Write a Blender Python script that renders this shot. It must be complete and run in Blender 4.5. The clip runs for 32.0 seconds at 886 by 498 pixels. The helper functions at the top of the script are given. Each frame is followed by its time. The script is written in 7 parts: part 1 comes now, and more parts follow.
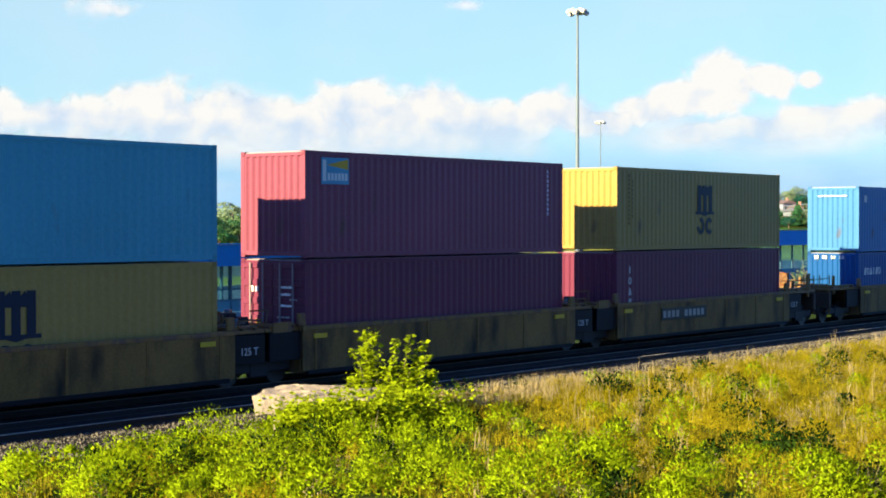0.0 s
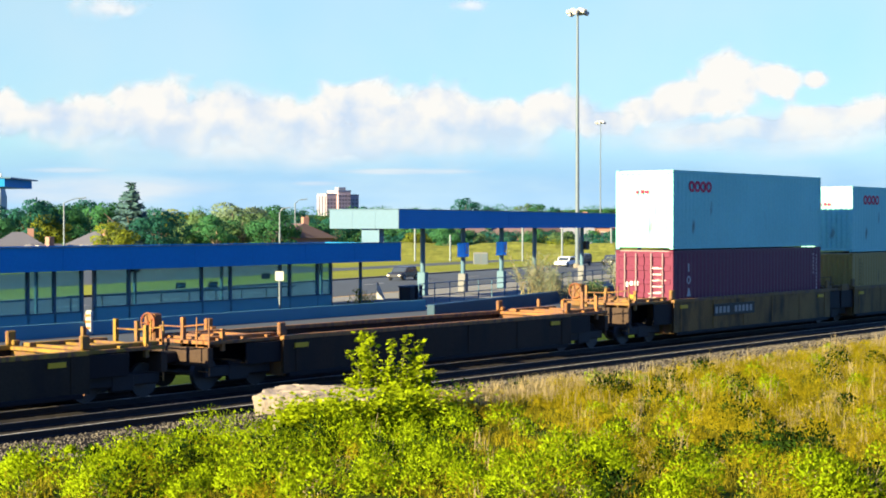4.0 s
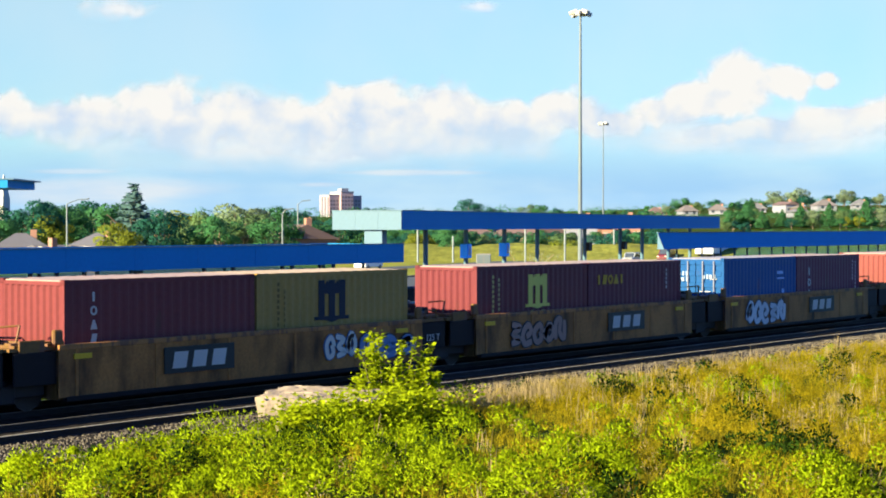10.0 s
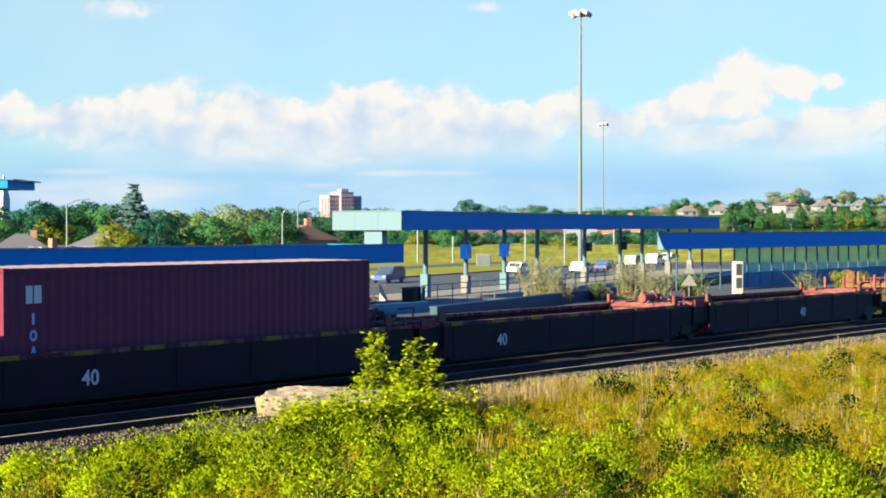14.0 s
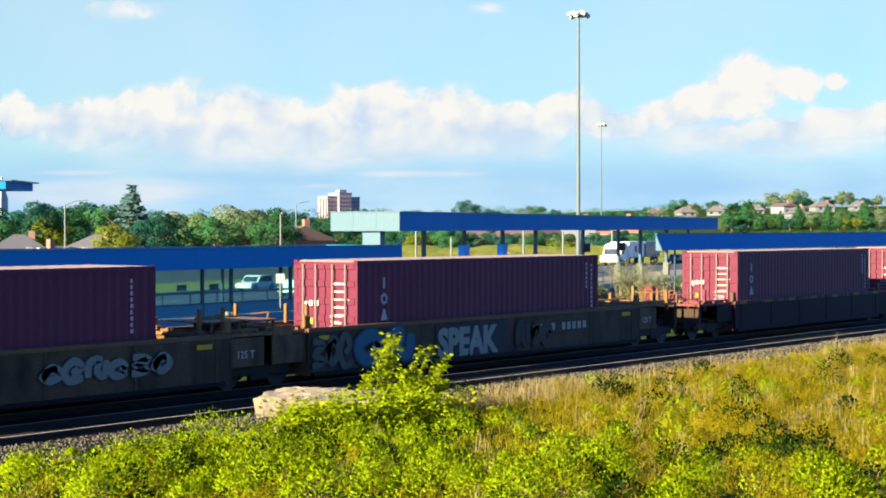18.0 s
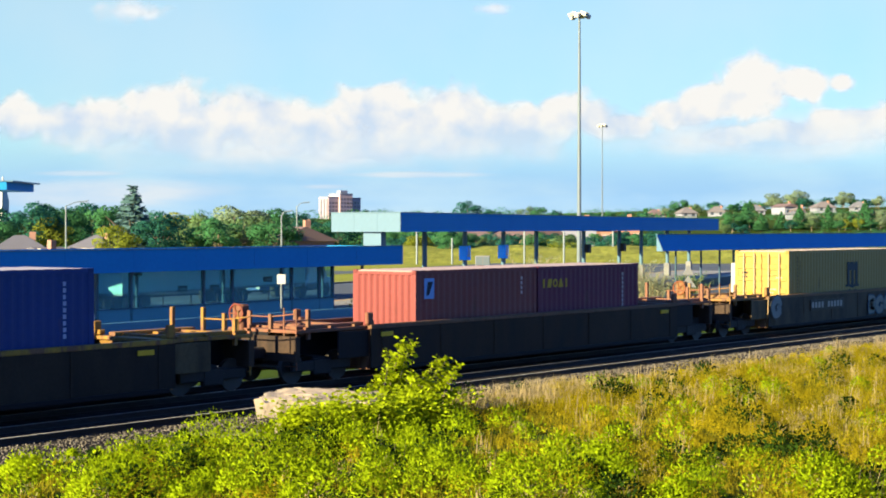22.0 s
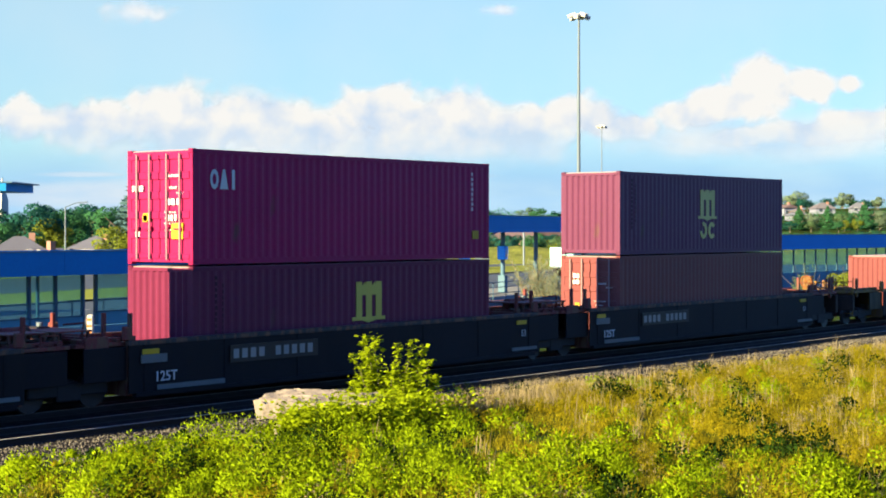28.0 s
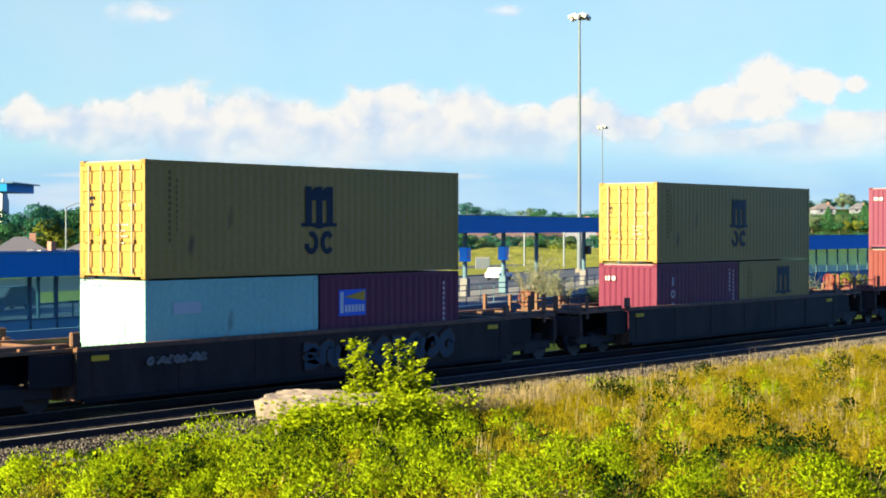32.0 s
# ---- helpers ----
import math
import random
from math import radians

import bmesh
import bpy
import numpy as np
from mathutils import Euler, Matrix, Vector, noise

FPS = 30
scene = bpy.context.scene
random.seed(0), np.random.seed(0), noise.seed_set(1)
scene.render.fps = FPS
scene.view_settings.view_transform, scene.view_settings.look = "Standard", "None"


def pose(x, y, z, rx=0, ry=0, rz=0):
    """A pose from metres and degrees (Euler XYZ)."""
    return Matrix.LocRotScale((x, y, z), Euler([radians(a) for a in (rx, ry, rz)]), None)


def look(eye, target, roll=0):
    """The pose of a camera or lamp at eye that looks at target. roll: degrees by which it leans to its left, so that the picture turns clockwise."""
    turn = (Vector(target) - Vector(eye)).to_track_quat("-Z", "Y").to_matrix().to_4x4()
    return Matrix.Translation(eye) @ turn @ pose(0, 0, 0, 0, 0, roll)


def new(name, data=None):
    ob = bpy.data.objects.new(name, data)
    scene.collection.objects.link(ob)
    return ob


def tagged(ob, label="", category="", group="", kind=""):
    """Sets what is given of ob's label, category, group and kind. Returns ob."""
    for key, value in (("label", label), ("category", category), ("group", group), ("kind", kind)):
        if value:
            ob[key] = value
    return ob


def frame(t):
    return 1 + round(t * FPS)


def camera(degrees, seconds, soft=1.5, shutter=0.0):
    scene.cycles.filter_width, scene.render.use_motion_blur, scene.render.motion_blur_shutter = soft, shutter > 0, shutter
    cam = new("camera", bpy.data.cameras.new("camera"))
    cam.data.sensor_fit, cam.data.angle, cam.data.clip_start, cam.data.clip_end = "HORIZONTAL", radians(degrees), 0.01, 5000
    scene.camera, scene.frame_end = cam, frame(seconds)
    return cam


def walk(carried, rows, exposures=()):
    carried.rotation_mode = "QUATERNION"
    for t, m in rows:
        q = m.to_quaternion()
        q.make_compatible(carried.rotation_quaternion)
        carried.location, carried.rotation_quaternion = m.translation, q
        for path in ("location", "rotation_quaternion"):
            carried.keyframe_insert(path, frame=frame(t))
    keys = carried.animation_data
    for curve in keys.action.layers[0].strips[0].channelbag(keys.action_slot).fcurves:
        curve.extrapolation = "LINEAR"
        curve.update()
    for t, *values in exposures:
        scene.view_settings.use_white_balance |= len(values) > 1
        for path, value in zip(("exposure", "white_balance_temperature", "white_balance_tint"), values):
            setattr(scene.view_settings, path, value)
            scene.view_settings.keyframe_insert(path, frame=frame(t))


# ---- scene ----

# ---------- camera ----------
EYE = Vector((0.0, 0.0, 4.18))
YAW, TILT = 51.392, -0.8086


def aim(side, up):
    """Pose of the hand-held camera, side and up in degrees off its mean direction."""
    a, b = radians(YAW + side), radians(TILT + up)
    return look(EYE, EYE + 100 * Vector((math.sin(a) * math.cos(b), math.cos(a) * math.cos(b), math.sin(b))))


cam = camera(31.02, 32.0, soft=1.85)
walk(cam, [(0, aim(.101, -.061)), (3.5, aim(.101, -.061)), (5.5, aim(.071, -.03)), (7, aim(.041, -.026)), (8, aim(.03, -.026)),
           (9, aim(0, -.024)), (10, aim(0, -.016)), (12, aim(0, 0)), (14.5, aim(0, 0)), (16.5, aim(.041, .01)), (18, aim(.065, .03)),
           (20, aim(.034, .041)), (22, aim(.034, .057)), (25.5, aim(.041, .061)), (27.5, aim(.051, .091)), (30, aim(.057, .101)), (32, aim(.03, .112))],
     exposures=((0, 2.50), (3.5, 2.50), (6, 2.46), (32, 2.45)))

# ---------- light ----------
SUN_AZ, SUN_EL = (-3.25, 0.65), 21.1
world = bpy.data.worlds.new("sky")
scene.world = world
world.use_nodes = True
wn, wl = world.node_tree.nodes, world.node_tree.links
sky = wn.new("ShaderNodeTexSky")
sky.sky_type, sky.sun_disc = "NISHITA", False
sky.sun_elevation = radians(SUN_EL)
sky.sun_rotation = math.atan2(SUN_AZ[0], SUN_AZ[1])
sky.air_density, sky.dust_density, sky.ozone_density = 1.0, 0.2, 2.0
wn["Background"].inputs[1].default_value = 0.032
tint = wn.new("ShaderNodeMix")
tint.data_type, tint.blend_type = "RGBA", "MULTIPLY"
tint.inputs[0].default_value, tint.inputs[7].default_value = 1.0, (0.50, 0.92, 1.76, 1)     # clear, deep blue evening air
wl.new(sky.outputs[0], tint.inputs[6])
wl.new(tint.outputs[2], wn["Background"].inputs[0])
sun_data = bpy.data.lights.new("sun", "SUN")
sun_data.energy, sun_data.angle, sun_data.color = 5.0, radians(0.53), (1.0, 0.83, 0.46)
sun = new("sun", sun_data)
sun.matrix_world = look((SUN_AZ[0] * 30, SUN_AZ[1] * 30, 40), Vector((SUN_AZ[0] * 30, SUN_AZ[1] * 30, 40)) - Vector((SUN_AZ[0], SUN_AZ[1], math.hypot(*SUN_AZ) * math.tan(radians(SUN_EL)))))

FWD = Vector((math.sin(radians(YAW)), math.cos(radians(YAW)), 0))
RGT = Vector((FWD.y, -FWD.x, 0))


def site(r, d, z=0.0):
    """A place r metres to the right of and d metres along the line of sight."""
    return RGT * r + FWD * d + Vector((0, 0, z))


SITE_TURN = -YAW      # degrees about z that turn +x to RGT

# ---------- materials ----------


def mat(name, color, rough=0.6, metal=0.0, var=0.25, scale=3.0, bump=0.15, fine=40.0, stain=None, stain_at=0.62, stain_soft=0.12, by_object=False, random=0.0, leaf=0.0, island=0.0, spec=0.5):
    """Procedural paint or stone: two scales of tone, fine relief, optional stains with shapes of their own."""
    m = bpy.data.materials.new(name)
    m.use_nodes = True
    nt = m.node_tree
    n, l = nt.nodes, nt.links
    b = n["Principled BSDF"]
    b.inputs["Roughness"].default_value, b.inputs["Metallic"].default_value = rough, metal
    b.inputs["Specular IOR Level"].default_value = spec
    tc = n.new("ShaderNodeTexCoord")
    big, small = n.new("ShaderNodeTexNoise"), n.new("ShaderNodeTexNoise")
    big.inputs["Scale"].default_value, big.inputs["Detail"].default_value = scale * 0.25, 4
    small.inputs["Scale"].default_value, small.inputs["Detail"].default_value = fine, 3
    for q in (big, small):
        l.new(tc.outputs["Object"], q.inputs["Vector"])
    if by_object:
        src = n.new("ShaderNodeObjectInfo").outputs["Color"]
    else:
        rgb = n.new("ShaderNodeRGB")
        rgb.outputs[0].default_value = (*color, 1)
        src = rgb.outputs[0]
    add = n.new("ShaderNodeMath")
    add.operation = "ADD"
    l.new(big.outputs[0], add.inputs[0])
    l.new(small.outputs[0], add.inputs[1])
    mr = n.new("ShaderNodeMapRange")
    mr.inputs[1].default_value, mr.inputs[2].default_value = 0.6, 1.4
    mr.inputs[3].default_value, mr.inputs[4].default_value = 1 - var, 1 + var
    l.new(add.outputs[0], mr.inputs[0])
    val = mr.outputs[0]
    for amount, node, out in ((random, "ShaderNodeObjectInfo", "Random"), (island, "ShaderNodeNewGeometry", "Random Per Island")):
        if amount:
            r = n.new("ShaderNodeMapRange")
            r.inputs[3].default_value, r.inputs[4].default_value = 1 - amount, 1 + amount
            l.new(n.new(node).outputs[out], r.inputs[0])
            mul = n.new("ShaderNodeMath")
            mul.operation = "MULTIPLY"
            l.new(val, mul.inputs[0])
            l.new(r.outputs[0], mul.inputs[1])
            val = mul.outputs[0]
    sc = n.new("ShaderNodeVectorMath")
    sc.operation = "SCALE"
    l.new(src, sc.inputs[0])
    l.new(val, sc.inputs["Scale"])
    col = sc.outputs[0]
    if stain:
        st = n.new("ShaderNodeTexNoise")
        st.inputs["Scale"].default_value, st.inputs["Detail"].default_value = scale, 6
        mp = n.new("ShaderNodeMapping")
        mp.inputs["Scale"].default_value = (1, 1, 0.35)
        l.new(tc.outputs["Object"], mp.inputs[0])
        l.new(mp.outputs[0], st.inputs["Vector"])
        sr = n.new("ShaderNodeMapRange")
        sr.inputs[1].default_value, sr.inputs[2].default_value = stain_at, stain_at + stain_soft
        l.new(st.outputs[0], sr.inputs[0])
        mx = n.new("ShaderNodeMix")
        mx.data_type = "RGBA"
        l.new(sr.outputs[0], mx.inputs[0])
        l.new(col, mx.inputs[6])
        mx.inputs[7].default_value = (*stain, 1)
        col = mx.outputs[2]
    l.new(col, b.inputs["Base Color"])
    if bump:
        bp = n.new("ShaderNodeBump")
        bp.inputs["Strength"].default_value, bp.inputs["Distance"].default_value = bump, 0.02
        l.new(small.outputs[0], bp.inputs["Height"])
        l.new(bp.outputs[0], b.inputs["Normal"])
    if leaf:
        tr, ms = n.new("ShaderNodeBsdfTranslucent"), n.new("ShaderNodeMixShader")
        l.new(col, tr.inputs[0])
        ms.inputs[0].default_value = leaf
        l.new(b.outputs[0], ms.inputs[1])
        l.new(tr.outputs[0], ms.inputs[2])
        l.new(ms.outputs[0], n["Material Output"].inputs[0])
    return m


def glass(name, color, rough=0.02, clear=0.75):
    m = bpy.data.materials.new(name)
    m.use_nodes = True
    n, l = m.node_tree.nodes, m.node_tree.links
    b = n["Principled BSDF"]
    b.inputs["Base Color"].default_value, b.inputs["Roughness"].default_value = (*color, 1), rough
    b.inputs["Specular IOR Level"].default_value = 0.6
    t, ms = n.new("ShaderNodeBsdfTransparent"), n.new("ShaderNodeMixShader")
    t.inputs[0].default_value = (0.62, 0.90, 0.92, 1)
    ms.inputs[0].default_value = clear
    l.new(b.outputs[0], ms.inputs[1])
    l.new(t.outputs[0], ms.inputs[2])
    l.new(ms.outputs[0], n["Material Output"].inputs[0])
    return m


M_BOX = mat("container_paint", (1, 1, 1), 0.45, var=0.14, scale=1.2, fine=9, bump=0.08, stain=(0.070, 0.040, 0.030), stain_at=0.665, by_object=True, spec=0.10)
M_CASTING = mat("casting_steel", (0.09, 0.07, 0.065), 0.7, var=0.3, spec=0.2)
M_CAR = mat("wagon_paint", (1, 1, 1), 0.62, var=0.30, scale=1.6, fine=14, bump=0.15, stain=(0.0085, 0.0075, 0.008), stain_at=0.44, stain_soft=0.34, by_object=True, spec=0.10)
M_DECK = mat("deck_paint", (1, 1, 1), 0.65, var=0.3, scale=5, fine=25, stain=(0.10, 0.05, 0.03), stain_at=0.47, by_object=True, spec=0.2)
M_BLACK = mat("black_steel", (0.014, 0.0135, 0.015), 0.6, var=0.35, scale=3, spec=0.15)
M_WHEEL = mat("wheel_steel", (0.018, 0.015, 0.014), 0.6, metal=0.2, var=0.3)
M_MARK = mat("marking_paint", (1, 1, 1), 0.5, var=0.12, scale=4, bump=0.03, by_object=True, spec=0.12)
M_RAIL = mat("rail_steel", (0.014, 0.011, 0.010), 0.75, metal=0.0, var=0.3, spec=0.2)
M_RAILTOP = mat("polished_rail", (0.09, 0.085, 0.08), 0.42, metal=0.2, var=0.25, fine=12, bump=0.05)
# pale patchy copy of the rail head, with sunlight put into its colour
M_LITRAIL = mat("lit_rail_head", (0.24, 0.225, 0.20), 0.7, var=0.6, scale=6, fine=9, bump=0.05, spec=0.1)
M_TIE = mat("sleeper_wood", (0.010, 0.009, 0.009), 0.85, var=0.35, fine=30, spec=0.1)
M_SLAB = mat("weathered_slab", (0.212, 0.178, 0.150), 0.95, var=0.25, scale=4, fine=14, bump=0.9, stain=(0.125, 0.095, 0.065), stain_at=0.60, spec=0.1)
# bed colour is near black to hold the shade of the train
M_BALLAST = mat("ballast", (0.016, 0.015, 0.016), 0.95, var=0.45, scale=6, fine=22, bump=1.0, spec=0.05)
M_STONE = mat("ballast_stone", (0.082, 0.074, 0.064), 0.9, var=0.2, island=0.5, spec=0.1)
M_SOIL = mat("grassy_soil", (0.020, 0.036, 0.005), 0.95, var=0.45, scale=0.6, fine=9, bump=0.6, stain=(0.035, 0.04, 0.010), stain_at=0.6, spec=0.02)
M_MEADOW = mat("mown_grass", (0.125, 0.140, 0.022), 0.95, var=0.3, scale=0.3, fine=3, bump=0.4, spec=0.05)
M_BANK = mat("rough_golden_grass", (0.115, 0.125, 0.028), 0.95, var=0.5, scale=2.5, fine=3, bump=0.9, stain=(0.05, 0.075, 0.018), stain_at=0.56, spec=0.03)
M_ASPHALT = mat("asphalt", (0.036, 0.046, 0.064), 0.9, var=0.2, scale=0.5, fine=20, bump=0.1, spec=0.2)
M_CONCRETE = mat("concrete", (0.125, 0.11, 0.092), 0.9, var=0.25, scale=3, fine=18, bump=0.5, stain=(0.14, 0.12, 0.095), stain_at=0.56)
M_PAVE = mat("platform_paving", (0.105, 0.11, 0.12), 0.9, var=0.15, scale=1, fine=15)
M_BLUE = mat("blue_cladding", (0.004, 0.145, 0.36), 0.7, var=0.10, scale=1.0, fine=6, bump=0.03, spec=0.15)
# paler copy of the blue cladding, with sunlight put into its colour
M_CYAN = mat("sunlit_blue_cladding", (0.052, 0.108, 0.172), 0.45, var=0.08, scale=1, fine=6, bump=0.03, spec=0.2)
M_STEELBLUE = mat("blue_grey_steel", (0.050, 0.105, 0.155), 0.5, var=0.15, spec=0.2)
M_WALLBLUE = mat("blue_grey_panel", (0.06, 0.175, 0.24), 0.7, var=0.12, scale=1.5, spec=0.15)
M_ROOFTOP = mat("roof_membrane", (0.0476, 0.0952, 0.1487), 0.8, var=0.2, spec=0.1)
M_PANE = glass("shelter_glass", (0.20, 0.42, 0.46), clear=0.74)
# wall panel colour made paler to brighten the dado shaded by the roof
M_DADO = mat("lightened_blue_panel", (0.10, 0.275, 0.34), 0.7, var=0.12, scale=1.5, spec=0.15)
M_DIMBLUE = mat("dark_blue_steel", (0.018, 0.045, 0.075), 0.55, var=0.15, spec=0.15)
M_GREYPOLE = mat("galvanised_steel", (0.080, 0.105, 0.130), 0.5, metal=0.3, var=0.15)
M_WHITE = mat("white_paint", (0.30, 0.30, 0.29), 0.6, var=0.1)
M_SIGN = mat("sign_blue", (0.012, 0.30, 1.0), 0.4, var=0.08, spec=0.2)
M_YELLOW = mat("yellow_paint", (0.3224, 0.1885, 0.01488), 0.6, var=0.2)
M_ORANGE = mat("orange_paint", (0.3224, 0.0992, 0.01488), 0.6, var=0.2)
M_TOWER = mat("tower_brick", (0.30, 0.225, 0.25), 0.85, var=0.12, scale=0.1, fine=1)
M_TOWERWIN = mat("tower_window", (0.10, 0.075, 0.085), 0.3, var=0.1, bump=0)
M_GOLD = mat("goldenrod_leaves", (0.234, 0.191, 0.006), 0.8, var=0.25, scale=1.5, bump=0, island=0.22, leaf=0.40, spec=0.04)
M_BARK = mat("bark", (0.10, 0.08, 0.06), 0.95, var=0.35, fine=20, bump=0.6)
M_GRASS = mat("grass_blades", (0.173, 0.152, 0.008), 0.8, var=0.3, scale=1.2, bump=0, island=0.22, leaf=0.40, spec=0.04)
M_WEED = mat("weed_leaves", (0.178, 0.252, 0.003), 0.8, var=0.25, scale=2, bump=0, island=0.25, leaf=0.40, spec=0.04)
# near-black copy of the weed leaves, with the shade put into its colour
M_WEED_SHADE = mat("shaded_weed_leaves", (0.014, 0.032, 0.003), 0.85, var=0.3, scale=2, bump=0, island=0.3, leaf=0.25, spec=0.03)
M_STRAW = mat("dry_grass", (0.235, 0.190, 0.105), 0.8, var=0.2, bump=0, island=0.22, leaf=0.3, spec=0.04)
M_BUSH = mat("bush_leaves", (0.200, 0.262, 0.004), 0.7, var=0.2, bump=0, island=0.22, leaf=0.42, spec=0.04)
# leaf colours lean towards blue to stand in for distance haze
M_TREE = [mat("tree_leaves_" + w, c, 0.75, var=0.25, scale=0.6, bump=0, island=0.18, random=0.12, leaf=0.38, spec=0.05) for w, c in
          (("dark", (0.015, 0.076, 0.060)), ("green", (0.036, 0.124, 0.052)), ("olive", (0.080, 0.140, 0.062)), ("yellow", (0.13, 0.16, 0.020)), ("bluegreen", (0.058, 0.115, 0.125)), ("pale", (0.140, 0.200, 0.125)), ("silver", (0.165, 0.195, 0.130)))]
M_BRICK = mat("pink_brick", (0.200, 0.105, 0.085), 0.85, var=0.15, scale=0.5, fine=4)
M_STUCCO = mat("pale_stucco", (0.140, 0.152, 0.205), 0.85, var=0.12, scale=0.5, fine=4)
M_ROOFS = [mat("roof_shingle_" + w, c, 0.9, var=0.2, scale=1, fine=6) for w, c in (("brown", (0.080, 0.054, 0.060)), ("grey", (0.085, 0.09, 0.11)), ("tan", (0.090, 0.082, 0.092)), ("lilac", (0.060, 0.062, 0.088)))]
M_WINDOW = mat("window_glass", (0.03, 0.04, 0.06), 0.12, var=0.1, bump=0)
M_CARPAINT = mat("car_paint", (1, 1, 1), 0.25, var=0.05, scale=1, bump=0, by_object=True)
M_TYRE = mat("tyre_rubber", (0.02, 0.02, 0.02), 0.9, var=0.2)

# ---------- building helpers ----------
MESHES = {}


def mesh_of(key, make, material):
    """One shared mesh for each kind of part."""
    if key not in MESHES:
        bm = bmesh.new()
        make(bm)
        me = bpy.data.meshes.new(key if isinstance(key, str) else str(key[0]))
        bm.to_mesh(me)
        bm.free()
        me.materials.append(material)
        MESHES[key] = me
    return MESHES[key]


def part(name, bm, material, parent, label="", color=None, at=None):
    """Link a bmesh, a mesh or a builder as one mesh object under its thing or part."""
    if callable(bm):
        make, bm = bm, bmesh.new()
        make(bm)
    if isinstance(bm, bmesh.types.BMesh):
        me = bpy.data.meshes.new(name)
        bm.to_mesh(me)
        bm.free()
        me.materials.append(material)
    else:
        me = bm
    ob = new(name, me)
    ob.parent = parent
    if color:
        ob.color = (*color, 1)
    if at:
        ob.matrix_basis = at if isinstance(at, Matrix) else pose(*at)
    if label:
        ob["label"] = label
    return ob


def thing(name, label, category, group="", kind="", at=None):
    ob = tagged(new(name), label, category, group, kind)
    ob.empty_display_size = 0.2
    if at is not None:
        ob.matrix_basis = at
    return ob


def solid(name, make, material, label="", category="", group="", kind="", at=None, color=None):
    ob = part(name, make, material, None, color=color)
    if at is not None:
        ob.matrix_basis = at
    return tagged(ob, label, category, group, kind)


def box(bm, x0, x1, y0, y1, z0, z1):
    v = [bm.verts.new(p) for p in ((x0, y0, z0), (x1, y0, z0), (x1, y1, z0), (x0, y1, z0), (x0, y0, z1), (x1, y0, z1), (x1, y1, z1), (x0, y1, z1))]
    for f in ((0, 3, 2, 1), (4, 5, 6, 7), (0, 1, 5, 4), (1, 2, 6, 5), (2, 3, 7, 6), (3, 0, 4, 7)):
        bm.faces.new([v[i] for i in f])


def boxes(*rows):
    def make(bm):
        for r in rows:
            box(bm, *r)
    return make


def prism(bm, pts, axis, a, b):
    """Extrude a polygon of two coordinates along an axis from a to b."""
    def put(p, t):
        q = list(p)
        q.insert("xyz".index(axis), t)
        return bm.verts.new(q)
    lo, hi = [put(p, a) for p in pts], [put(p, b) for p in pts]
    k = len(pts)
    bm.faces.new(lo)
    bm.faces.new(hi[::-1])
    for i in range(k):
        bm.faces.new((lo[i], hi[i], hi[(i + 1) % k], lo[(i + 1) % k]))
    bmesh.ops.recalc_face_normals(bm, faces=bm.faces[:])


def rod(bm, p, q, r, seg=8, r2=None):
    p, q = Vector(p), Vector(q)
    d = (q - p).normalized()
    u = d.orthogonal().normalized()
    w = d.cross(u)
    r2 = r if r2 is None else r2
    a = [bm.verts.new(p + (u * math.cos(i * math.tau / seg) + w * math.sin(i * math.tau / seg)) * r) for i in range(seg)]
    b = [bm.verts.new(q + (u * math.cos(i * math.tau / seg) + w * math.sin(i * math.tau / seg)) * r2) for i in range(seg)]
    for i in range(seg):
        bm.faces.new((a[i], a[(i + 1) % seg], b[(i + 1) % seg], b[i]))
    bm.faces.new(a[::-1])
    bm.faces.new(b)


def rods(*rows):
    def make(bm):
        for r in rows:
            rod(bm, *r)
    return make


def bevelled(make, width=0.02):
    def go(bm):
        make(bm)
        bmesh.ops.bevel(bm, geom=bm.edges[:], offset=width, segments=1, affect="EDGES")
    return go


def sheet(name, verts, faces, material, **tags):
    """A mesh object from arrays."""
    me = bpy.data.meshes.new(name)
    me.from_pydata(verts, [], faces)
    me.materials.append(material)
    return tagged(new(name, me), **tags)


def lettering(text, size, bold=0.012, stretch=1.0):
    """A mesh of upright letters, in the xz plane, facing -y, starting at x = 0."""
    key = ("lettering", text, size, bold, stretch)
    if key not in MESHES:
        cu = bpy.data.curves.new("letters", "FONT")
        cu.body, cu.size, cu.extrude, cu.offset = text, size, 0.004, size * bold
        cu.resolution_u = 3
        ob = new("letters", cu)
        me = bpy.data.meshes.new_from_object(ob.evaluated_get(bpy.context.evaluated_depsgraph_get()))
        bpy.data.objects.remove(ob)
        me.transform(Matrix.Rotation(radians(90), 4, "X"))
        me.transform(Matrix.Diagonal((stretch, 1, 1, 1)))
        me.materials.clear()
        me.materials.append(M_MARK)
        MESHES[key] = me
    return MESHES[key]


Y_TRAIN, Y_NEAR = 30.62, 27.34     # centre lines of the two tracks

# ---------- ground, tracks ----------


def ground_z(x, y):
    p = Vector((x, y, 0))
    r, d = p.dot(RGT), p.dot(FWD)
    z = -0.3
    if d > 260:
        z += min((d - 260) * (0.012 + 0.02 * min(max(r / d / 0.25, 0), 1)), 14)
    return z + 2.6 * math.exp(-(x * x + y * y) / 30)


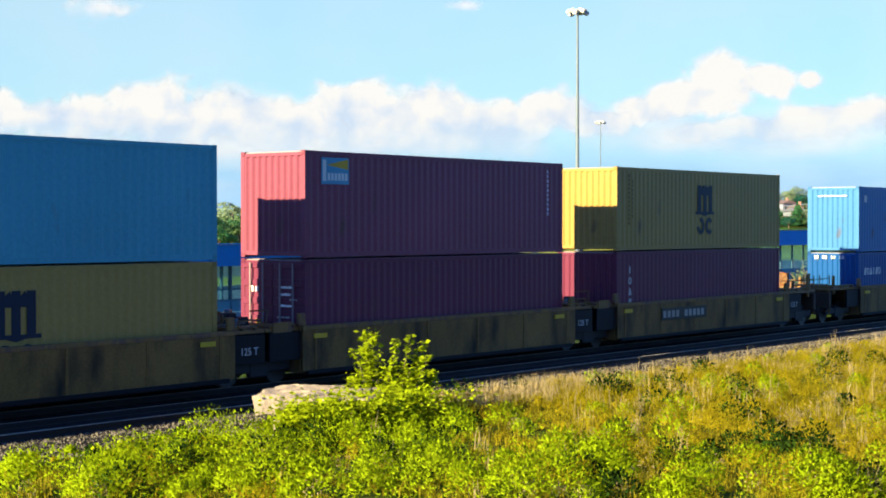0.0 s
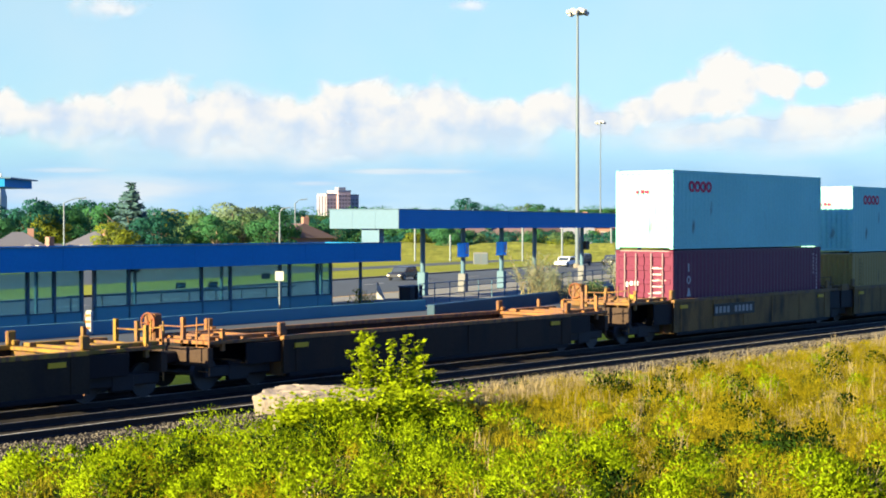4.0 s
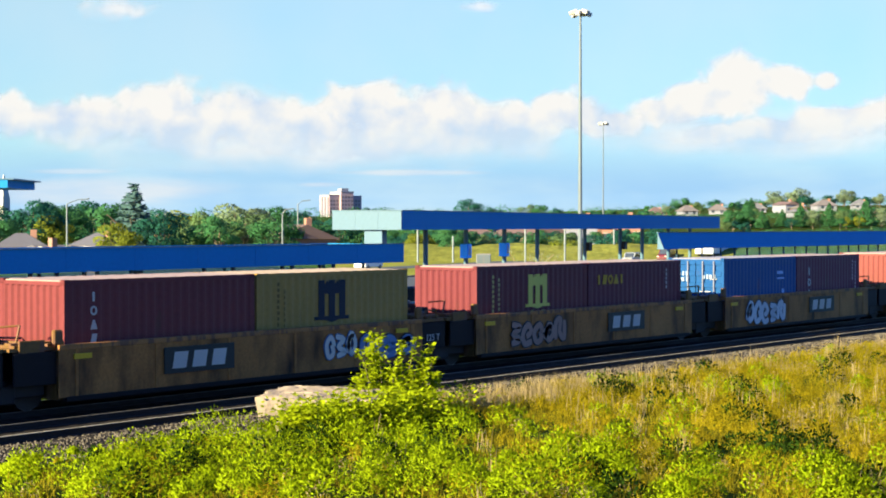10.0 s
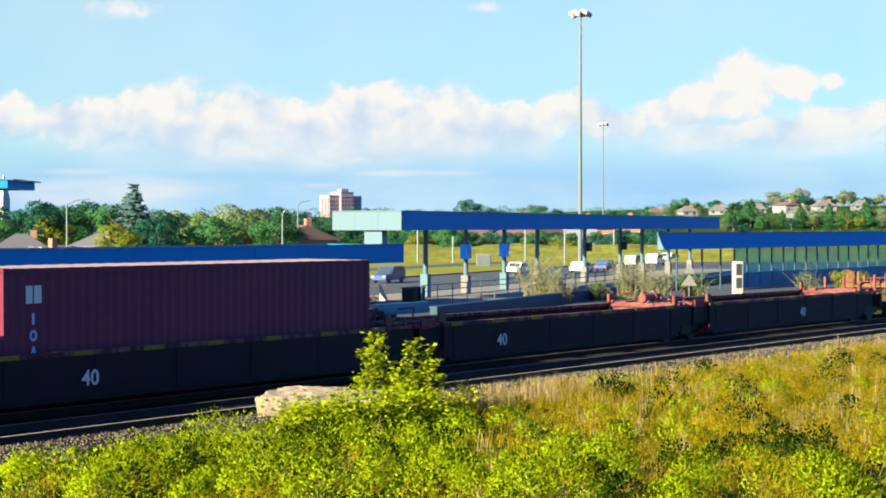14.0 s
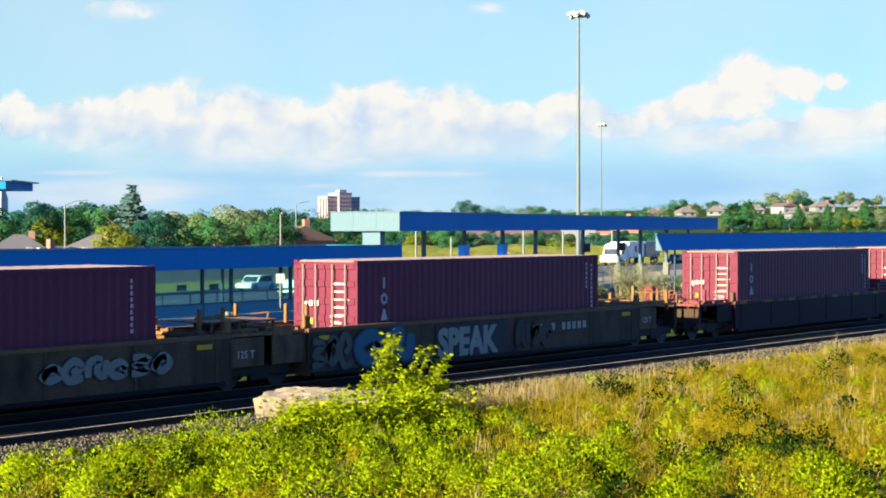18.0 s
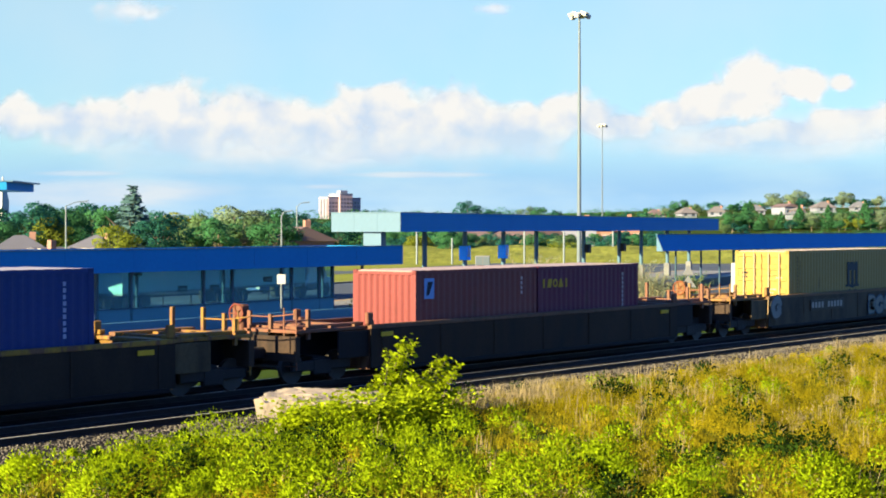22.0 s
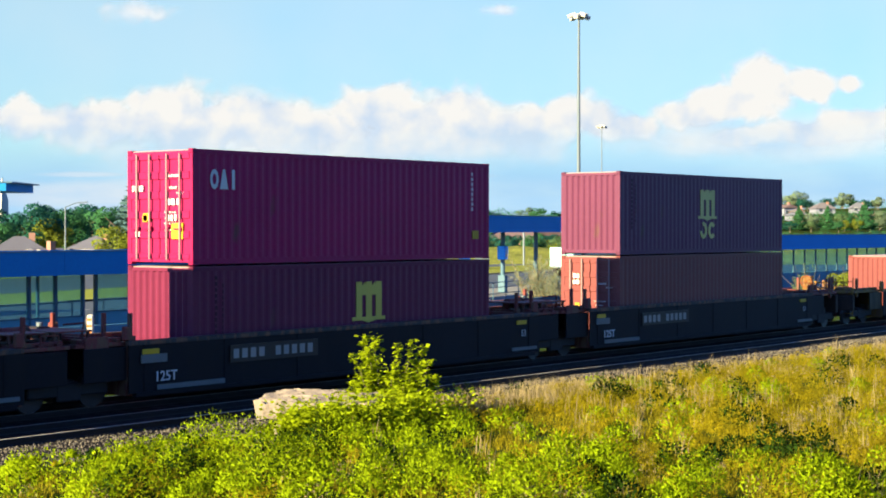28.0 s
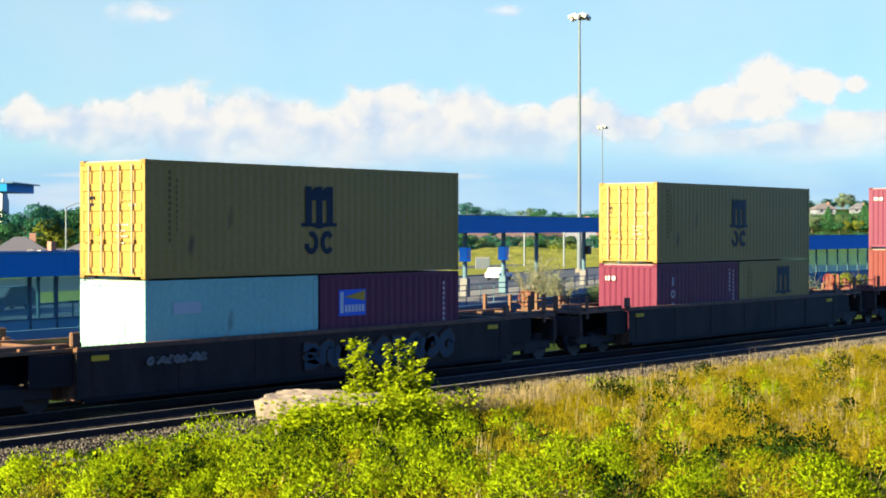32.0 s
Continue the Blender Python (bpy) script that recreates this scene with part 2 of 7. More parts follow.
def build_ground():
    radii = [0, 2, 4, 6, 8, 11, 15, 20, 30, 45, 70, 100, 140, 190, 260, 300, 350, 400, 460, 530, 620, 720, 850, 1000, 1300, 1800, 2600, 4700]
    n = 96
    verts, faces = [(0, 0, ground_z(0, 0))], []
    for r in radii[1:]:
        for i in range(n):
            a = math.tau * i / n
            x, y = r * math.cos(a), r * math.sin(a)
            verts.append((x, y, ground_z(x, y)))
    for i in range(n):
        faces.append((0, 1 + i, 1 + (i + 1) % n))
    for k in range(len(radii) - 2):
        a, b = 1 + k * n, 1 + (k + 1) * n
        for i in range(n):
            faces.append((a + i, b + i, b + (i + 1) % n, a + (i + 1) % n))
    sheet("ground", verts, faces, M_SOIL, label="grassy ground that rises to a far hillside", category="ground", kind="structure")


build_ground()
X0, X1 = -540.0, 640.0
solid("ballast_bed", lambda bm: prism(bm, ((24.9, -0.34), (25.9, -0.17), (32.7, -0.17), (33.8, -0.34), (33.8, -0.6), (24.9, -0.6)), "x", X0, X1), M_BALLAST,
      "crushed stone ballast under two railway tracks, darkened for train shade", "ballast", kind="structure")


def rail_profile(bm, y):
    prism(bm, [(y + a, b) for a, b in ((-0.075, -0.155), (0.075, -0.155), (0.07, -0.14), (0.012, -0.125), (0.012, -0.04), (0.036, -0.035), (0.036, -0.008), (-0.036, -0.008), (-0.036, -0.035), (-0.012, -0.04), (-0.012, -0.125), (-0.07, -0.14))], "x", X0, X1)


for y_mid, word in ((Y_NEAR, "empty near"), (Y_TRAIN, "far")):
    track = thing("railway_track", "rusty steel rails on dark wooden sleepers, " + word + " track", "track", "tracks", "structure", pose(0, 0, 0))
    for s in (-0.7175 - 0.036, 0.7175 + 0.036):
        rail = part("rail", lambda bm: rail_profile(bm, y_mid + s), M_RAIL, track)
        part("rail_head", boxes((X0, X1, y_mid + s - 0.034, y_mid + s + 0.034, -0.008, 0.0)), M_LITRAIL if y_mid == Y_NEAR and s < 0 else M_RAILTOP, rail, "running surface of the rail")
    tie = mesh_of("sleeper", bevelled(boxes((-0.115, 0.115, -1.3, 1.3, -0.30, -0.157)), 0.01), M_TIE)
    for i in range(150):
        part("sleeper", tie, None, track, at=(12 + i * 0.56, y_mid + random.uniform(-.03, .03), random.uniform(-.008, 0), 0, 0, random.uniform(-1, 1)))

# ---------- lot, road and meadow beyond the railway ----------
LANE_E, LANE_N = (0.415, 0.910), (-0.910, 0.415)


def lane(u, v, z=0.0):
    """u along the road, v across it (away from the railway), from a point of its far edge."""
    return site(-8.5 + LANE_E[0] * u + LANE_N[0] * v, 125 + LANE_E[1] * u + LANE_N[1] * v, z)


LANE_TURN = math.degrees(math.atan2((lane(1, 0) - lane(0, 0)).y, (lane(1, 0) - lane(0, 0)).x))


def lane_pose(u, v, z=0.0, turn=0.0):
    p = lane(u, v, z)
    return pose(p.x, p.y, p.z, 0, 0, LANE_TURN + turn)


def lane_from(v, y):
    """Where a line along the road crosses the given distance from the railway."""
    a, b = lane(0, v), lane(1, v)
    return (y - a.y) / (b.y - a.y)


def strip(v0, v1, z, u1=260, y=37.0):
    """A ground strip along the road that ends short of the railway."""
    return lambda bm: prism(bm, ((lane_from(v0, y), v0), (u1, v0), (u1, v1), (lane_from(v1, y), v1)), "z", -0.4, z)


solid("road", strip(-46, 0, -0.2), M_ASPHALT, "worn grey asphalt road and bus loop", "road", kind="structure", at=lane_pose(0, 0))
solid("kerb", strip(0, 0.25, -0.08), M_CONCRETE, "pale concrete kerb along the road", "kerb", kind="structure", at=lane_pose(0, 0))
solid("meadow", strip(0.25, 95, -0.16, 300), M_MEADOW, "mown sunlit grass beyond the road", "grass", kind="structure", at=lane_pose(0, 0))
solid("side_road", lambda bm: prism(bm, ((lane_from(11.5, 37), 11.5), (30, 11.5), (40, 33), (lane_from(33, 37), 33)), "z", -0.4, -0.155), M_ASPHALT, "grey asphalt side road across the grass", "road", kind="structure", at=lane_pose(0, 0))
solid("lane_line", boxes(*[(u, u + 3, -6.1, -5.95, -0.2, -0.196) for u in range(-60, 160, 9)]), M_WHITE, "dashed white lane line on the asphalt", "road marking", kind="structure", at=lane_pose(0, 0))
solid("bus_platform", bevelled(boxes((-36, 45, -24.5, -15.5, -0.4, -0.05)), 0.03), M_PAVE, "raised concrete bus platform", "platform", kind="structure", at=lane_pose(0, 0))
solid("platform_edge", boxes((-36, 45, -15.5, -15.2, -0.4, -0.046)), M_YELLOW, "yellow painted platform edge", "platform edge", kind="structure", at=lane_pose(0, 0))
solid("station_pavement", boxes((22, 78, 52.6, 61.5, -0.4, -0.15)), M_PAVE, "grey paved strip under the shelter", "pavement", kind="structure", at=pose(0, 0, 0))

# ---------- bus canopy ----------


def build_canopy():
    c = thing("bus_canopy", "long flat blue canopy on slim steel columns", "canopy", at=lane_pose(0, -21))
    part("roof_deck", boxes((-30.9, 36.9, 0.12, 4.2, 4.3, 4.9)), M_ROOFTOP, c)
    for i in range(17):
        part("fascia_panel", mesh_of("fascia_panel", boxes((0.006, 3.994, 0, 0.1, 3.97, 5.03)), M_BLUE), None, c, at=(-31 + 4 * i, 0, 0))
        part("fascia_panel", mesh_of("fascia_panel", None, M_BLUE), None, c, at=(-31 + 4 * i, 4.22, 0))
    for i in range(3):
        part("end_panel", mesh_of("end_panel", boxes((-0.1, 0, 0.005, 1.435, 3.97, 5.03)), M_CYAN), None, c, "pale blue sunlit end panel", at=(-31, 1.44 * i, 0))
    part("coping", boxes((-31.14, 37.1, -0.04, 4.36, 5.03, 5.07)), M_STEELBLUE, c)
    part("end_cap", boxes((37, 37.1, 0, 4.32, 3.97, 5.03)), M_BLUE, c)
    part("soffit", boxes((-30.95, 36.95, 0.1, 4.2, 4.0, 4.04)), M_STEELBLUE, c)
    part("pier", boxes((-30.9, -30.3, 1.3, 2.4, 2.7, 4.0)), M_CYAN, c, "pale blue clad pier")
    for i, u in enumerate((-23.7, -17.7, -11.3, -5.2, 4.8, 13.4, 19.3, 27, 34)):
        col = part("column", rods(((u, 2, -0.05), (u, 2, 4.0), 0.15, 12)), M_STEELBLUE, c)
        # blue-grey paints shade on two pedestals, pale paving paints sun on the others
        part("pedestal", bevelled(boxes((u - 0.25, u + 0.25, 1.75, 2.25, -0.05, 1.1 if i else 1.35)), 0.03), M_STEELBLUE if i in (0, 2) else M_PAVE, col)
        if i in (1, 2):
            s = part("platform_sign", bevelled(boxes((u - 0.33, u + 0.33, 1.74, 2.26, 2.15, 3.05)), 0.02), M_SIGN, c, "blue platform sign with a white mark")
            part("sign_mark", boxes((u - 0.2, u + 0.2, 1.73, 1.742, 2.35, 2.5), (u - 0.12, u - 0.02, 1.73, 1.742, 2.5, 2.95), (u + 0.06, u + 0.16, 1.73, 1.742, 2.5, 2.8)), M_WHITE, s)
        if i in (4, 5):
            part("speaker_box", bevelled(boxes((u - 0.35, u + 0.35, 1.5, 1.8, 2.3, 2.95)), 0.03), M_BLACK, c, "dark box on the column")


mesh_of("fascia_panel", boxes((0.006, 3.994, 0, 0.1, 3.97, 5.03)), M_BLUE)
build_canopy()

# ---------- waiting shelter beside the track ----------


def build_shelter():
    s = thing("waiting_shelter", "long low blue-roofed glazed waiting shelter", "shelter", at=pose(38.9, 53.75, 0, 0, 0, 3.1))
    part("roof_deck", boxes((-15.9, 26.7, 0.1, 5.2, 2.32, 3.0)), M_ROOFTOP, s)
    for i in range(11):
        part("fascia_panel", mesh_of("shelter_fascia", boxes((0.006, 3.894, 0, 0.1, 2.24, 3.22)), M_BLUE), None, s, at=(-16.1 + 3.9 * i, 0, 0))
    part("end_panel", boxes((26.8, 26.9, 0, 5.3, 2.24, 3.22)), M_BLUE, s)
    part("coping", boxes((-16.1, 26.95, -0.04, 0.16, 3.22, 3.26)), M_STEELBLUE, s)
    part("rear_fascia", boxes((-16, 26.8, 5.2, 5.3, 2.24, 3.22)), M_BLUE, s)
    part("soffit", boxes((-15.95, 26.75, 0.1, 5.2, 2.27, 2.31)), M_STEELBLUE, s)
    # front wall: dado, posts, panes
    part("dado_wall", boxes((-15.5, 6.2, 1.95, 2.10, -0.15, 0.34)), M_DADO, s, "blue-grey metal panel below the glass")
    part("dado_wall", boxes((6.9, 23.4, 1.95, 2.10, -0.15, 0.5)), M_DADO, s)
    part("plinth_wall", boxes((-15.5, 24.5, -3.4, -3.25, -0.35, 0.34)), M_WALLBLUE, s, "low blue-grey wall in front of the shelter")
    part("sill", boxes((-15.5, 6.2, 1.9, 2.14, 0.34, 0.39)), M_STEELBLUE, s)
    part("sill", boxes((6.9, 23.4, 1.9, 2.14, 0.5, 0.55)), M_STEELBLUE, s)
    posts = [-15.5, -11, -7, -3.5, -0.2, 1.3, 3.2, 4.65, 6.2, 6.95, 9.0, 13.7, 15.7, 19.35, 20.1, 22.3, 23.4]
    for a, b in zip(posts, posts[1:]):
        low = 0.39 if a < 6 else 0.55
        if 6.1 < a < 6.5:
            continue
        pane = part("pane", boxes((a + 0.05, b - 0.05, 2.02, 2.035, low, 2.27)), M_PANE, s, "greenish clear glass")
        pane.visible_shadow = False
    for a in posts:
        part("post", boxes((a - 0.07, a + 0.07, 1.95, 2.10, -0.15, 2.27)), M_STEELBLUE, s)
    for a in (-13, -6, 0.6, 6, 12, 18, 23.3, 25.9):
        part("rear_post", boxes((a - 0.06, a + 0.06, 4.7, 4.82, -0.15, 2.27)), M_DIMBLUE, s)
    part("corner_post", rods(((25.9, 2.0, -0.15), (25.9, 2.0, 2.27), 0.09)), M_STEELBLUE, s)
    part("guard_rail", boxes((7.4, 23.2, 4.3, 4.36, 0.86, 0.95), *[(7.6 + 1.9 * i, 7.66 + 1.9 * i, 4.3, 4.36, -0.15, 0.9) for i in range(9)]), M_BLACK, s, "dark rail with posts inside the shelter")
    part("bench", boxes((12.4, 20, 3.4, 3.9, 0.28, 0.36), *[(12.8 + 2 * i, 12.9 + 2 * i, 3.5, 3.8, -0.15, 0.28) for i in range(4)]), M_STEELBLUE, s, "long bench inside the shelter")
    for a, z in ((12.85, 1.16), (15.05, 1.14), (9.9, 1.98), (18.9, 1.45)):
        g = part("hanging_sign", bevelled(boxes((a - 0.3, a + 0.3, 2.5, 2.6, z, z + 0.28)), 0.02), M_BLACK, s, "dark hanging sign")
        part("sign_line", boxes((a - 0.22, a + 0.22, 2.494, 2.501, z + 0.1, z + 0.16)), M_GREYPOLE, g)


build_shelter()


def build_far_shelter():
    p = site(14.2, 104)
    s = thing("platform_shelter", "blue-roofed glazed platform shelter beyond the shrubs", "shelter", at=pose(p.x, p.y, 0, 0, 0, 0))
    part("roof_deck", lambda bm: prism(bm, ((1.3, 0.62), (47.8, 0.62), (47.8, 1.2), (2.6, 1.2)), "z", 2.85, 3.6), M_ROOFTOP, s)
    for i in range(13):
        part("fascia_panel", mesh_of("far_fascia", lambda bm: prism(bm, ((0, 2.66), (0.5, 3.74), (0.6, 3.74), (0.1, 2.66)), "x", 0.006, 3.694), M_BLUE), None, s, at=(0.5 + 3.7 * i, 0, 0))
    part("coping", boxes((0.5, 48.4, 0.46, 0.64, 3.742, 3.78)), M_STEELBLUE, s)
    part("end_gable", lambda bm: prism(bm, ((0, 2.66), (0.5, 3.74), (0.5, 2.66)), "x", 0.40, 0.498), M_CYAN, s, "sunlit pale blue end of the sloping fascia")
    part("soffit", lambda bm: prism(bm, ((0.7, 0.12), (47.9, 0.12), (47.9, 1.2), (2.6, 1.2)), "z", 2.7, 2.74), M_STEELBLUE, s)
    posts = [3.0, 6.4, 9.0, 11.0] + [11.0 + 1.9 * i for i in range(1, 19)]
    for i, a in enumerate(posts):
        part("post", boxes((a - 0.05, a + 0.05, 0.52, 0.62, -0.3, 2.72)), M_DIMBLUE, s)
        if i > 2 and i + 1 < len(posts):
            part("pane", boxes((a + 0.08, posts[i + 1] - 0.08, 0.57, 0.585, 0.9, 2.7)), M_PANE, s).visible_shadow = False
    part("dado_wall", boxes((11.0, 45, 0.52, 0.64, -0.3, 0.9)), M_WALLBLUE, s)
    q = site(19.3, 104)
    m = thing("ticket_machine", "tall white ticket cabinet with dark screens", "ticket machine", at=pose(q.x, q.y, -0.3, 0, 0, SITE_TURN + 12))
    part("cabinet", bevelled(boxes((-0.3, 0.3, 0, 0.5, 0, 2.2)), 0.04), M_WHITE, m)
    part("screen", boxes((-0.20, 0.20, -0.012, 0.01, 1.30, 2.05)), M_WINDOW, m)
    part("panel", boxes((-0.20, 0.20, -0.012, 0.01, 0.45, 1.15)), M_WINDOW, m)
    b = site(-21.75, 75)
    k = thing("side_canopy", "blue flat canopy corner on a steel post", "canopy", at=pose(b.x, b.y, -0.3, 0, 0, SITE_TURN))
    part("roof_deck", boxes((-6, 1.3, 0, 5, 6.28, 6.66)), M_BLUE, k)
    part("coping", boxes((-6, 1.6, -0.05, 5.05, 6.66, 6.72)), M_CYAN, k)
    part("post", rods(((0.62, 0.5, 0), (0.62, 0.5, 6.28), 0.06, 10)), M_DIMBLUE, k)


build_far_shelter()

# ---------- masts, lamps, small fixtures ----------


def high_mast(r, d, h, w):
    p = site(r, d)
    m = thing("light_mast", "very tall slim grey floodlight mast with a ring of lamps", "light mast", "floodlight masts", at=pose(p.x, p.y, ground_z(p.x, p.y)))
    part("base_plate", rods(((0, 0, 0), (0, 0, 0.5), w * 1.7, 12)), M_CONCRETE, m)
    part("shaft", rods(((0, 0, 0.4), (0, 0, h), w, 12, w * 0.45)), M_GREYPOLE, m)
    part("lamp_ring", rods(((0, 0, h - 0.25), (0, 0, h - 0.1), 0.55, 12)), M_GREYPOLE, m)
    for i in range(6):
        a = math.tau * i / 6 + 0.3
        x, y = math.cos(a), math.sin(a)
        part("floodlight", bevelled(boxes((-0.42, 0.42, -0.26, 0.26, -0.2, 0.2)), 0.05), M_WHITE, m, at=(x * 0.75, y * 0.75, h - 0.05 - 0.15 * (i % 2), 0, 20, math.degrees(a)))
        part("lamp_arm", rods(((0, 0, h - 0.2), (x * 0.7, y * 0.7, h - 0.2), 0.04, 6)), M_GREYPOLE, m)


high_mast(14.0, 163, 26.3, 0.245)
high_mast(34.1, 340, 24.8, 0.165)


def street_lamp(r, d, h, reach=1.8, side=1):
    p = site(r, d)
    m = thing("street_lamp", "grey street lamp with a short bent arm", "street lamp", "street lamps", at=pose(p.x, p.y, ground_z(p.x, p.y), 0, 0, SITE_TURN))
    part("pole", rods(((0, 0, 0), (0, 0, h - 0.5), 0.12, 8, 0.08)), M_GREYPOLE, m)
    part("arm", rods(((0, 0, h - 0.55), (side * reach * 0.6, 0, h - 0.1), 0.05, 6), ((side * reach * 0.6, 0, h - 0.1), (side * reach, 0, h), 0.05, 6)), M_GREYPOLE, m)
    part("lamp_head", bevelled(boxes((-0.45, 0.45, -0.14, 0.14, -0.07, 0.05)), 0.03), M_GREYPOLE, m, at=(side * (reach + 0.3), 0, h, 0, -8 * side, 0))


street_lamp(-42.4, 180, 7.5)
street_lamp(-18.1, 180, 6.4, 0.5)
street_lamp(-20.0, 220, 8.0, 1.0)
for r, d, h in ((1.2, 190, 3.2), (-3, 190, 4.0), (9.8, 190, 4.0), (13.9, 182, 3.9), (22.5, 210, 4.6)):
    p = site(r, d)
    solid("marker_post", rods(((0, 0, 0), (0, 0, h), 0.13, 6)), M_GREYPOLE, "pale slim post standing in the grass", "post", "posts in the grass", at=pose(p.x, p.y, -0.2))

p = site(-7.55, 75)
sp = thing("sign_post", "small white sign on a thin grey post", "sign", at=pose(p.x, p.y, -0.2, 0, 0, SITE_TURN))
part("post", rods(((0, 0, 0), (0, 0, 2.2), 0.05, 8)), M_GREYPOLE, sp)
part("board", bevelled(boxes((-0.2, 0.2, -0.06, -0.03, 1.75, 2.2)), 0.008), M_WHITE, sp)
p = site(-13.9, 63.2)
bo = thing("barrier_bollard", "white bollard with orange bands", "bollard", at=pose(p.x, p.y, -0.15, 0, 0, SITE_TURN))
part("body", bevelled(boxes((-0.13, 0.13, -0.1, 0.1, 0, 0.95)), 0.05), M_WHITE, bo)
for z in (0.2, 0.45, 0.7):
    part("band", boxes((-0.135, 0.06, -0.105, 0.105, z, z + 0.1)), M_ORANGE, bo)
p = site(-3.4, 91)
solid("concrete_wedge", lambda bm: prism(bm, ((-0.22, 0), (0.24, 0), (0.24, 0.2), (-0.14, 1.1), (-0.22, 1.1)), "y", -0.2, 0.2), M_WHITE, "white sloped concrete wedge beside the platform", "barrier", at=pose(p.x, p.y, -0.2, 0, 0, SITE_TURN))


def build_railing():
    g = thing("platform_railing", "thin dark pipe railing along the bus platform", "railing", at=lane_pose(0, -23.6, -0.05))
    for i in range(19):
        part("post", mesh_of("railing_post", rods(((0, 0, 0), (0, 0, 1.1), 0.03, 6)), M_STEELBLUE), None, g, at=(-34 + 2 * i, 0, 0))
    for z in (0.45, 0.8, 1.1):
        part("rail", rods(((-34, 0, z), (2, 0, z), 0.025, 6)), M_STEELBLUE, g)


build_railing()
# low retaining wall between the platform and the railway
solid("retaining_wall", bevelled(boxes((-42, 30, -28.2, -27.8, -0.4, 0.42)), 0.03), M_DIMBLUE, "low dark blue wall beside the bus loop", "wall", kind="structure", at=lane_pose(0, 0))
for u in (-29, -28.0):
    w = thing("waste_bin", "dark square waste bin on the platform", "bin", "bins", at=lane_pose(u, -20.5, -0.05))
    part("body", bevelled(boxes((-0.35, 0.35, -0.35, 0.35, 0, 0.7)), 0.04), M_BLACK, w)
    part("lid", bevelled(boxes((-0.38, 0.38, -0.38, 0.38, 0.7, 0.8)), 0.03), M_DIMBLUE, w)
p = site(4.6, 175)
ub = thing("utility_cabinet", "grey metal utility cabinets in the meadow", "cabinet", at=pose(p.x, p.y, -0.2, 0, 0, SITE_TURN))
part("body", bevelled(boxes((-0.95, 0.65, 0, 0.8, 0, 1.35)), 0.05), M_PAVE, ub)
for x in (-0.55, 0.25):
    part("door", boxes((x - 0.34, x + 0.34, -0.02, 0.0, 0.12, 1.22)), M_GREYPOLE, ub)

p = site(14.65, 95)
wb = thing("marker_boards", "two white triangular boards on a thin post", "sign", at=pose(p.x, p.y, -0.3, 0, 0, SITE_TURN))
part("post", rods(((0, 0, 0), (0, 0, 2.25), 0.035, 8)), M_GREYPOLE, wb)
part("board", lambda bm: prism(bm, ((-0.47, 0.95), (0.47, 0.95), (0.06, 1.58), (-0.06, 1.58)), "y", -0.07, -0.04), M_PAVE, wb)
part("board", lambda bm: prism(bm, ((-0.34, 1.70), (0.34, 1.70), (0.05, 2.25), (-0.05, 2.25)), "y", -0.07, -0.04), M_PAVE, wb)

# ---------- train: containers ----------
MOVING = []                      # (thing, s, y, z): s is its place along the track at 0 s
SPEED = 16.35
W = 2.438
RED, MAROON, PLUM, BRICKRED = (0.22, 0.010, 0.032), (0.090, 0.018, 0.040), (0.138, 0.036, 0.060), (0.128, 0.036, 0.036)
MUSTARD, TEAL, WHITE_, NAVY, SKYB, ROYAL = (0.232, 0.146, 0.041), (0.042, 0.205, 0.275), (0.165, 0.410, 0.388), (0.010, 0.027, 0.115), (0.03, 0.11, 0.25), (0.003, 0.044, 0.160)
K_WHITE, K_YELLOW, K_RED, K_NAVY = (0.42, 0.42, 0.41), (0.35, 0.215, 0.020), (0.42, 0.01, 0.05), (0.005, 0.011, 0.026)
SIZES = {"40h": (12.192, 2.896), "40s": (12.192, 2.591), "20s": (6.058, 2.591)}


def corrugated(bm, length, height, pitch=0.278, depth=0.015):
    """A trapezoid-ribbed steel panel in the xz plane, its crests at y = 0 and its troughs at y = depth."""
    n = max(1, round(length / pitch))
    p = length / n
    prof = []
    for i in range(n):
        prof += [(i * p, 0), (i * p + p * 0.26, 0), (i * p + p * 0.5, depth), (i * p + p * 0.76, depth)]
    prof.append((length, 0))
    lo = [bm.verts.new((x, y, 0)) for x, y in prof]
    hi = [bm.verts.new((x, y, height)) for x, y in prof]
    for i in range(len(prof) - 1):
        bm.faces.new((lo[i], lo[i + 1], hi[i + 1], hi[i]))
    bl = [bm.verts.new((x, 0.06, 0)) for x in (0, length)]
    b2 = [bm.verts.new((x, 0.06, height)) for x in (0, length)]
    bm.faces.new((bl[1], bl[0], b2[0], b2[1]))


def roof_panel(bm, length):
    """One ribbed roof sheet with a closed underside."""
    n = round(length / 0.5)
    p = (length - 0.12) / n
    prof = []
    for i in range(n):
        x = -length / 2 + 0.06 + i * p
        prof += [(x, -0.02), (x + p * 0.3, -0.02), (x + p * 0.45, -0.004), (x + p * 0.85, -0.004)]
    prof.append((length / 2 - 0.06, -0.02))
    prism(bm, [(x, z) for x, z in prof] + [(length / 2 - 0.06, -0.05), (-length / 2 + 0.06, -0.05)], "y", -W / 2 + 0.05, W / 2 - 0.05)


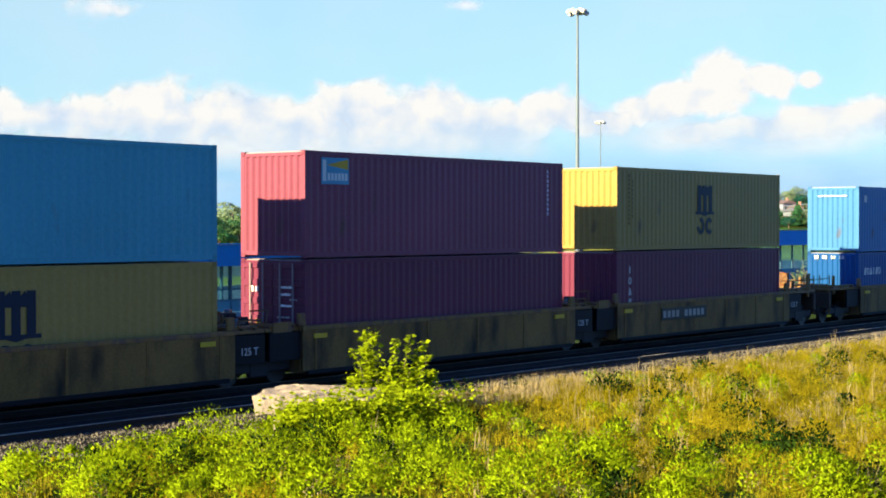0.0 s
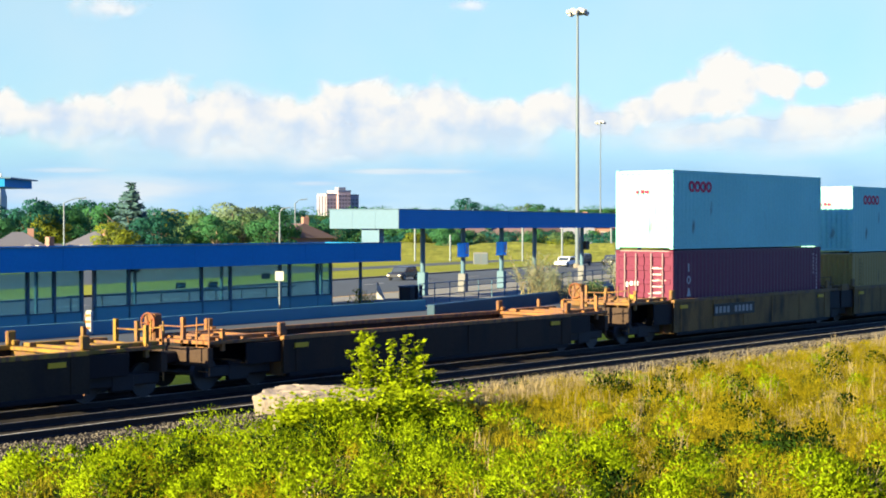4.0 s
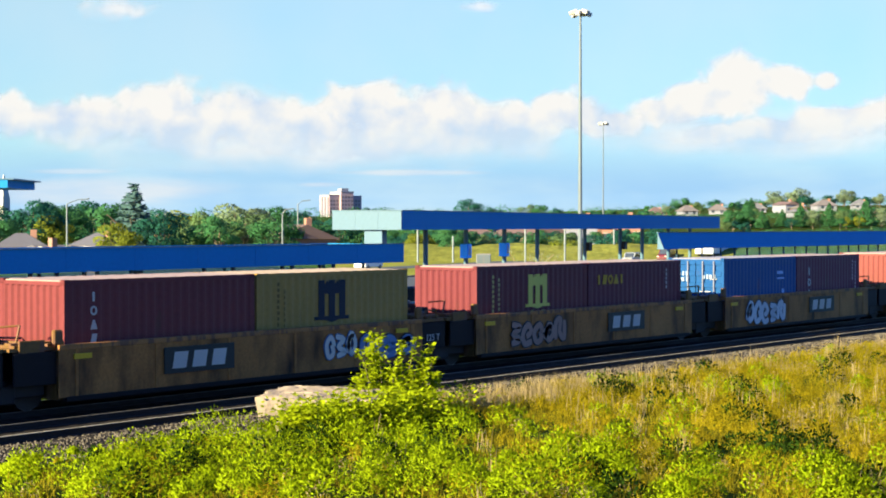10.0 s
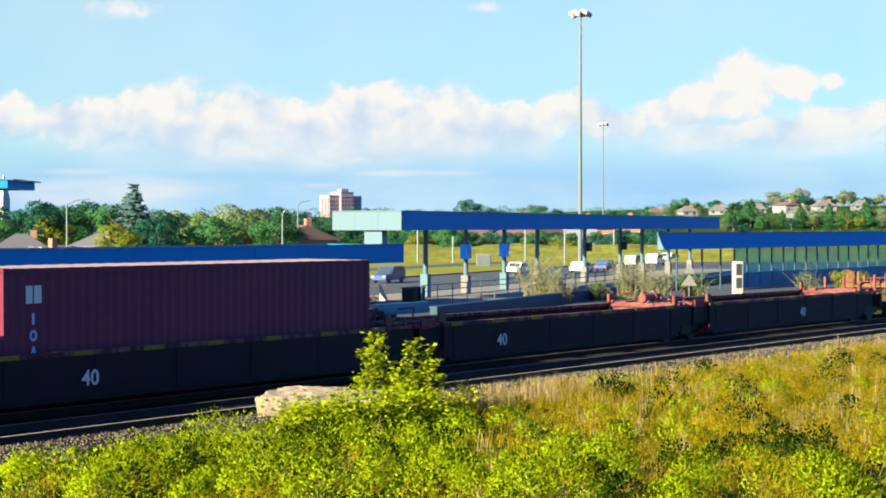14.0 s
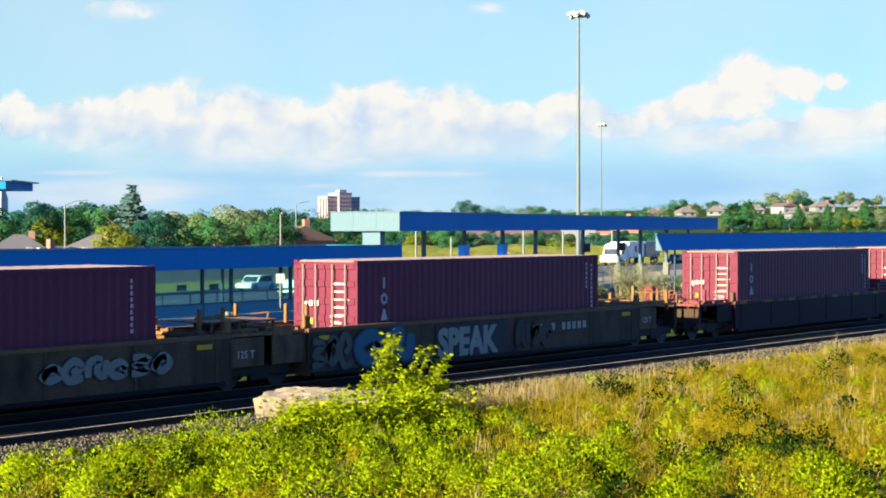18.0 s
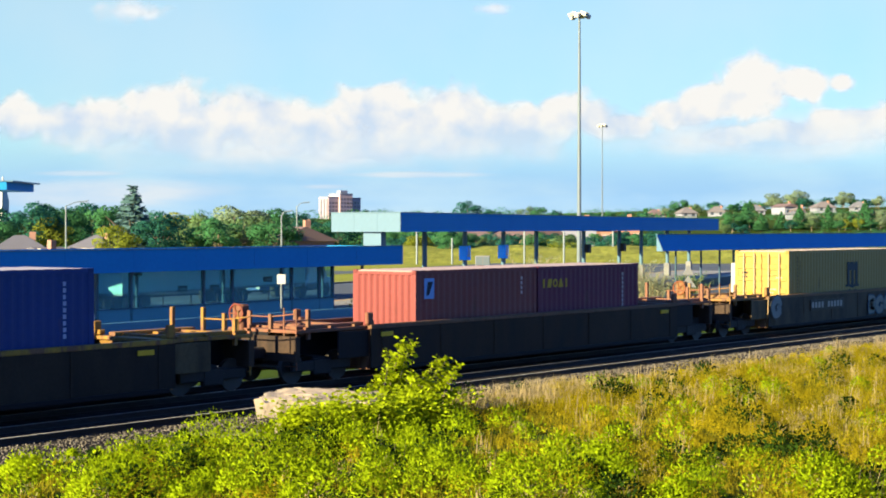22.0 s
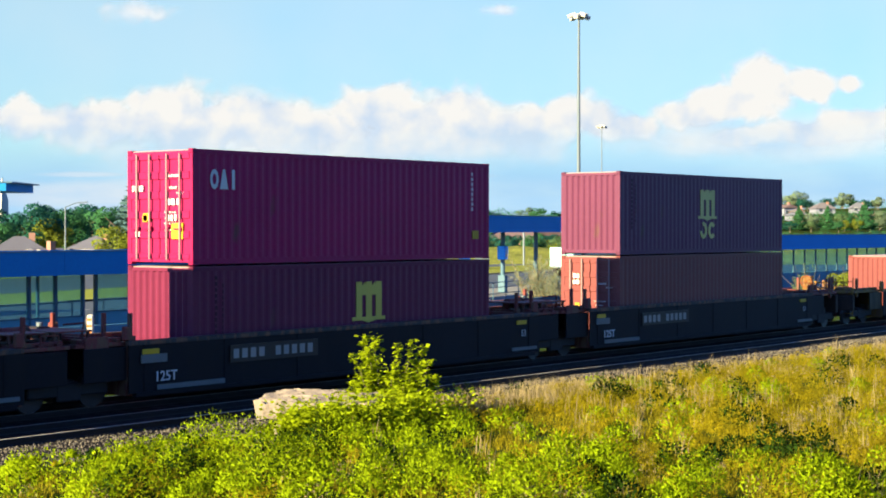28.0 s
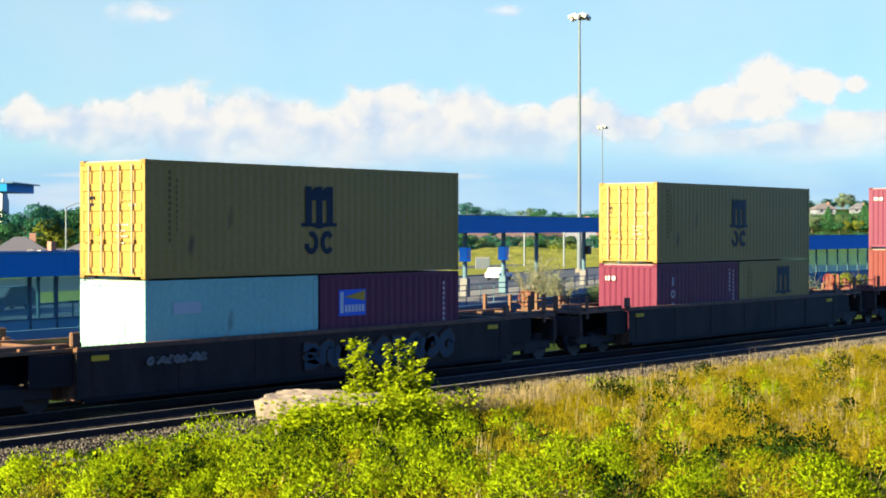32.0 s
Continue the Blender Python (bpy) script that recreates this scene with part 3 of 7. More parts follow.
def door_leaf(bm, height):
    """A steel leaf pressed in one piece: sunk panels between six proud cross bands."""
    pts = [(0.03, 0.0)]
    for k in range(6):
        z = (height - 0.12) * k / 5
        top = z + (0.12 if k in (0, 5) else 0.20)
        pts += [(-0.034 if k == 0 else 0.0, z), (-0.034, z + 0.012), (-0.034, top - 0.012), (-0.034 if k == 5 else 0.0, top)]
    prism(bm, pts + [(0.03, height)], "y", 0.01, 1.10)


def container(kind, color, s, z, end="plain", label="", marks=None, two_tone=None, y=Y_TRAIN):
    L, H = SIZES[kind]
    c = thing("shipping_container", label, "container", "containers on the train")
    MOVING.append((c, s + L / 2, y, z))
    side = mesh_of(("side_panel", kind), lambda bm: corrugated(bm, L - 0.30, H - 0.26), M_BOX)
    part("side_panel", side, None, c, color=color, at=(-L / 2 + 0.15, -W / 2 + 0.012, 0.15))
    part("side_panel", side, None, c, color=color, at=(L / 2 - 0.15, W / 2 - 0.012, 0.15, 0, 0, 180))
    endm = mesh_of(("end_panel", H), lambda bm: corrugated(bm, W - 0.28, H - 0.28, 0.24, 0.045), M_BOX)
    part("end_panel", endm, None, c, color=color, at=(L / 2 - 0.012, -W / 2 + 0.14, 0.16, 0, 0, 90))
    if end == "plain":
        part("end_panel", endm, None, c, color=color, at=(-L / 2 + 0.012, W / 2 - 0.14, 0.16, 0, 0, -90))
    else:
        leaf = mesh_of(("door", H), lambda bm: door_leaf(bm, H - 0.30), M_BOX)
        bar = mesh_of(("lock_bar", H), rods(((0, 0, 0.02), (0, 0, H - 0.22), 0.027, 8)), M_BOX)
        for k, y0 in enumerate((-W / 2 + 0.10, 0.005)):
            d = part("door", leaf, None, c, "cargo door with two locking bars", color=color, at=(-L / 2 + 0.02, y0, 0.16))
            for yy in (0.30, 0.78):
                part("lock_bar", bar, None, d, "pale galvanised locking bar", color=tuple(0.55 * q + 0.45 * p for q, p in zip(color, (0.30, 0.28, 0.28))), at=(-0.085, yy, -0.05))
                part("handle", mesh_of("door_handle", boxes((-0.075, -0.05, -0.02, 0.24, 0.72, 0.755), (-0.065, -0.02, -0.04, 0.04, 0.68, 0.80)), M_BOX), None, d, color=tuple(q * 0.75 for q in color), at=(-0.02, yy - 0.02, 0))
        # lines of small print on the near leaf, stickers on the far one
        end_bars((0.40, 0.36, 0.34), (1.42, 1.30, 0.46, 0.07), (1.42, 1.16, 0.34, 0.07), (1.42, 1.02, 0.42, 0.07), (1.86, 1.78, 0.30, 0.07), (1.42, 0.86, 0.30, 0.07))(c, L, H)
        end_bars(K_YELLOW, (0.62, 1.08, 0.17, 0.17))(c, L, H)
    # pale grey mixed into the roof colour paints in the sun's glare
    part("roof", mesh_of(("roof", kind), lambda bm: roof_panel(bm, L), M_BOX), None, c, "ribbed roof, paled to stand in for sun glare", color=tuple(0.45 * q + 0.55 * p for q, p in zip(color, (0.30, 0.27, 0.26))), at=(0, 0, H))
    part("floor", mesh_of(("floor", kind), boxes((-L / 2 + 0.1, L / 2 - 0.1, -W / 2 + 0.06, W / 2 - 0.06, 0.05, 0.14)), M_CASTING), None, c)
    for sy in (-1, 1):
        part("bottom_rail", mesh_of(("bottom_rail", kind), boxes((-L / 2 + 0.17, L / 2 - 0.17, -0.04, 0.04, 0.02, 0.16)), M_BOX), None, c, color=color, at=(0, sy * (W / 2 - 0.045), 0))
        part("top_rail", mesh_of(("top_rail", kind), boxes((-L / 2 + 0.17, L / 2 - 0.17, -0.035, 0.035, -0.12, -0.01)), M_BOX), None, c, color=color, at=(0, sy * (W / 2 - 0.04), H))
        for sx in (-1, 1):
            part("corner_post", mesh_of(("corner_post", kind), boxes((-0.08, 0.08, -0.07, 0.07, 0.118, H - 0.118)), M_BOX), None, c, color=color, at=(sx * (L / 2 - 0.085), sy * (W / 2 - 0.075), 0))
            for zc in (0, H - 0.118):
                part("corner_casting", mesh_of("corner_casting", bevelled(boxes((-0.089, 0.089, -0.081, 0.081, 0, 0.118)), 0.012), M_BOX), None, c, color=tuple(q * 0.8 for q in color), at=(sx * (L / 2 - 0.089), sy * (W / 2 - 0.081), zc))
    for sx in (-1, 1):
        part("end_beam", mesh_of("end_beam", boxes((-0.05, 0.05, -W / 2 + 0.16, W / 2 - 0.16, 0.06, 0.17)), M_BOX), None, c, color=color, at=(sx * (L / 2 - 0.06), 0, 0.01))
        part("end_header", mesh_of("end_header", boxes((-0.05, 0.05, -W / 2 + 0.16, W / 2 - 0.16, -0.13, -0.04)), M_BOX), None, c, color=color, at=(sx * (L / 2 - 0.06), 0, H - 0.008))
    for m in marks or ():
        m(c, L, H)
    return c


# markings: flat painted shapes, x from the left end, z from the base


def stripes(color, *rows, name="marking", label=""):
    """Painted bars on the near side: (x, z, width, height)."""
    def go(c, L, H):
        q = [(x - L / 2, x + w - L / 2, -W / 2 - 0.002, -W / 2 + 0.010, z, z + h) for x, z, w, h in rows]
        if name == "code_marks":
            part(name, boxes(*q), M_MARK, c, label, color=color)["kind"] = "stuff"
        else:
            for r in q:
                part(name, boxes(r), M_MARK, c, label, color=color)
    return go


def end_bars(color, *rows):
    """Marks on the rear end: (y, z, width, height), y from the far corner. Yellow ones are stickers, the others lines of small stencilled bars."""
    def go(c, L, H):
        for k, (y, z, w, h) in enumerate(rows):
            x0, x1 = -L / 2 - 0.036, -L / 2 + 0.010
            if color == K_YELLOW:
                part("sticker", boxes((x0, x1, W / 2 - y - w, W / 2 - y, z, z + h)), M_MARK, c, "yellow sticker", color=color)
                continue
            rng = random.Random(int(100 * (y + z)) + k)
            tall = h > 0.15
            dash, line = (0.15, 0.21) if tall else (0.085, 0.105)
            q = []
            for j in range(max(1, round(h / line))):
                n = max(1, round(w / dash))
                for i in range(n):
                    a = W / 2 - y - w * (i + 1) / n + 0.012
                    q.append((x0, x1, a, a + (w / n - 0.024) * rng.uniform(0.55, 1), z + j * line, z + j * line + (min(h, line) - 0.03) * rng.uniform(0.75, 1)))
            part("end_marking", boxes(*q), M_MARK, c, color=color)["kind"] = "stuff"
    return go


def code_column(color, x, top, n=11, w=0.09):
    """A column of small code marks near a container's end."""
    rng = random.Random(int(x * 10) + n)
    return stripes(color, *[(x, top - 0.15 * i, w * rng.uniform(0.7, 1), 0.10) for i in range(n)], name="code_marks")


def ring(bm, cx, cz, ax, az, bx, bz, y0, y1, n=16):
    """A flat closed ring: outer radii ax, az and inner radii bx, bz."""
    loops = [[bm.verts.new((cx + rx * math.cos(i * math.tau / n), y, cz + rz * math.sin(i * math.tau / n))) for i in range(n)] for rx, rz, y in ((ax, az, y0), (bx, bz, y0), (bx, bz, y1), (ax, az, y1))]
    for k in range(4):
        p, q = loops[k], loops[(k + 1) % 4]
        for i in range(n):
            bm.faces.new((p[i], p[(i + 1) % n], q[(i + 1) % n], q[i]))
    bmesh.ops.recalc_face_normals(bm, faces=bm.faces[:])


def band(bm, left, right, y0, y1):
    """A flat strip between two rows of points in x and z, as one closed body with its face towards -y."""
    rows = [[bm.verts.new((x, y, z)) for x, z in side] for side, y in ((left, y0), (right, y0), (right, y1), (left, y1))]
    for k in range(4):
        p, q = rows[k], rows[(k + 1) % 4]
        for i in range(len(left) - 1):
            bm.faces.new((p[i], p[i + 1], q[i + 1], q[i]))
    bm.faces.new([r[0] for r in rows])
    bm.faces.new([r[-1] for r in rows][::-1])
    bmesh.ops.recalc_face_normals(bm, faces=bm.faces[:])


def open_ring(bm, cx, cz, ax, az, bx, bz, y0, y1, a0, a1, n=14):
    """A flat ring that is open over part of its turn."""
    turns = [a0 + (a1 - a0) * i / n for i in range(n + 1)]
    band(bm, [(cx + ax * math.cos(t), cz + az * math.sin(t)) for t in turns], [(cx + bx * math.cos(t), cz + bz * math.sin(t)) for t in turns], y0, y1)


def flat_piece(bm, pts, y0, y1):
    """A thin flat piece with an outline in x and z, its face towards -y."""
    area = sum(a[0] * b[1] - b[0] * a[1] for a, b in zip(pts, pts[1:] + pts[:1]))
    pts = pts if area > 0 else pts[::-1]
    f, b = [bm.verts.new((x, y0, z)) for x, z in pts], [bm.verts.new((x, y1, z)) for x, z in pts]
    bm.faces.new(f)
    bm.faces.new(b[::-1])
    for i in range(len(pts)):
        j = (i + 1) % len(pts)
        bm.faces.new((f[i], b[i], b[j], f[j]))


def arch_logo(color, x, z, w=1.1, full=True):
    """Carrier emblem: a three-legged arch over a wavy foot, with two round blots below."""
    h = w * 0.85

    def go(c, L, H):
        x0 = x - w / 2 - L / 2

        def make(bm):
            y0, y1 = -W / 2 - 0.002, -W / 2 + 0.010
            for i in range(3):
                xx = x0 + i * w * 0.36
                box(bm, xx + 0.04 * w, xx + 0.25 * w, y0, y1, z, z + h)
            for i in range(2):
                xx = x0 + i * w * 0.36
                prism(bm, [(xx + w * (0.25 + a), z + h * b) for a, b in ((0, 0.62), (0.15, 0.62), (0.15, 0.9), (0.11, 0.99), (0, 0.88))], "y", y0, y1)
            prism(bm, [(x0 + w * a, z - h * b) for a, b in ((-0.1, 0), (1.1, 0), (1.1, 0.10), (0.75, 0.10), (0.5, 0.17), (0.25, 0.10), (-0.1, 0.10))], "y", y0, y1)
        part("emblem", make, M_MARK, c, "carrier emblem of three joined uprights", color=color)
        for cx, cut in ((0.24, 2.6), (0.78, 0.0)) if full else ():
            part("emblem_ring", lambda bm: open_ring(bm, x0 + w * cx, z - h * 0.54, w * 0.23, h * 0.32, w * 0.10, h * 0.17, -W / 2 - 0.002, -W / 2 + 0.010, cut + 0.65, cut + math.tau - 0.65), M_MARK, c, color=color)
    return go


def word_blocks(color, x, z, n, h, w=None):
    """A brand word shown as a row of plain blocks."""
    w = w or h * 0.8

    def go(c, L, H):
        for i in range(n):
            a = x - L / 2 + i * w * 1.18
            part("brand_block", lambda bm: brand_shape(bm, (i + n) % 4, a, z, w, h, -W / 2 - 0.002, -W / 2 + 0.010), M_MARK, c, color=color)
    return go


def brand_shape(bm, k, x, z, w, h, y0, y1):
    """One plain shape of a brand mark: a ring, a wedge, a bar or a leaning block."""
    if k == 3:
        ring(bm, x + w / 2, z + h / 2, w * 0.5, h * 0.5, w * 0.26, h * 0.28, y0, y1)
    elif k == 0:
        flat_piece(bm, [(x, z), (x + w, z), (x + w * 0.62, z + h), (x + w * 0.38, z + h)], y0, y1)
    elif k == 1:
        flat_piece(bm, [(x + w * 0.32, z), (x + w * 0.64, z), (x + w * 0.64, z + h), (x + w * 0.32, z + h)], y0, y1)
    else:
        flat_piece(bm, [(x, z), (x + w * 0.75, z), (x + w, z + h), (x + w * 0.25, z + h)], y0, y1)


def ring_blocks(color, x, z, n, h):
    """A brand word shown as a row of open rings."""
    def go(c, L, H):
        for i in range(n):
            cx = x - L / 2 + (i + 0.5) * h * 1.0

            def make(bm):
                ring(bm, cx, z + h / 2, h * 0.5, h * 0.5, h * 0.26, h * 0.26, -W / 2 - 0.002, -W / 2 + 0.010)
            part("brand_ring", make, M_MARK, c, color=color)
    return go


def tall_blocks(color, x, top, n, h=0.34, w=0.24):
    """A brand word that runs down the wall as a column of plain shapes."""
    def go(c, L, H):
        for i in range(n):
            part("brand_block", lambda bm: brand_shape(bm, (1, 3, 0, 2)[i % 4], x - L / 2, top - (i + 1) * h * 1.25, w, h * 0.86, -W / 2 - 0.002, -W / 2 + 0.010), M_MARK, c, color=color)
    return go


def beacon_plate(x, z, frame_color=(0.02, 0.05, 0.25)):
    def go(c, L, H):
        x0, y0 = x - L / 2, -W / 2
        p = part("brand_plate", boxes((x0, x0 + 1.1, y0 - 0.001, y0 + 0.010, z, z + 0.72)), M_MARK, c, "dark plate with a yellow beam", color=frame_color)
        part("beam", lambda bm: prism(bm, ((x0 + 0.2, z + 0.52), (x0 + 1.07, z + 0.40), (x0 + 1.07, z + 0.69)), "y", y0 - 0.004, y0), M_MARK, p, color=K_YELLOW)
        for q in [(x0 + 0.05, x0 + 0.18, y0 - 0.004, y0, z + 0.08, z + 0.66)] + [(x0 + 0.24 + 0.14 * i, x0 + 0.34 + 0.14 * i, y0 - 0.004, y0, z + 0.1, z + 0.3) for i in range(6)]:
            part("plate_bar", boxes(q), M_MARK, p, color=K_WHITE)
    return go


def square_badge(x, z, color=(0.35, 0.5, 0.7)):
    def go(c, L, H):
        p = part("badge", boxes((x - L / 2, x - L / 2 + 0.45, -W / 2 - 0.001, -W / 2 + 0.010, z, z + 0.6)), M_MARK, c, "small pale square badge", color=color)
        part("badge_mark", lambda bm: prism(bm, ((x - L / 2 + 0.08, z + 0.1), (x - L / 2 + 0.2, z + 0.1), (x - L / 2 + 0.4, z + 0.5), (x - L / 2 + 0.15, z + 0.5)), "y", -W / 2 - 0.005, -W / 2), M_MARK, p, color=K_NAVY)
    return go


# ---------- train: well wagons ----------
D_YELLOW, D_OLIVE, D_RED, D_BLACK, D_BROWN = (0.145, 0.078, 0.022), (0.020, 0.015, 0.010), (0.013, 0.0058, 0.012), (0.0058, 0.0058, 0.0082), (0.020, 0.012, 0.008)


def truck(parent, x):
    t = part("bogie", bevelled(boxes((x - 1.15, x + 1.15, -1.12, -0.98, 0.34, 0.62), (x - 1.15, x + 1.15, 0.98, 1.12, 0.34, 0.62), (x - 0.25, x + 0.25, -1.0, 1.0, 0.35, 0.72),
                                     (x - 0.35, x + 0.35, -1.14, -0.96, 0.22, 0.66), (x - 0.35, x + 0.35, 0.96, 1.14, 0.22, 0.66)), 0.03), M_BLACK, parent, "black cast steel bogie")
    for dx in (-0.89, 0.89):
        part("wheelset", mesh_of("wheelset", rods(((0, -0.84, 0), (0, -0.70, 0), 0.42, 20), ((0, 0.70, 0), (0, 0.84, 0), 0.42, 20), ((0, -1.08, 0), (0, 1.08, 0), 0.08, 8)), M_WHEEL), None, t, at=(x + dx, 0, 0.42))


def joint_gear(g, x, top, deck):
    """Brake gear on the deck over a shared bogie: cylinder, valves, pipes and a side plate."""
    dim = tuple(q * 0.8 for q in deck)
    part("brake_cylinder", bevelled(rods(((x - 1.05, 0.1, top + 0.2), (x - 0.3, 0.1, top + 0.2), 0.17, 14), ((x - 0.34, 0.1, top + 0.2), (x - 0.26, 0.1, top + 0.2), 0.21, 14), ((x - 0.3, 0.1, top + 0.2), (x + 0.05, 0.1, top + 0.2), 0.035, 8)), 0.015), M_DECK, g, "painted brake cylinder", color=deck)
    for q in (x - 0.9, x - 0.45):
        part("cylinder_bracket", boxes((q - 0.05, q + 0.05, -0.15, 0.35, top - 0.03, top + 0.12)), M_DECK, g, color=dim)
    part("relay_box", bevelled(boxes((x + 0.3, x + 0.5, -0.25, 0.1, top, top + 0.24)), 0.03), M_BLACK, g)
    part("valve_box", bevelled(boxes((x + 0.25, x + 0.6, 0.3, 0.75, top, top + 0.32)), 0.04), M_BLACK, g, "black brake valve")
    part("valve_cap", bevelled(rods(((x + 0.42, 0.5, top + 0.32), (x + 0.42, 0.5, top + 0.42), 0.09, 10)), 0.01), M_GREYPOLE, g)
    part("drain_cup", rods(((x + 0.15, -0.1, top), (x + 0.15, -0.1, top + 0.2), 0.06, 8)), M_GREYPOLE, g)
    part("brake_pipe", rods(((x - 1.6, -0.45, top + 0.06), (x + 0.2, -0.4, top + 0.09), 0.028, 6), ((x + 0.2, -0.4, top + 0.09), (x + 0.45, 0.2, top + 0.15), 0.028, 6), ((x + 0.45, 0.2, top + 0.15), (x + 1.6, 0.35, top + 0.06), 0.028, 6)), M_CASTING, g)
    part("lever", rods(((x + 0.75, -0.6, top), (x + 0.9, -0.55, top + 0.42), 0.03, 6), ((x + 0.9, -0.55, top + 0.42), (x + 0.55, -0.2, top + 0.38), 0.022, 6)), M_DECK, g, color=dim)
    part("side_plate", bevelled(boxes((x + 0.3, x + 1.0, -1.34, -1.28, top - 0.25, top + 0.13)), 0.015), M_DECK, g, color=deck)
    part("grab_iron", rods(((x - 0.9, -1.26, top), (x - 0.9, -1.26, top + 0.22), 0.02, 6), ((x - 0.9, -1.26, top + 0.22), (x - 0.4, -1.26, top + 0.22), 0.02, 6), ((x - 0.4, -1.26, top + 0.22), (x - 0.4, -1.26, top), 0.02, 6)), M_DECK, g, color=deck)


def guide_posts(g, x, top, deck):
    """Tall posts and two raised footways on the deck over the shared bogie of a long wagon."""
    dim = tuple(q * 0.7 for q in deck)
    for a, y, h in ((-1.95, -0.95, 0.62), (-1.95, 0.95, 0.62), (-1.15, -0.95, 0.66), (1.15, -0.95, 0.66), (1.15, 0.95, 0.6), (1.95, -0.95, 0.62)):
        post = part("guide_post", bevelled(boxes((x + a - 0.05, x + a + 0.05, y - 0.05, y + 0.05, top - 0.06, top + h)), 0.012), M_DECK, g, color=deck)
        part("post_foot", bevelled(boxes((x + a - 0.11, x + a + 0.11, y - 0.09, y + 0.09, top - 0.05, top + 0.08)), 0.015), M_DECK, post, color=dim)
    for a in (-1.0, 0.25):
        way = part("footway", bevelled(boxes((x + a - 0.55, x + a + 0.55, -0.98, 0.9, top + 0.24, top + 0.28)), 0.01), M_DECK, g, "raised footway", color=deck)
        for b in (-0.48, 0.48):
            part("footway_leg", boxes((x + a + b - 0.03, x + a + b + 0.03, -0.92, -0.86, top - 0.04, top + 0.24)), M_DECK, way, color=dim)


def wagon(s, half, top, color, left, right, label, chord=None, deck=None, end_color=None, capacity="", left_coupler=False, right_coupler=False, yellow_tabs=False, number=-3.5, graffiti=(), sign=None, posts_n=6):
    """One well unit: s is its middle at 0 s; half the length of its side walls; left and right: from the middle to its ends."""
    g = thing("well_wagon", label, "rail wagon", "wagons of the train")
    MOVING.append((g, s, Y_TRAIN, 0.0))
    chord, deck, end_color = chord or color, deck or color, end_color or D_BLACK
    for sy in (-1, 1):
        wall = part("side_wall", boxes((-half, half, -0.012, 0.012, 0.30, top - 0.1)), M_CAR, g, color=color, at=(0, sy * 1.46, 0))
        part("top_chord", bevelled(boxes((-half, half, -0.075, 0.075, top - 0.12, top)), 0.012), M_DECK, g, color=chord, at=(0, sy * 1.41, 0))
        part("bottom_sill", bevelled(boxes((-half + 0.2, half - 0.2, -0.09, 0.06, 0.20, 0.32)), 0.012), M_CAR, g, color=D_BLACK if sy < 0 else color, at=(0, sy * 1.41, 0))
        for i in range(posts_n):
            x = -half + 0.5 + i * (2 * half - 1) / (posts_n - 1)
            part("side_post", mesh_of(("side_post", top), boxes((-0.04, 0.04, -0.012, 0.010, 0.32, top - 0.12)), M_CAR), None, g, color=color, at=(x, sy * 1.476, 0))
        # end panels of the wall, set down towards the bogies
        for sx, reach in ((-1, left), (1, right)):
            e = min(reach - 0.12, half + 1.25)
            a, b = sorted((sx * half, sx * e))
            part("end_plate", bevelled(boxes((a, b, -0.03, 0.03, 0.62, top - 0.14)), 0.01), M_CAR, g, color=end_color, at=(0, sy * 1.36, 0))
    for i in range(5):
        x = -half + 0.6 + i * (2 * half - 1.2) / 4
        part("floor_beam", boxes((x - 0.25, x + 0.25, -1.36, 1.36, 0.20, 0.31)), M_CAR, g, color=deck)
    part("well_floor", boxes((-half + 0.3, half - 0.3, -0.35, 0.35, 0.18, 0.26)), M_CAR, g, color=deck)
    for sx, reach, coup in ((-1, left, left_coupler), (1, right, right_coupler)):
        e = reach - (0.7 if coup else 0.06)
        a, b = sorted((sx * (half - 0.15), sx * e))
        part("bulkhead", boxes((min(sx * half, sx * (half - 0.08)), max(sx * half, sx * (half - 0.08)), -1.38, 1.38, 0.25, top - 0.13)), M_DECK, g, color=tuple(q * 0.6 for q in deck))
        part("end_deck", bevelled(boxes((a, b, -1.3, 1.3, top - 0.12, top - 0.03)), 0.01), M_DECK, g, "platform deck over the bogie", color=deck)
        part("centre_sill", boxes((a, b, -0.35, 0.35, 0.62, top - 0.12)), M_CAR, g, color=D_BLACK)
        for yy in (-1.15, 0.75):
            part("cross_beam", bevelled(boxes((min(a, b) + 0.15, max(a, b) - 0.1, yy, yy + 0.24, top - 0.03, top + 0.07)), 0.01), M_DECK, g, color=deck)
        for k in range(3):
            x = a + (b - a) * (0.15 + 0.33 * k)
            part("deck_beam", boxes((x - 0.06, x + 0.06, -1.28, 1.28, top - 0.03, top + 0.03)), M_DECK, g, color=tuple(q * 0.8 for q in deck))
        x = sx * (half - 0.05)
        for sy in (-1, 1):
            part("guide", bevelled(boxes((x - 0.15, x + 0.11, sy * 1.38 - 0.05, sy * 1.38 + 0.07, top, top + 0.34), (x - 0.05, x + 0.16, sy * 1.33 - 0.09, sy * 1.33 + 0.09, top - 0.02, top + 0.12)), 0.03), M_DECK, g, "container guide on the wall's end", color=deck)
        if coup:
            xe = sx * (reach - 0.75)
            part("ladder", rods(*[((xe, -1.25, z), (xe, -0.8, z), 0.015, 6) for z in (0.5, 0.8, 1.1)], ((xe, -1.25, 0.4), (xe, -1.25, top + 0.55), 0.025, 6), ((xe, -0.8, 0.4), (xe, -0.8, top + 0.55), 0.025, 6)), M_DECK, g, color=deck)
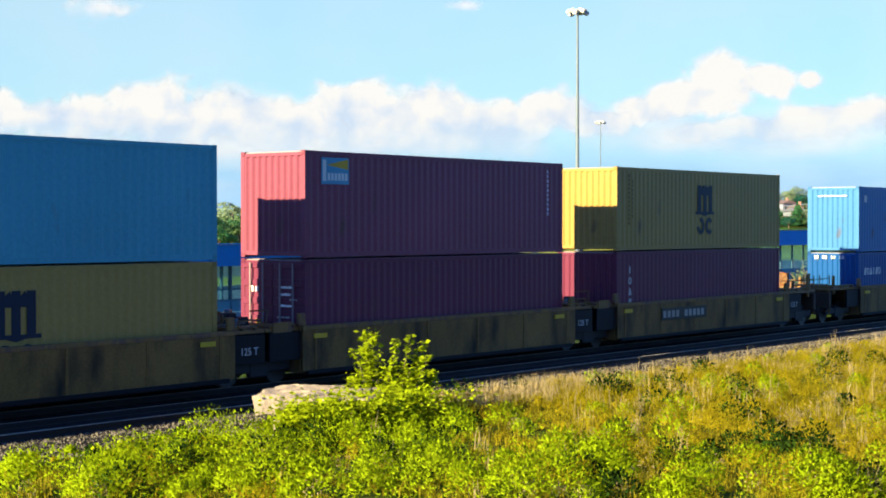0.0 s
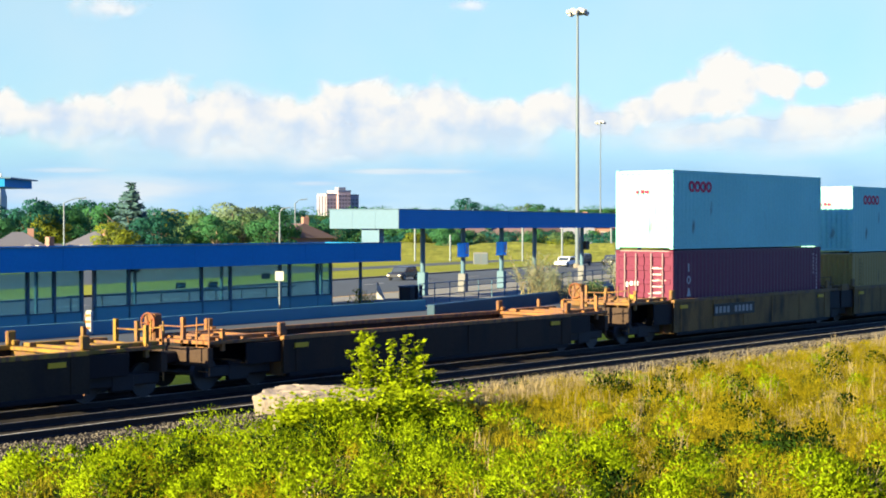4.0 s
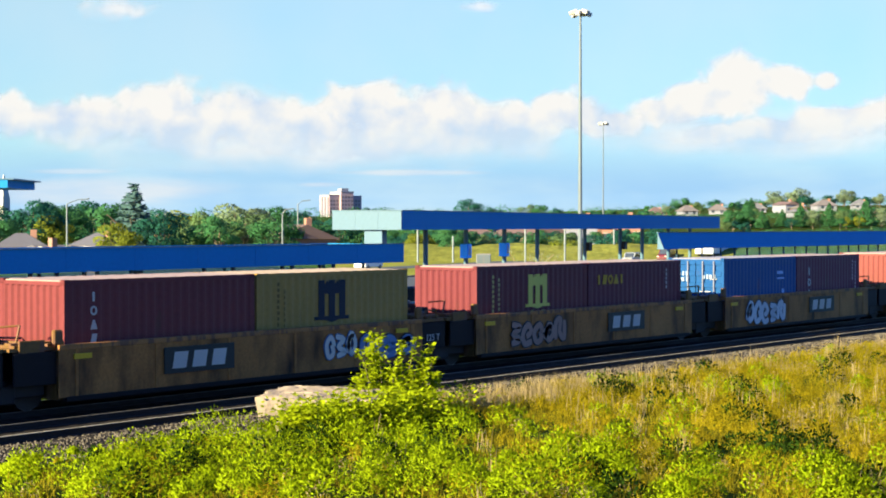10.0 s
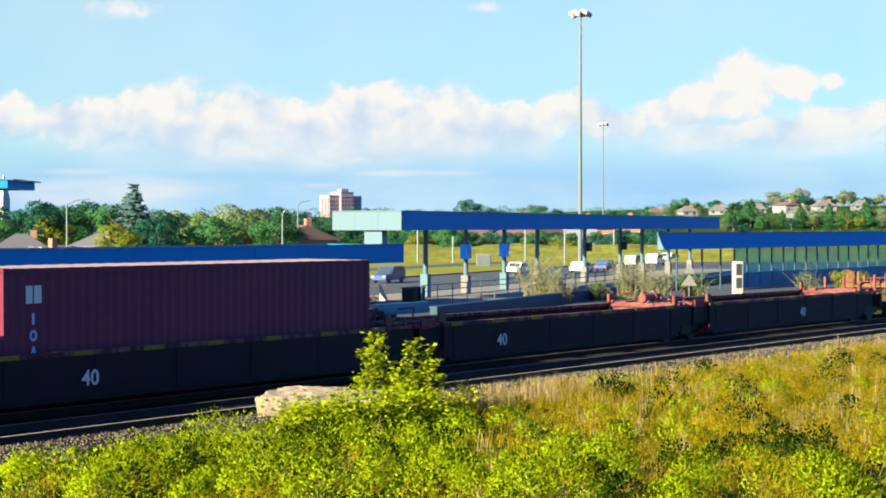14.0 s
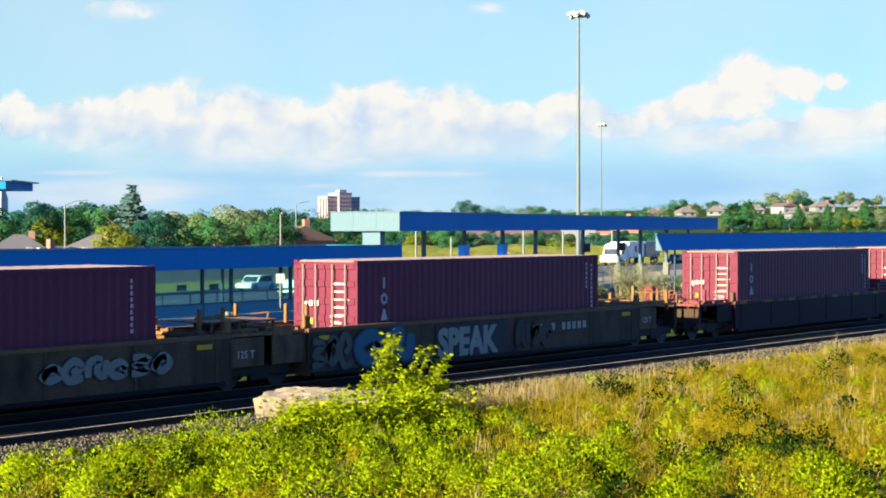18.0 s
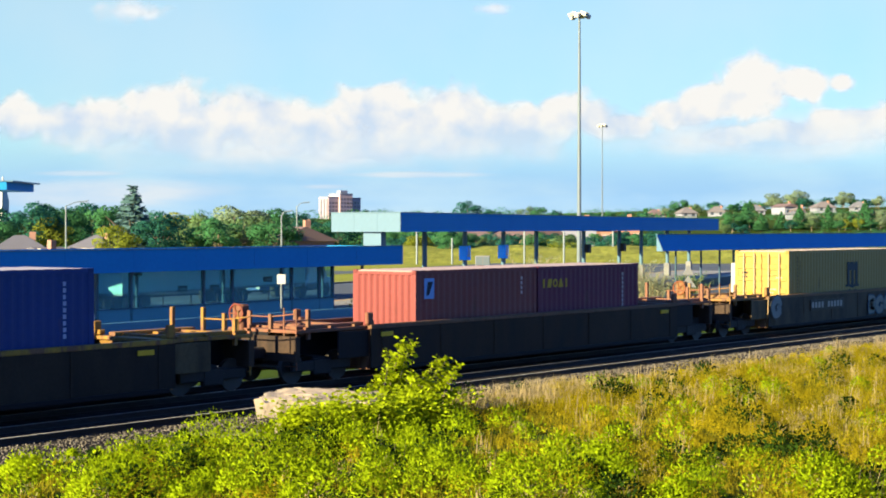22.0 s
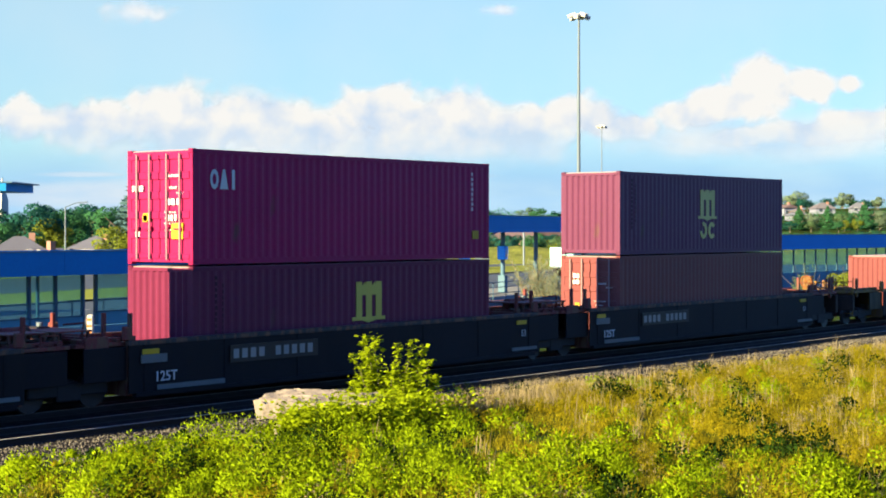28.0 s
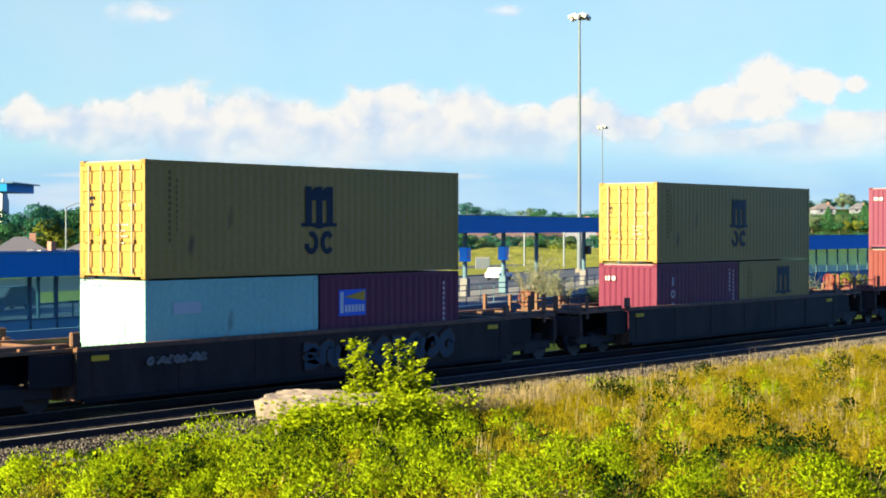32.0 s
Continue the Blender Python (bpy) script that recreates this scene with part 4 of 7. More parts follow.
            for yy, xx in ((-1.2, xe - sx * 0.5), (1.2, xe - sx * 0.45), (0.5, xe), (-0.3, xe)):
                part("stanchion", boxes((xx - 0.05, xx + 0.05, yy - 0.05, yy + 0.05, top - 0.3, top + random.uniform(0.25, 0.62))), M_DECK, g, color=deck)
            part("hand_rail", rods(((xe, -0.3, top + 0.3), (xe, 0.5, top + 0.3), 0.02, 6), ((xe, -1.2, top + 0.4), (xe, -0.3, top + 0.3), 0.02, 6)), M_DECK, g, color=deck)
            part("coupler", bevelled(boxes((min(xe, sx * reach), max(xe, sx * reach) + 0.0, -0.18, 0.18, 0.68, 0.98)), 0.04), M_BLACK, g)
            part("end_sill", bevelled(boxes((xe - 0.1, xe + 0.1, -1.3, 1.3, 0.62, top - 0.2)), 0.015), M_CAR, g, color=(0.035, 0.022, 0.016))
            if sx < 0:
                part("brake_wheel", lambda bm: [rod(bm, (xe - 0.12, 0.9 + 0.26 * math.cos(k * math.tau / 14), top + 0.35 + 0.26 * math.sin(k * math.tau / 14)), (xe - 0.12, 0.9 + 0.26 * math.cos((k + 1) * math.tau / 14), top + 0.35 + 0.26 * math.sin((k + 1) * math.tau / 14)), 0.03, 5) for k in range(14)]
                     + [rod(bm, (xe - 0.12, 0.9, top + 0.35), (xe - 0.12, 0.9 + 0.26 * math.cos(k * math.tau / 5), top + 0.35 + 0.26 * math.sin(k * math.tau / 5)), 0.018, 5) for k in range(5)], M_DECK, g, "spoked hand brake wheel", color=(deck[0] * 0.9, deck[1] * 0.5, deck[2] * 0.5))
                part("brake_housing", bevelled(boxes((xe - 0.1, xe + 0.18, 0.68, 1.1, top - 0.2, top + 0.6)), 0.04), M_DECK, g, color=tuple(q * 0.7 for q in deck))
                part("brake_cylinder", bevelled(rods(((xe - sx * 0.6, -0.9, top - 0.05), (xe - sx * 0.6, 0.1, top - 0.05), 0.19, 12)), 0.02), M_DECK, g, color=tuple(q * 0.85 for q in deck))
    if not left_coupler:
        joint_gear(g, -left, top, deck)
        if posts_n == 7:
            guide_posts(g, -left, top, deck)
    truck(g, -(left if not left_coupler else left - 1.9))
    if right_coupler:
        truck(g, right - 1.9)
    yf = -1.52
    if yellow_tabs:
        for x in np.arange(-half + 0.3, half - 0.5, 2.05):
            part("yellow_tab", boxes((x, x + 0.55, yf + 0.012, yf + 0.03, top - 0.115, top - 0.005)), M_MARK, g, "yellow reflective tab", color=(0.13, 0.092, 0.012))
    else:
        for x in (-half + 0.4, half - 1.2):
            part("yellow_tab", boxes((x, x + 0.5, yf + 0.002, yf + 0.034, top - 0.34, top - 0.22)), M_MARK, g, "yellow reflective tab", color=(0.42, 0.27, 0.02))
    if capacity:
        part("lettering", lettering(capacity, 0.27), None, g, "white stencilled lettering", color=(0.30, 0.30, 0.30), at=(half + 0.25 if capacity != "53" else half - 1.0, -1.40 if capacity != "53" else yf, 0.85))
    if number is not False:
        p = part("number_panel", boxes((number - 0.1, number + 3.1, yf + 0.001, yf + 0.03, top - 0.72, top - 0.28)), M_MARK, g, "dark panel with pale stencilled bars", color=(0.03, 0.025, 0.02))
        for i in range(10):
            if i != 4:
                part("number_bar", boxes((number + 0.3 * i, number + 0.3 * i + 0.19, yf - 0.004, yf + 0.03, top - 0.62, top - 0.38)), M_MARK, p, color=(0.22, 0.21, 0.19))
    if sign is not None:
        p = part("owner_panel", boxes((sign, sign + 2.3, yf - 0.004, yf + 0.03, 0.62, 1.26)), M_MARK, g, "black panel with three white blocks", color=(0.02, 0.025, 0.025))
        for i in range(3):
            part("panel_block", lambda bm: prism(bm, [(sign + 0.24 + 0.64 * i + a, z) for a, z in ((0.0, 0.74), (0.44, 0.74), (0.52, 1.14), (0.08, 1.14))], "y", yf - 0.008, yf), M_MARK, p, color=(0.30, 0.31, 0.30))
    for q in graffiti:
        q(g, yf, top)
    return g


def sill_sun_bars(g, yf, top):
    """Pale bars along the bottom sill, painted for sun that shines through."""
    for i in range(6):
        part("sill_step", boxes((-3.4 + 1.5 * i, -2.5 + 1.5 * i, yf - 0.004, yf + 0.05, 0.24, 0.31)), M_MARK, g, "pale bar painted for sun shining under the sill", color=(0.26, 0.24, 0.19))


def tag_word(word, x, z, size, color, back=None, bold=0.03, stretch=1.0):
    def go(g, yf, top):
        if back:
            part("graffiti_patch", bevelled(boxes((x - 0.1, x + size * 0.66 * stretch * len(word) + 0.1, yf - 0.003, yf + 0.03, z - 0.06, z + size * 0.8)), 0.01), M_MARK, g, "sprayed background patch", color=back)
        o = part("graffiti", lettering(word, size, bold, stretch), None, g, "sprayed bubble lettering", color=color, at=(x, yf - 0.008, z))
    return go


def spray_line(bm, pts, w, y0, y1):
    """A thick painted line along the points, rounded at its turns by finer steps."""
    fine = []
    for i in range(len(pts) - 1):
        p0, p1, p2, p3 = (Vector(pts[max(0, min(len(pts) - 1, j))]) for j in (i - 1, i, i + 1, i + 2))
        for k in range(4):
            t = k / 4
            fine.append(0.5 * (2 * p1 + (p2 - p0) * t + (2 * p0 - 5 * p1 + 4 * p2 - p3) * t * t + (3 * p1 - p0 - 3 * p2 + p3) * t ** 3))
    fine.append(Vector(pts[-1]))
    left, right = [], []
    for i, p in enumerate(fine):
        d = (fine[min(i + 1, len(fine) - 1)] - fine[max(i - 1, 0)]).normalized()
        e = w * (0.36 if i in (0, len(fine) - 1) else 0.5)
        left.append((p.x - d.y * e, p.y + d.x * e))
        right.append((p.x + d.y * e, p.y - d.x * e))
    band(bm, left, right, y0, y1)


TAG_LINES = (((.05, .15), (.5, .95), (.95, .5), (.5, .1), (.2, .6), (.75, .85)), ((.1, .9), (.9, .75), (.25, .45), (.9, .2), (.1, .05)), ((.9, .5), (.6, .95), (.1, .6), (.3, .05), (.8, .2), (.6, .6)),
             ((.1, .05), (.15, .8), (.6, .95), (.5, .4), (.9, .1), (.95, .9)), ((.95, .1), (.3, 0), (.05, .5), (.5, .95), (.85, .6), (.4, .35)))


def tag_blobs(x, z, w, h, color, n=6, seed=1, color2=None):
    """Unreadable sprayed tag: fat looping lines over a darker rim."""
    def go(g, yf, top):
        rng = random.Random(seed)
        step = w / n
        fat = min(step, h) * 0.28
        for i in range(n):
            line = TAG_LINES[(seed + i * (1 + seed % 4)) % 5]
            tilt, hz = rng.uniform(-0.10, 0.14), h * rng.uniform(0.84, 1.05)
            pts = [(x + step * (i + 0.02 + 0.94 * a) + tilt * b * h * 0.6 + rng.uniform(-.02, .02), z + fat / 2 + (hz - fat) * b) for a, b in line]
            part("graffiti_rim", lambda bm: spray_line(bm, pts, fat * 1.6, yf - 0.003 - 0.0007 * i, yf + 0.02), M_MARK, g, "dark sprayed rim", color=color2 or (0.03, 0.03, 0.035))
            part("graffiti", lambda bm: spray_line(bm, pts, fat * 1.15, yf - 0.010 - 0.0007 * i, yf), M_MARK, g, "sprayed unreadable tag", color=color)
    return go


# ---------- train: its order from the head ----------
HC = 0.36


def stack(nl, lower, upper):
    z = HC
    for spec in (lower, upper):
        if spec:
            first = spec[0] if isinstance(spec, list) else spec
            for k, q in enumerate(spec if isinstance(spec, list) else [spec]):
                container(q["kind"], q["color"], nl + 6.134 * k, z, q.get("end", "plain"), q["label"], q.get("marks"))
            z += SIZES[first["kind"]][1] + 0.028      # twistlocks between the boxes


def spec(kind, color, label, end="plain", marks=()):
    return dict(kind=kind, color=color, label=label, end=end, marks=list(marks))


def msc(kind="40h", end="plain", full=True, color=MUSTARD, ink=K_NAVY, x=6.1, label="yellow ribbed steel shipping container with a navy emblem"):
    H = SIZES[kind][1]
    return spec(kind, color, label, end, [arch_logo(ink, x, 1.38, 1.15, full), code_column(tuple(q * 0.5 for q in color), 0.75, H - 0.35, 12), code_column(tuple(q * 0.55 for q in color), 1.0, H - 0.55, 9, 0.05),
                                          *([end_bars(ink, (0.32, 1.95, 0.26, 0.12), (0.32, 1.78, 0.26, 0.12)), end_bars((0.3, 0.25, 0.1), (1.5, 2.1, 0.5, 0.05), (1.5, 1.9, 0.4, 0.05), (1.55, 1.7, 0.3, 0.05))] if end == "door" else [])])


def tex(kind="40h", end="door", color=MAROON):
    H = SIZES[kind][1]
    return spec(kind, color, "maroon ribbed container with white block marks" + (" and cargo doors" if end == "door" else ""), end,
                [tall_blocks((0.30, 0.29, 0.30), 1.0, H - 0.35, 3, 0.36, 0.28), code_column((0.4, 0.3, 0.3), SIZES[kind][0] - 0.45, H - 0.4, 10), code_column((0.4, 0.3, 0.3), SIZES[kind][0] - 0.75, H - 0.35, 6),
                 end_bars(K_WHITE, (0.35, H - 1.35, 0.22, 0.3), (0.6, H - 1.3, 0.18, 0.24), (0.8, H - 1.3, 0.2, 0.24)) if end == "door" else end_bars(K_WHITE, (0.25, H - 0.6, 0.25, 0.22), (0.53, H - 0.6, 0.2, 0.2)),
                 *([end_bars((0.65, 0.55, 0.52), *[(1.5, 0.45 + 0.22 * i, 0.36 + 0.1 * (i % 3), 0.09) for i in range(9)])] if end == "door" else []),
                 end_bars(K_YELLOW, (0.25, 0.45, 0.42, 0.3) if end == "door" else (1.5, 0.4, 0.42, 0.26))])


def build_train():
    stack(66.32, spec("40s", ROYAL, "royal blue ribbed container with white marks", marks=[word_blocks(K_WHITE, 0.6, 1.6, 6, 0.32), end_bars(K_WHITE, (0.3, 2.3, 0.25, 0.2), (0.7, 2.3, 0.25, 0.2), (1.1, 2.3, 0.25, 0.2), (1.5, 2.3, 0.25, 0.2))]),
          spec("40h", SKYB, "light blue ribbed steel shipping container", marks=[stripes(K_WHITE, (0.6, 2.2, 0.25, 0.3)), end_bars(K_WHITE, (0.5, 2.45, 1.4, 0.1))]))
    triton = [tall_blocks((0.32, 0.30, 0.29), 0.75, 2.4, 6, 0.26, 0.2)]
    stack(46.53, spec("40h", MAROON, "dark red ribbed container with a column of pale marks", marks=[tall_blocks((0.32, 0.31, 0.31), 0.75, 2.5, 5, 0.30, 0.2)]), msc())
    stack(31.04, spec("40h", MAROON, "dark red container with cargo doors at its end", "door", [end_bars((0.7, 0.66, 0.64), (0.35, 2.0, 0.35, 0.3), (1.5, 2.1, 0.5, 0.1), (1.5, 1.9, 0.4, 0.1), (1.5, 1.6, 0.45, 0.1))]),
          spec("40h", PLUM, "plum red ribbed container with a small blue plate", marks=[beacon_plate(0.65, 2.0, (0.06, 0.20, 0.30)), code_column((0.45, 0.35, 0.4), 11.3, 2.55, 10)]))
    stack(15.66, msc(end="door", full=True), spec("40h", TEAL, "turquoise ribbed container with a white vertical name strip", marks=[stripes(K_WHITE, (0.75, 0.55, 0.52, 2.1), name="name_strip"), dong_fang]))
    oo = lambda: spec("40h", WHITE_, "off-white ribbed container with red ring marks", marks=[ring_blocks(K_RED, 1.15, 2.1, 4, 0.42), end_bars(K_RED, (0.8, 2.05, 0.18, 0.16), (1.02, 2.05, 0.18, 0.16), (1.24, 2.05, 0.18, 0.16))])
    stack(0.26, msc("40s"), oo())
    stack(-15.1, tex(), oo())
    H5 = 15.45 / 2
    lab = "yellow well wagon, grimy side wall, carrying stacked containers"
    wagon(66.32 + 6.1, 6.45, 1.5, D_YELLOW, 9.9, 9.9, "dark well wagon under two blue containers", left_coupler=True, right_coupler=True)
    for k, nl in enumerate((46.53, 31.04, 15.66, 0.26, -15.1)):
        wagon(nl + 6.1, 6.45, 1.5, D_YELLOW, 9.9 if k == 4 else H5, 9.9 if k == 0 else H5, lab, left_coupler=k == 4, right_coupler=k == 0, capacity="125 T" if k < 4 else "", number=(False, -3.5)[k in (0, 4)])
    for k, nl in enumerate((-34.85, -54.6)):
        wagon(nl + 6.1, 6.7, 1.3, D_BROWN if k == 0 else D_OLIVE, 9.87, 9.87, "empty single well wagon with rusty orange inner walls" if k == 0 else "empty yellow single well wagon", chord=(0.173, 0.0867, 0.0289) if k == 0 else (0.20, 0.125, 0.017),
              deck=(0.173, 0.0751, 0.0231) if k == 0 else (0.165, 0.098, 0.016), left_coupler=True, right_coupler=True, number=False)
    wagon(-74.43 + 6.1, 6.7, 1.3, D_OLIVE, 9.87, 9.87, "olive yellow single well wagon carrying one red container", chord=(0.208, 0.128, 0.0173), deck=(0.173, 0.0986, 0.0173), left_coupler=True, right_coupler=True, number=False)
    stack(-74.43, spec("40h", RED, "bright red ribbed container with white block marks", marks=[word_blocks(K_WHITE, 0.32, 1.9, 3, 0.5, 0.26), code_column((0.6, 0.4, 0.3), 11.3, 2.5, 9), end_bars(K_YELLOW, (1.15, 2.0, 0.10, 0.2), (0.3, 2.64, 0.2, 0.05), (1.9, 2.64, 0.2, 0.05))]), None)
    # five-unit yellow wagon with sprayed walls
    gr = {0: dict(graffiti=(tag_blobs(-5.6, 0.62, 2.0, 0.66, (0.04, 0.11, 0.30), 4, 3), tag_blobs(-2.8, 0.62, 0.95, 0.68, (0.05, 0.10, 0.22), 3, 4)), number=0.2),
          1: dict(graffiti=(tag_blobs(-4.9, 0.36, 3.2, 1.0, (0.34, 0.38, 0.42), 5, 5, (0.05, 0.06, 0.08)),), sign=0.6, number=False),
          2: dict(graffiti=(tag_blobs(-4.8, 0.42, 3.0, 0.85, (0.20, 0.13, 0.11), 5, 6),), sign=0.8, number=False),
          3: dict(graffiti=(tag_blobs(2.3, 0.58, 1.25, 0.8, (0.35, 0.36, 0.33), 3, 7, (0.05, 0.1, 0.2)), tag_blobs(3.7, 0.5, 2.4, 0.7, (0.06, 0.13, 0.26), 3, 8)), sign=-3.36, number=False),
          4: dict(graffiti=(tag_word("Shout", 0.3, 0.50, 1.15, (0.34, 0.28, 0.16), None, 0.055, 1.85), sill_sun_bars), number=-3.5)}
    for k, nl in enumerate((-94.19, -109.63, -125.04, -140.5, -156.0)):
        wagon(nl + 6.1, 6.45, 1.5, (0.225, 0.100, 0.030) if k < 4 else (0.165, 0.074, 0.022), 9.9 if k == 4 else H5, 9.9 if k == 0 else H5, ("yellow well wagon with sprayed side walls" if k < 4 else "empty yellow well wagon with pale bubble graffiti"), deck=(0.116, 0.0607, 0.0173),
              left_coupler=k == 4, right_coupler=k == 0, capacity="125 T" if k in (0, 3) else "", **gr[k])
    stack(-94.19, [spec("20s", BRICKRED, "brick red short container with a column of pale marks", marks=triton), spec("20s", ROYAL, "blue short container with pale marks", marks=[word_blocks((0.5, 0.6, 0.75), 0.5, 1.5, 5, 0.2)])], None)
    stack(-109.63, [spec("20s", ROYAL, "blue short container with pale sticker-covered doors", "door", [end_bars((0.16, 0.22, 0.34), (0.3, 1.7, 0.6, 0.5), (1.5, 1.8, 0.6, 0.3), (1.4, 0.8, 0.7, 0.5), (0.3, 0.9, 0.5, 0.2)), stripes((0.2, 0.35, 0.6), (4.4, 1.9, 0.5, 0.12), (4.4, 1.7, 0.6, 0.06), (4.8, 1.1, 0.2, 0.2))]), tex("20s", "plain")], None)
    stack(-125.04, [spec("20s", (0.090, 0.021, 0.028), "brown red short container with a yellow emblem", marks=[arch_logo((0.42, 0.38, 0.08), 3.2, 1.35, 1.1), code_column((0.35, 0.3, 0.1), 0.8, 2.2, 9), code_column((0.3, 0.25, 0.12), 1.1, 2.1, 7)]), spec("20s", (0.084, 0.018, 0.030), "brown red short container with a yellow brand mark", marks=[word_blocks(K_YELLOW, 0.5, 1.85, 5, 0.32, 0.3), code_column((0.35, 0.3, 0.3), 5.0, 2.2, 5)])], None)
    stack(-140.5, [spec("20s", (0.10, 0.024, 0.028), "brick red short container with a column of pale marks", marks=triton), msc("20s", x=2.85, full=False, label="yellow short container with a navy emblem")], None)
    # five-unit red wagon
    for k, nl in enumerate((-175.9, -191.7, -207.55, -223.4, -239.2)):
        wagon(nl + 6.1, 6.75, 1.36, D_RED if k != 3 else (0.09, 0.06, 0.05), 9.9 if k == 4 else 7.92, 9.9 if k == 0 else 7.92, "dark red well wagon, empty, with red end decks" if k < 2 else "dark red well wagon carrying one container", deck=(0.115, 0.021, 0.036), chord=(0.030, 0.0085, 0.016),
              left_coupler=k == 4, right_coupler=k == 0, yellow_tabs=True, number=False, graffiti=((lambda g, yf, top: part("lettering", lettering("40", 0.5), None, g, "white stencilled number", color=(0.42, 0.42, 0.42), at=(0.6 if k == 0 else -4.2, yf - 0.006, 0.55))),) if k < 3 else ())
    stack(-207.55, spec("40h", MAROON, "brown red ribbed container with white end marks", marks=[stripes(K_WHITE, (0.6, 2.1, 0.18, 0.4), (0.82, 2.1, 0.2, 0.4)), tall_blocks((0.25, 0.3, 0.5), 0.7, 2.0, 4, 0.3, 0.2), end_bars(K_WHITE, *[(0.25 + 0.24 * i, 2.2, 0.18, 0.18) for i in range(6)])]), None)
    stack(-223.4, spec("40h", MAROON, "brown red ribbed container with cargo doors", "door", [end_bars(K_WHITE, (0.5, 1.9, 0.3, 0.3), (1.5, 1.9, 0.4, 0.1), (1.5, 1.6, 0.4, 0.1)), code_column((0.4, 0.3, 0.3), 11.4, 2.3, 8)]), None)
    stack(-239.2, tex(), None)
    # three-unit long yellow wagon
    g53 = {0: (tag_blobs(-8.3, 0.35, 1.7, 1.0, (0.055, 0.065, 0.060), 3, 11), tag_blobs(-6.5, 0.36, 2.4, 1.05, (0.018, 0.085, 0.135), 2, 12, (0.012, 0.045, 0.075)), tag_word("SPEAK", -2.9, 0.42, 1.1, (0.150, 0.185, 0.165), (0.012, 0.02, 0.03), 0.05, 0.92), tag_blobs(1.0, 0.4, 2.0, 0.9, (0.026, 0.030, 0.030), 3, 13)),
           1: (tag_blobs(-5.0, 0.4, 3.2, 0.9, (0.045, 0.070, 0.072), 4, 14), tag_blobs(2.4, 0.62, 3.9, 0.6, (0.125, 0.145, 0.130), 6, 15, (0.035, 0.035, 0.03))),
           2: (tag_blobs(0.9, 0.4, 4.4, 0.95, (0.120, 0.135, 0.120), 5, 16, (0.022, 0.050, 0.085)), tag_blobs(-8.2, 0.6, 0.9, 0.9, (0.14, 0.16, 0.16), 1, 17))}
    for k, nl in enumerate((-261.2, -280.7, -300.33)):
        wagon(nl + 6.1, 8.35, 1.5, (0.052, 0.038, 0.024) if k != 1 else (0.062, 0.043, 0.025), 11.85 if k == 2 else 9.8, 11.85 if k == 0 else 9.8, "long brown-yellow well wagon with sprayed side walls", deck=(0.15, 0.0809, 0.026), chord=(0.0986, 0.0578, 0.0231),
              end_color=(0.08, 0.055, 0.03), left_coupler=k == 2, right_coupler=k == 0, number=(2.0, False, -4.6)[k], graffiti=g53[k], posts_n=7, capacity="125 T" if k < 2 else "")
    stack(-261.2, tex(), None)
    stack(-280.7, spec("40h", MAROON, "maroon container with a beacon plate and cargo doors", "door", [beacon_plate(0.65, 1.75), end_bars(K_WHITE, (0.4, 1.8, 0.3, 0.2), (1.5, 2.0, 0.5, 0.08), (1.5, 1.75, 0.4, 0.08), (1.5, 1.5, 0.45, 0.08), (1.5, 1.2, 0.3, 0.08)), end_bars(K_YELLOW, (0.4, 0.7, 0.25, 0.25)), code_column((0.4, 0.3, 0.3), 11.4, 2.5, 9)]), None)
    stack(-300.33, msc(end="door"), None)
    # single long brown wagon
    wagon(-324.1 + 6.1, 8.35, 1.5, D_BROWN, 11.85, 11.85, "long dark brown single well wagon", deck=(0.116, 0.0462, 0.0289), chord=(0.0809, 0.0433, 0.0231), left_coupler=True, right_coupler=True, number=False, posts_n=7)
    stack(-324.1, [spec("20s", BRICKRED, "brick red short container with a square badge", marks=[square_badge(0.4, 1.75, (0.12, 0.25, 0.5)), code_column((0.4, 0.3, 0.3), 5.2, 2.2, 4)]), spec("20s", MAROON, "brown red short container with a yellow brand mark", marks=[word_blocks(K_YELLOW, 0.2, 1.9, 5, 0.28, 0.27), code_column((0.35, 0.3, 0.3), 5.0, 2.2, 8)])], None)
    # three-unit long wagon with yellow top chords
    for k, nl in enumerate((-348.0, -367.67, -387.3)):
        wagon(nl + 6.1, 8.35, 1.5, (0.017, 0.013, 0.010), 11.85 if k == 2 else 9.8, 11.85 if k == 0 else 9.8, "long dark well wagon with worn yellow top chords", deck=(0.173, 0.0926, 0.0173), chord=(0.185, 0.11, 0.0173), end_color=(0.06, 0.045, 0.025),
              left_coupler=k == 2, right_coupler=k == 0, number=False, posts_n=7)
    stack(-348.0, spec("40h", NAVY, "blue container with yellow blocks and pale cargo doors", "door", [word_blocks((0.4, 0.33, 0.06), 0.3, 1.95, 5, 0.36, 0.3), stripes((0.35, 0.05, 0.12), (1.0, 1.7, 0.5, 0.1)), stripes((0.3, 0.35, 0.5), (1.6, 1.72, 0.6, 0.05)), end_bars(K_WHITE, (1.45, 1.9, 0.5, 0.12), (1.55, 1.0, 0.4, 0.08), (1.55, 0.8, 0.4, 0.08), (1.55, 0.5, 0.4, 0.14)), code_column((0.2, 0.25, 0.4), 11.3, 2.5, 9)]), None)
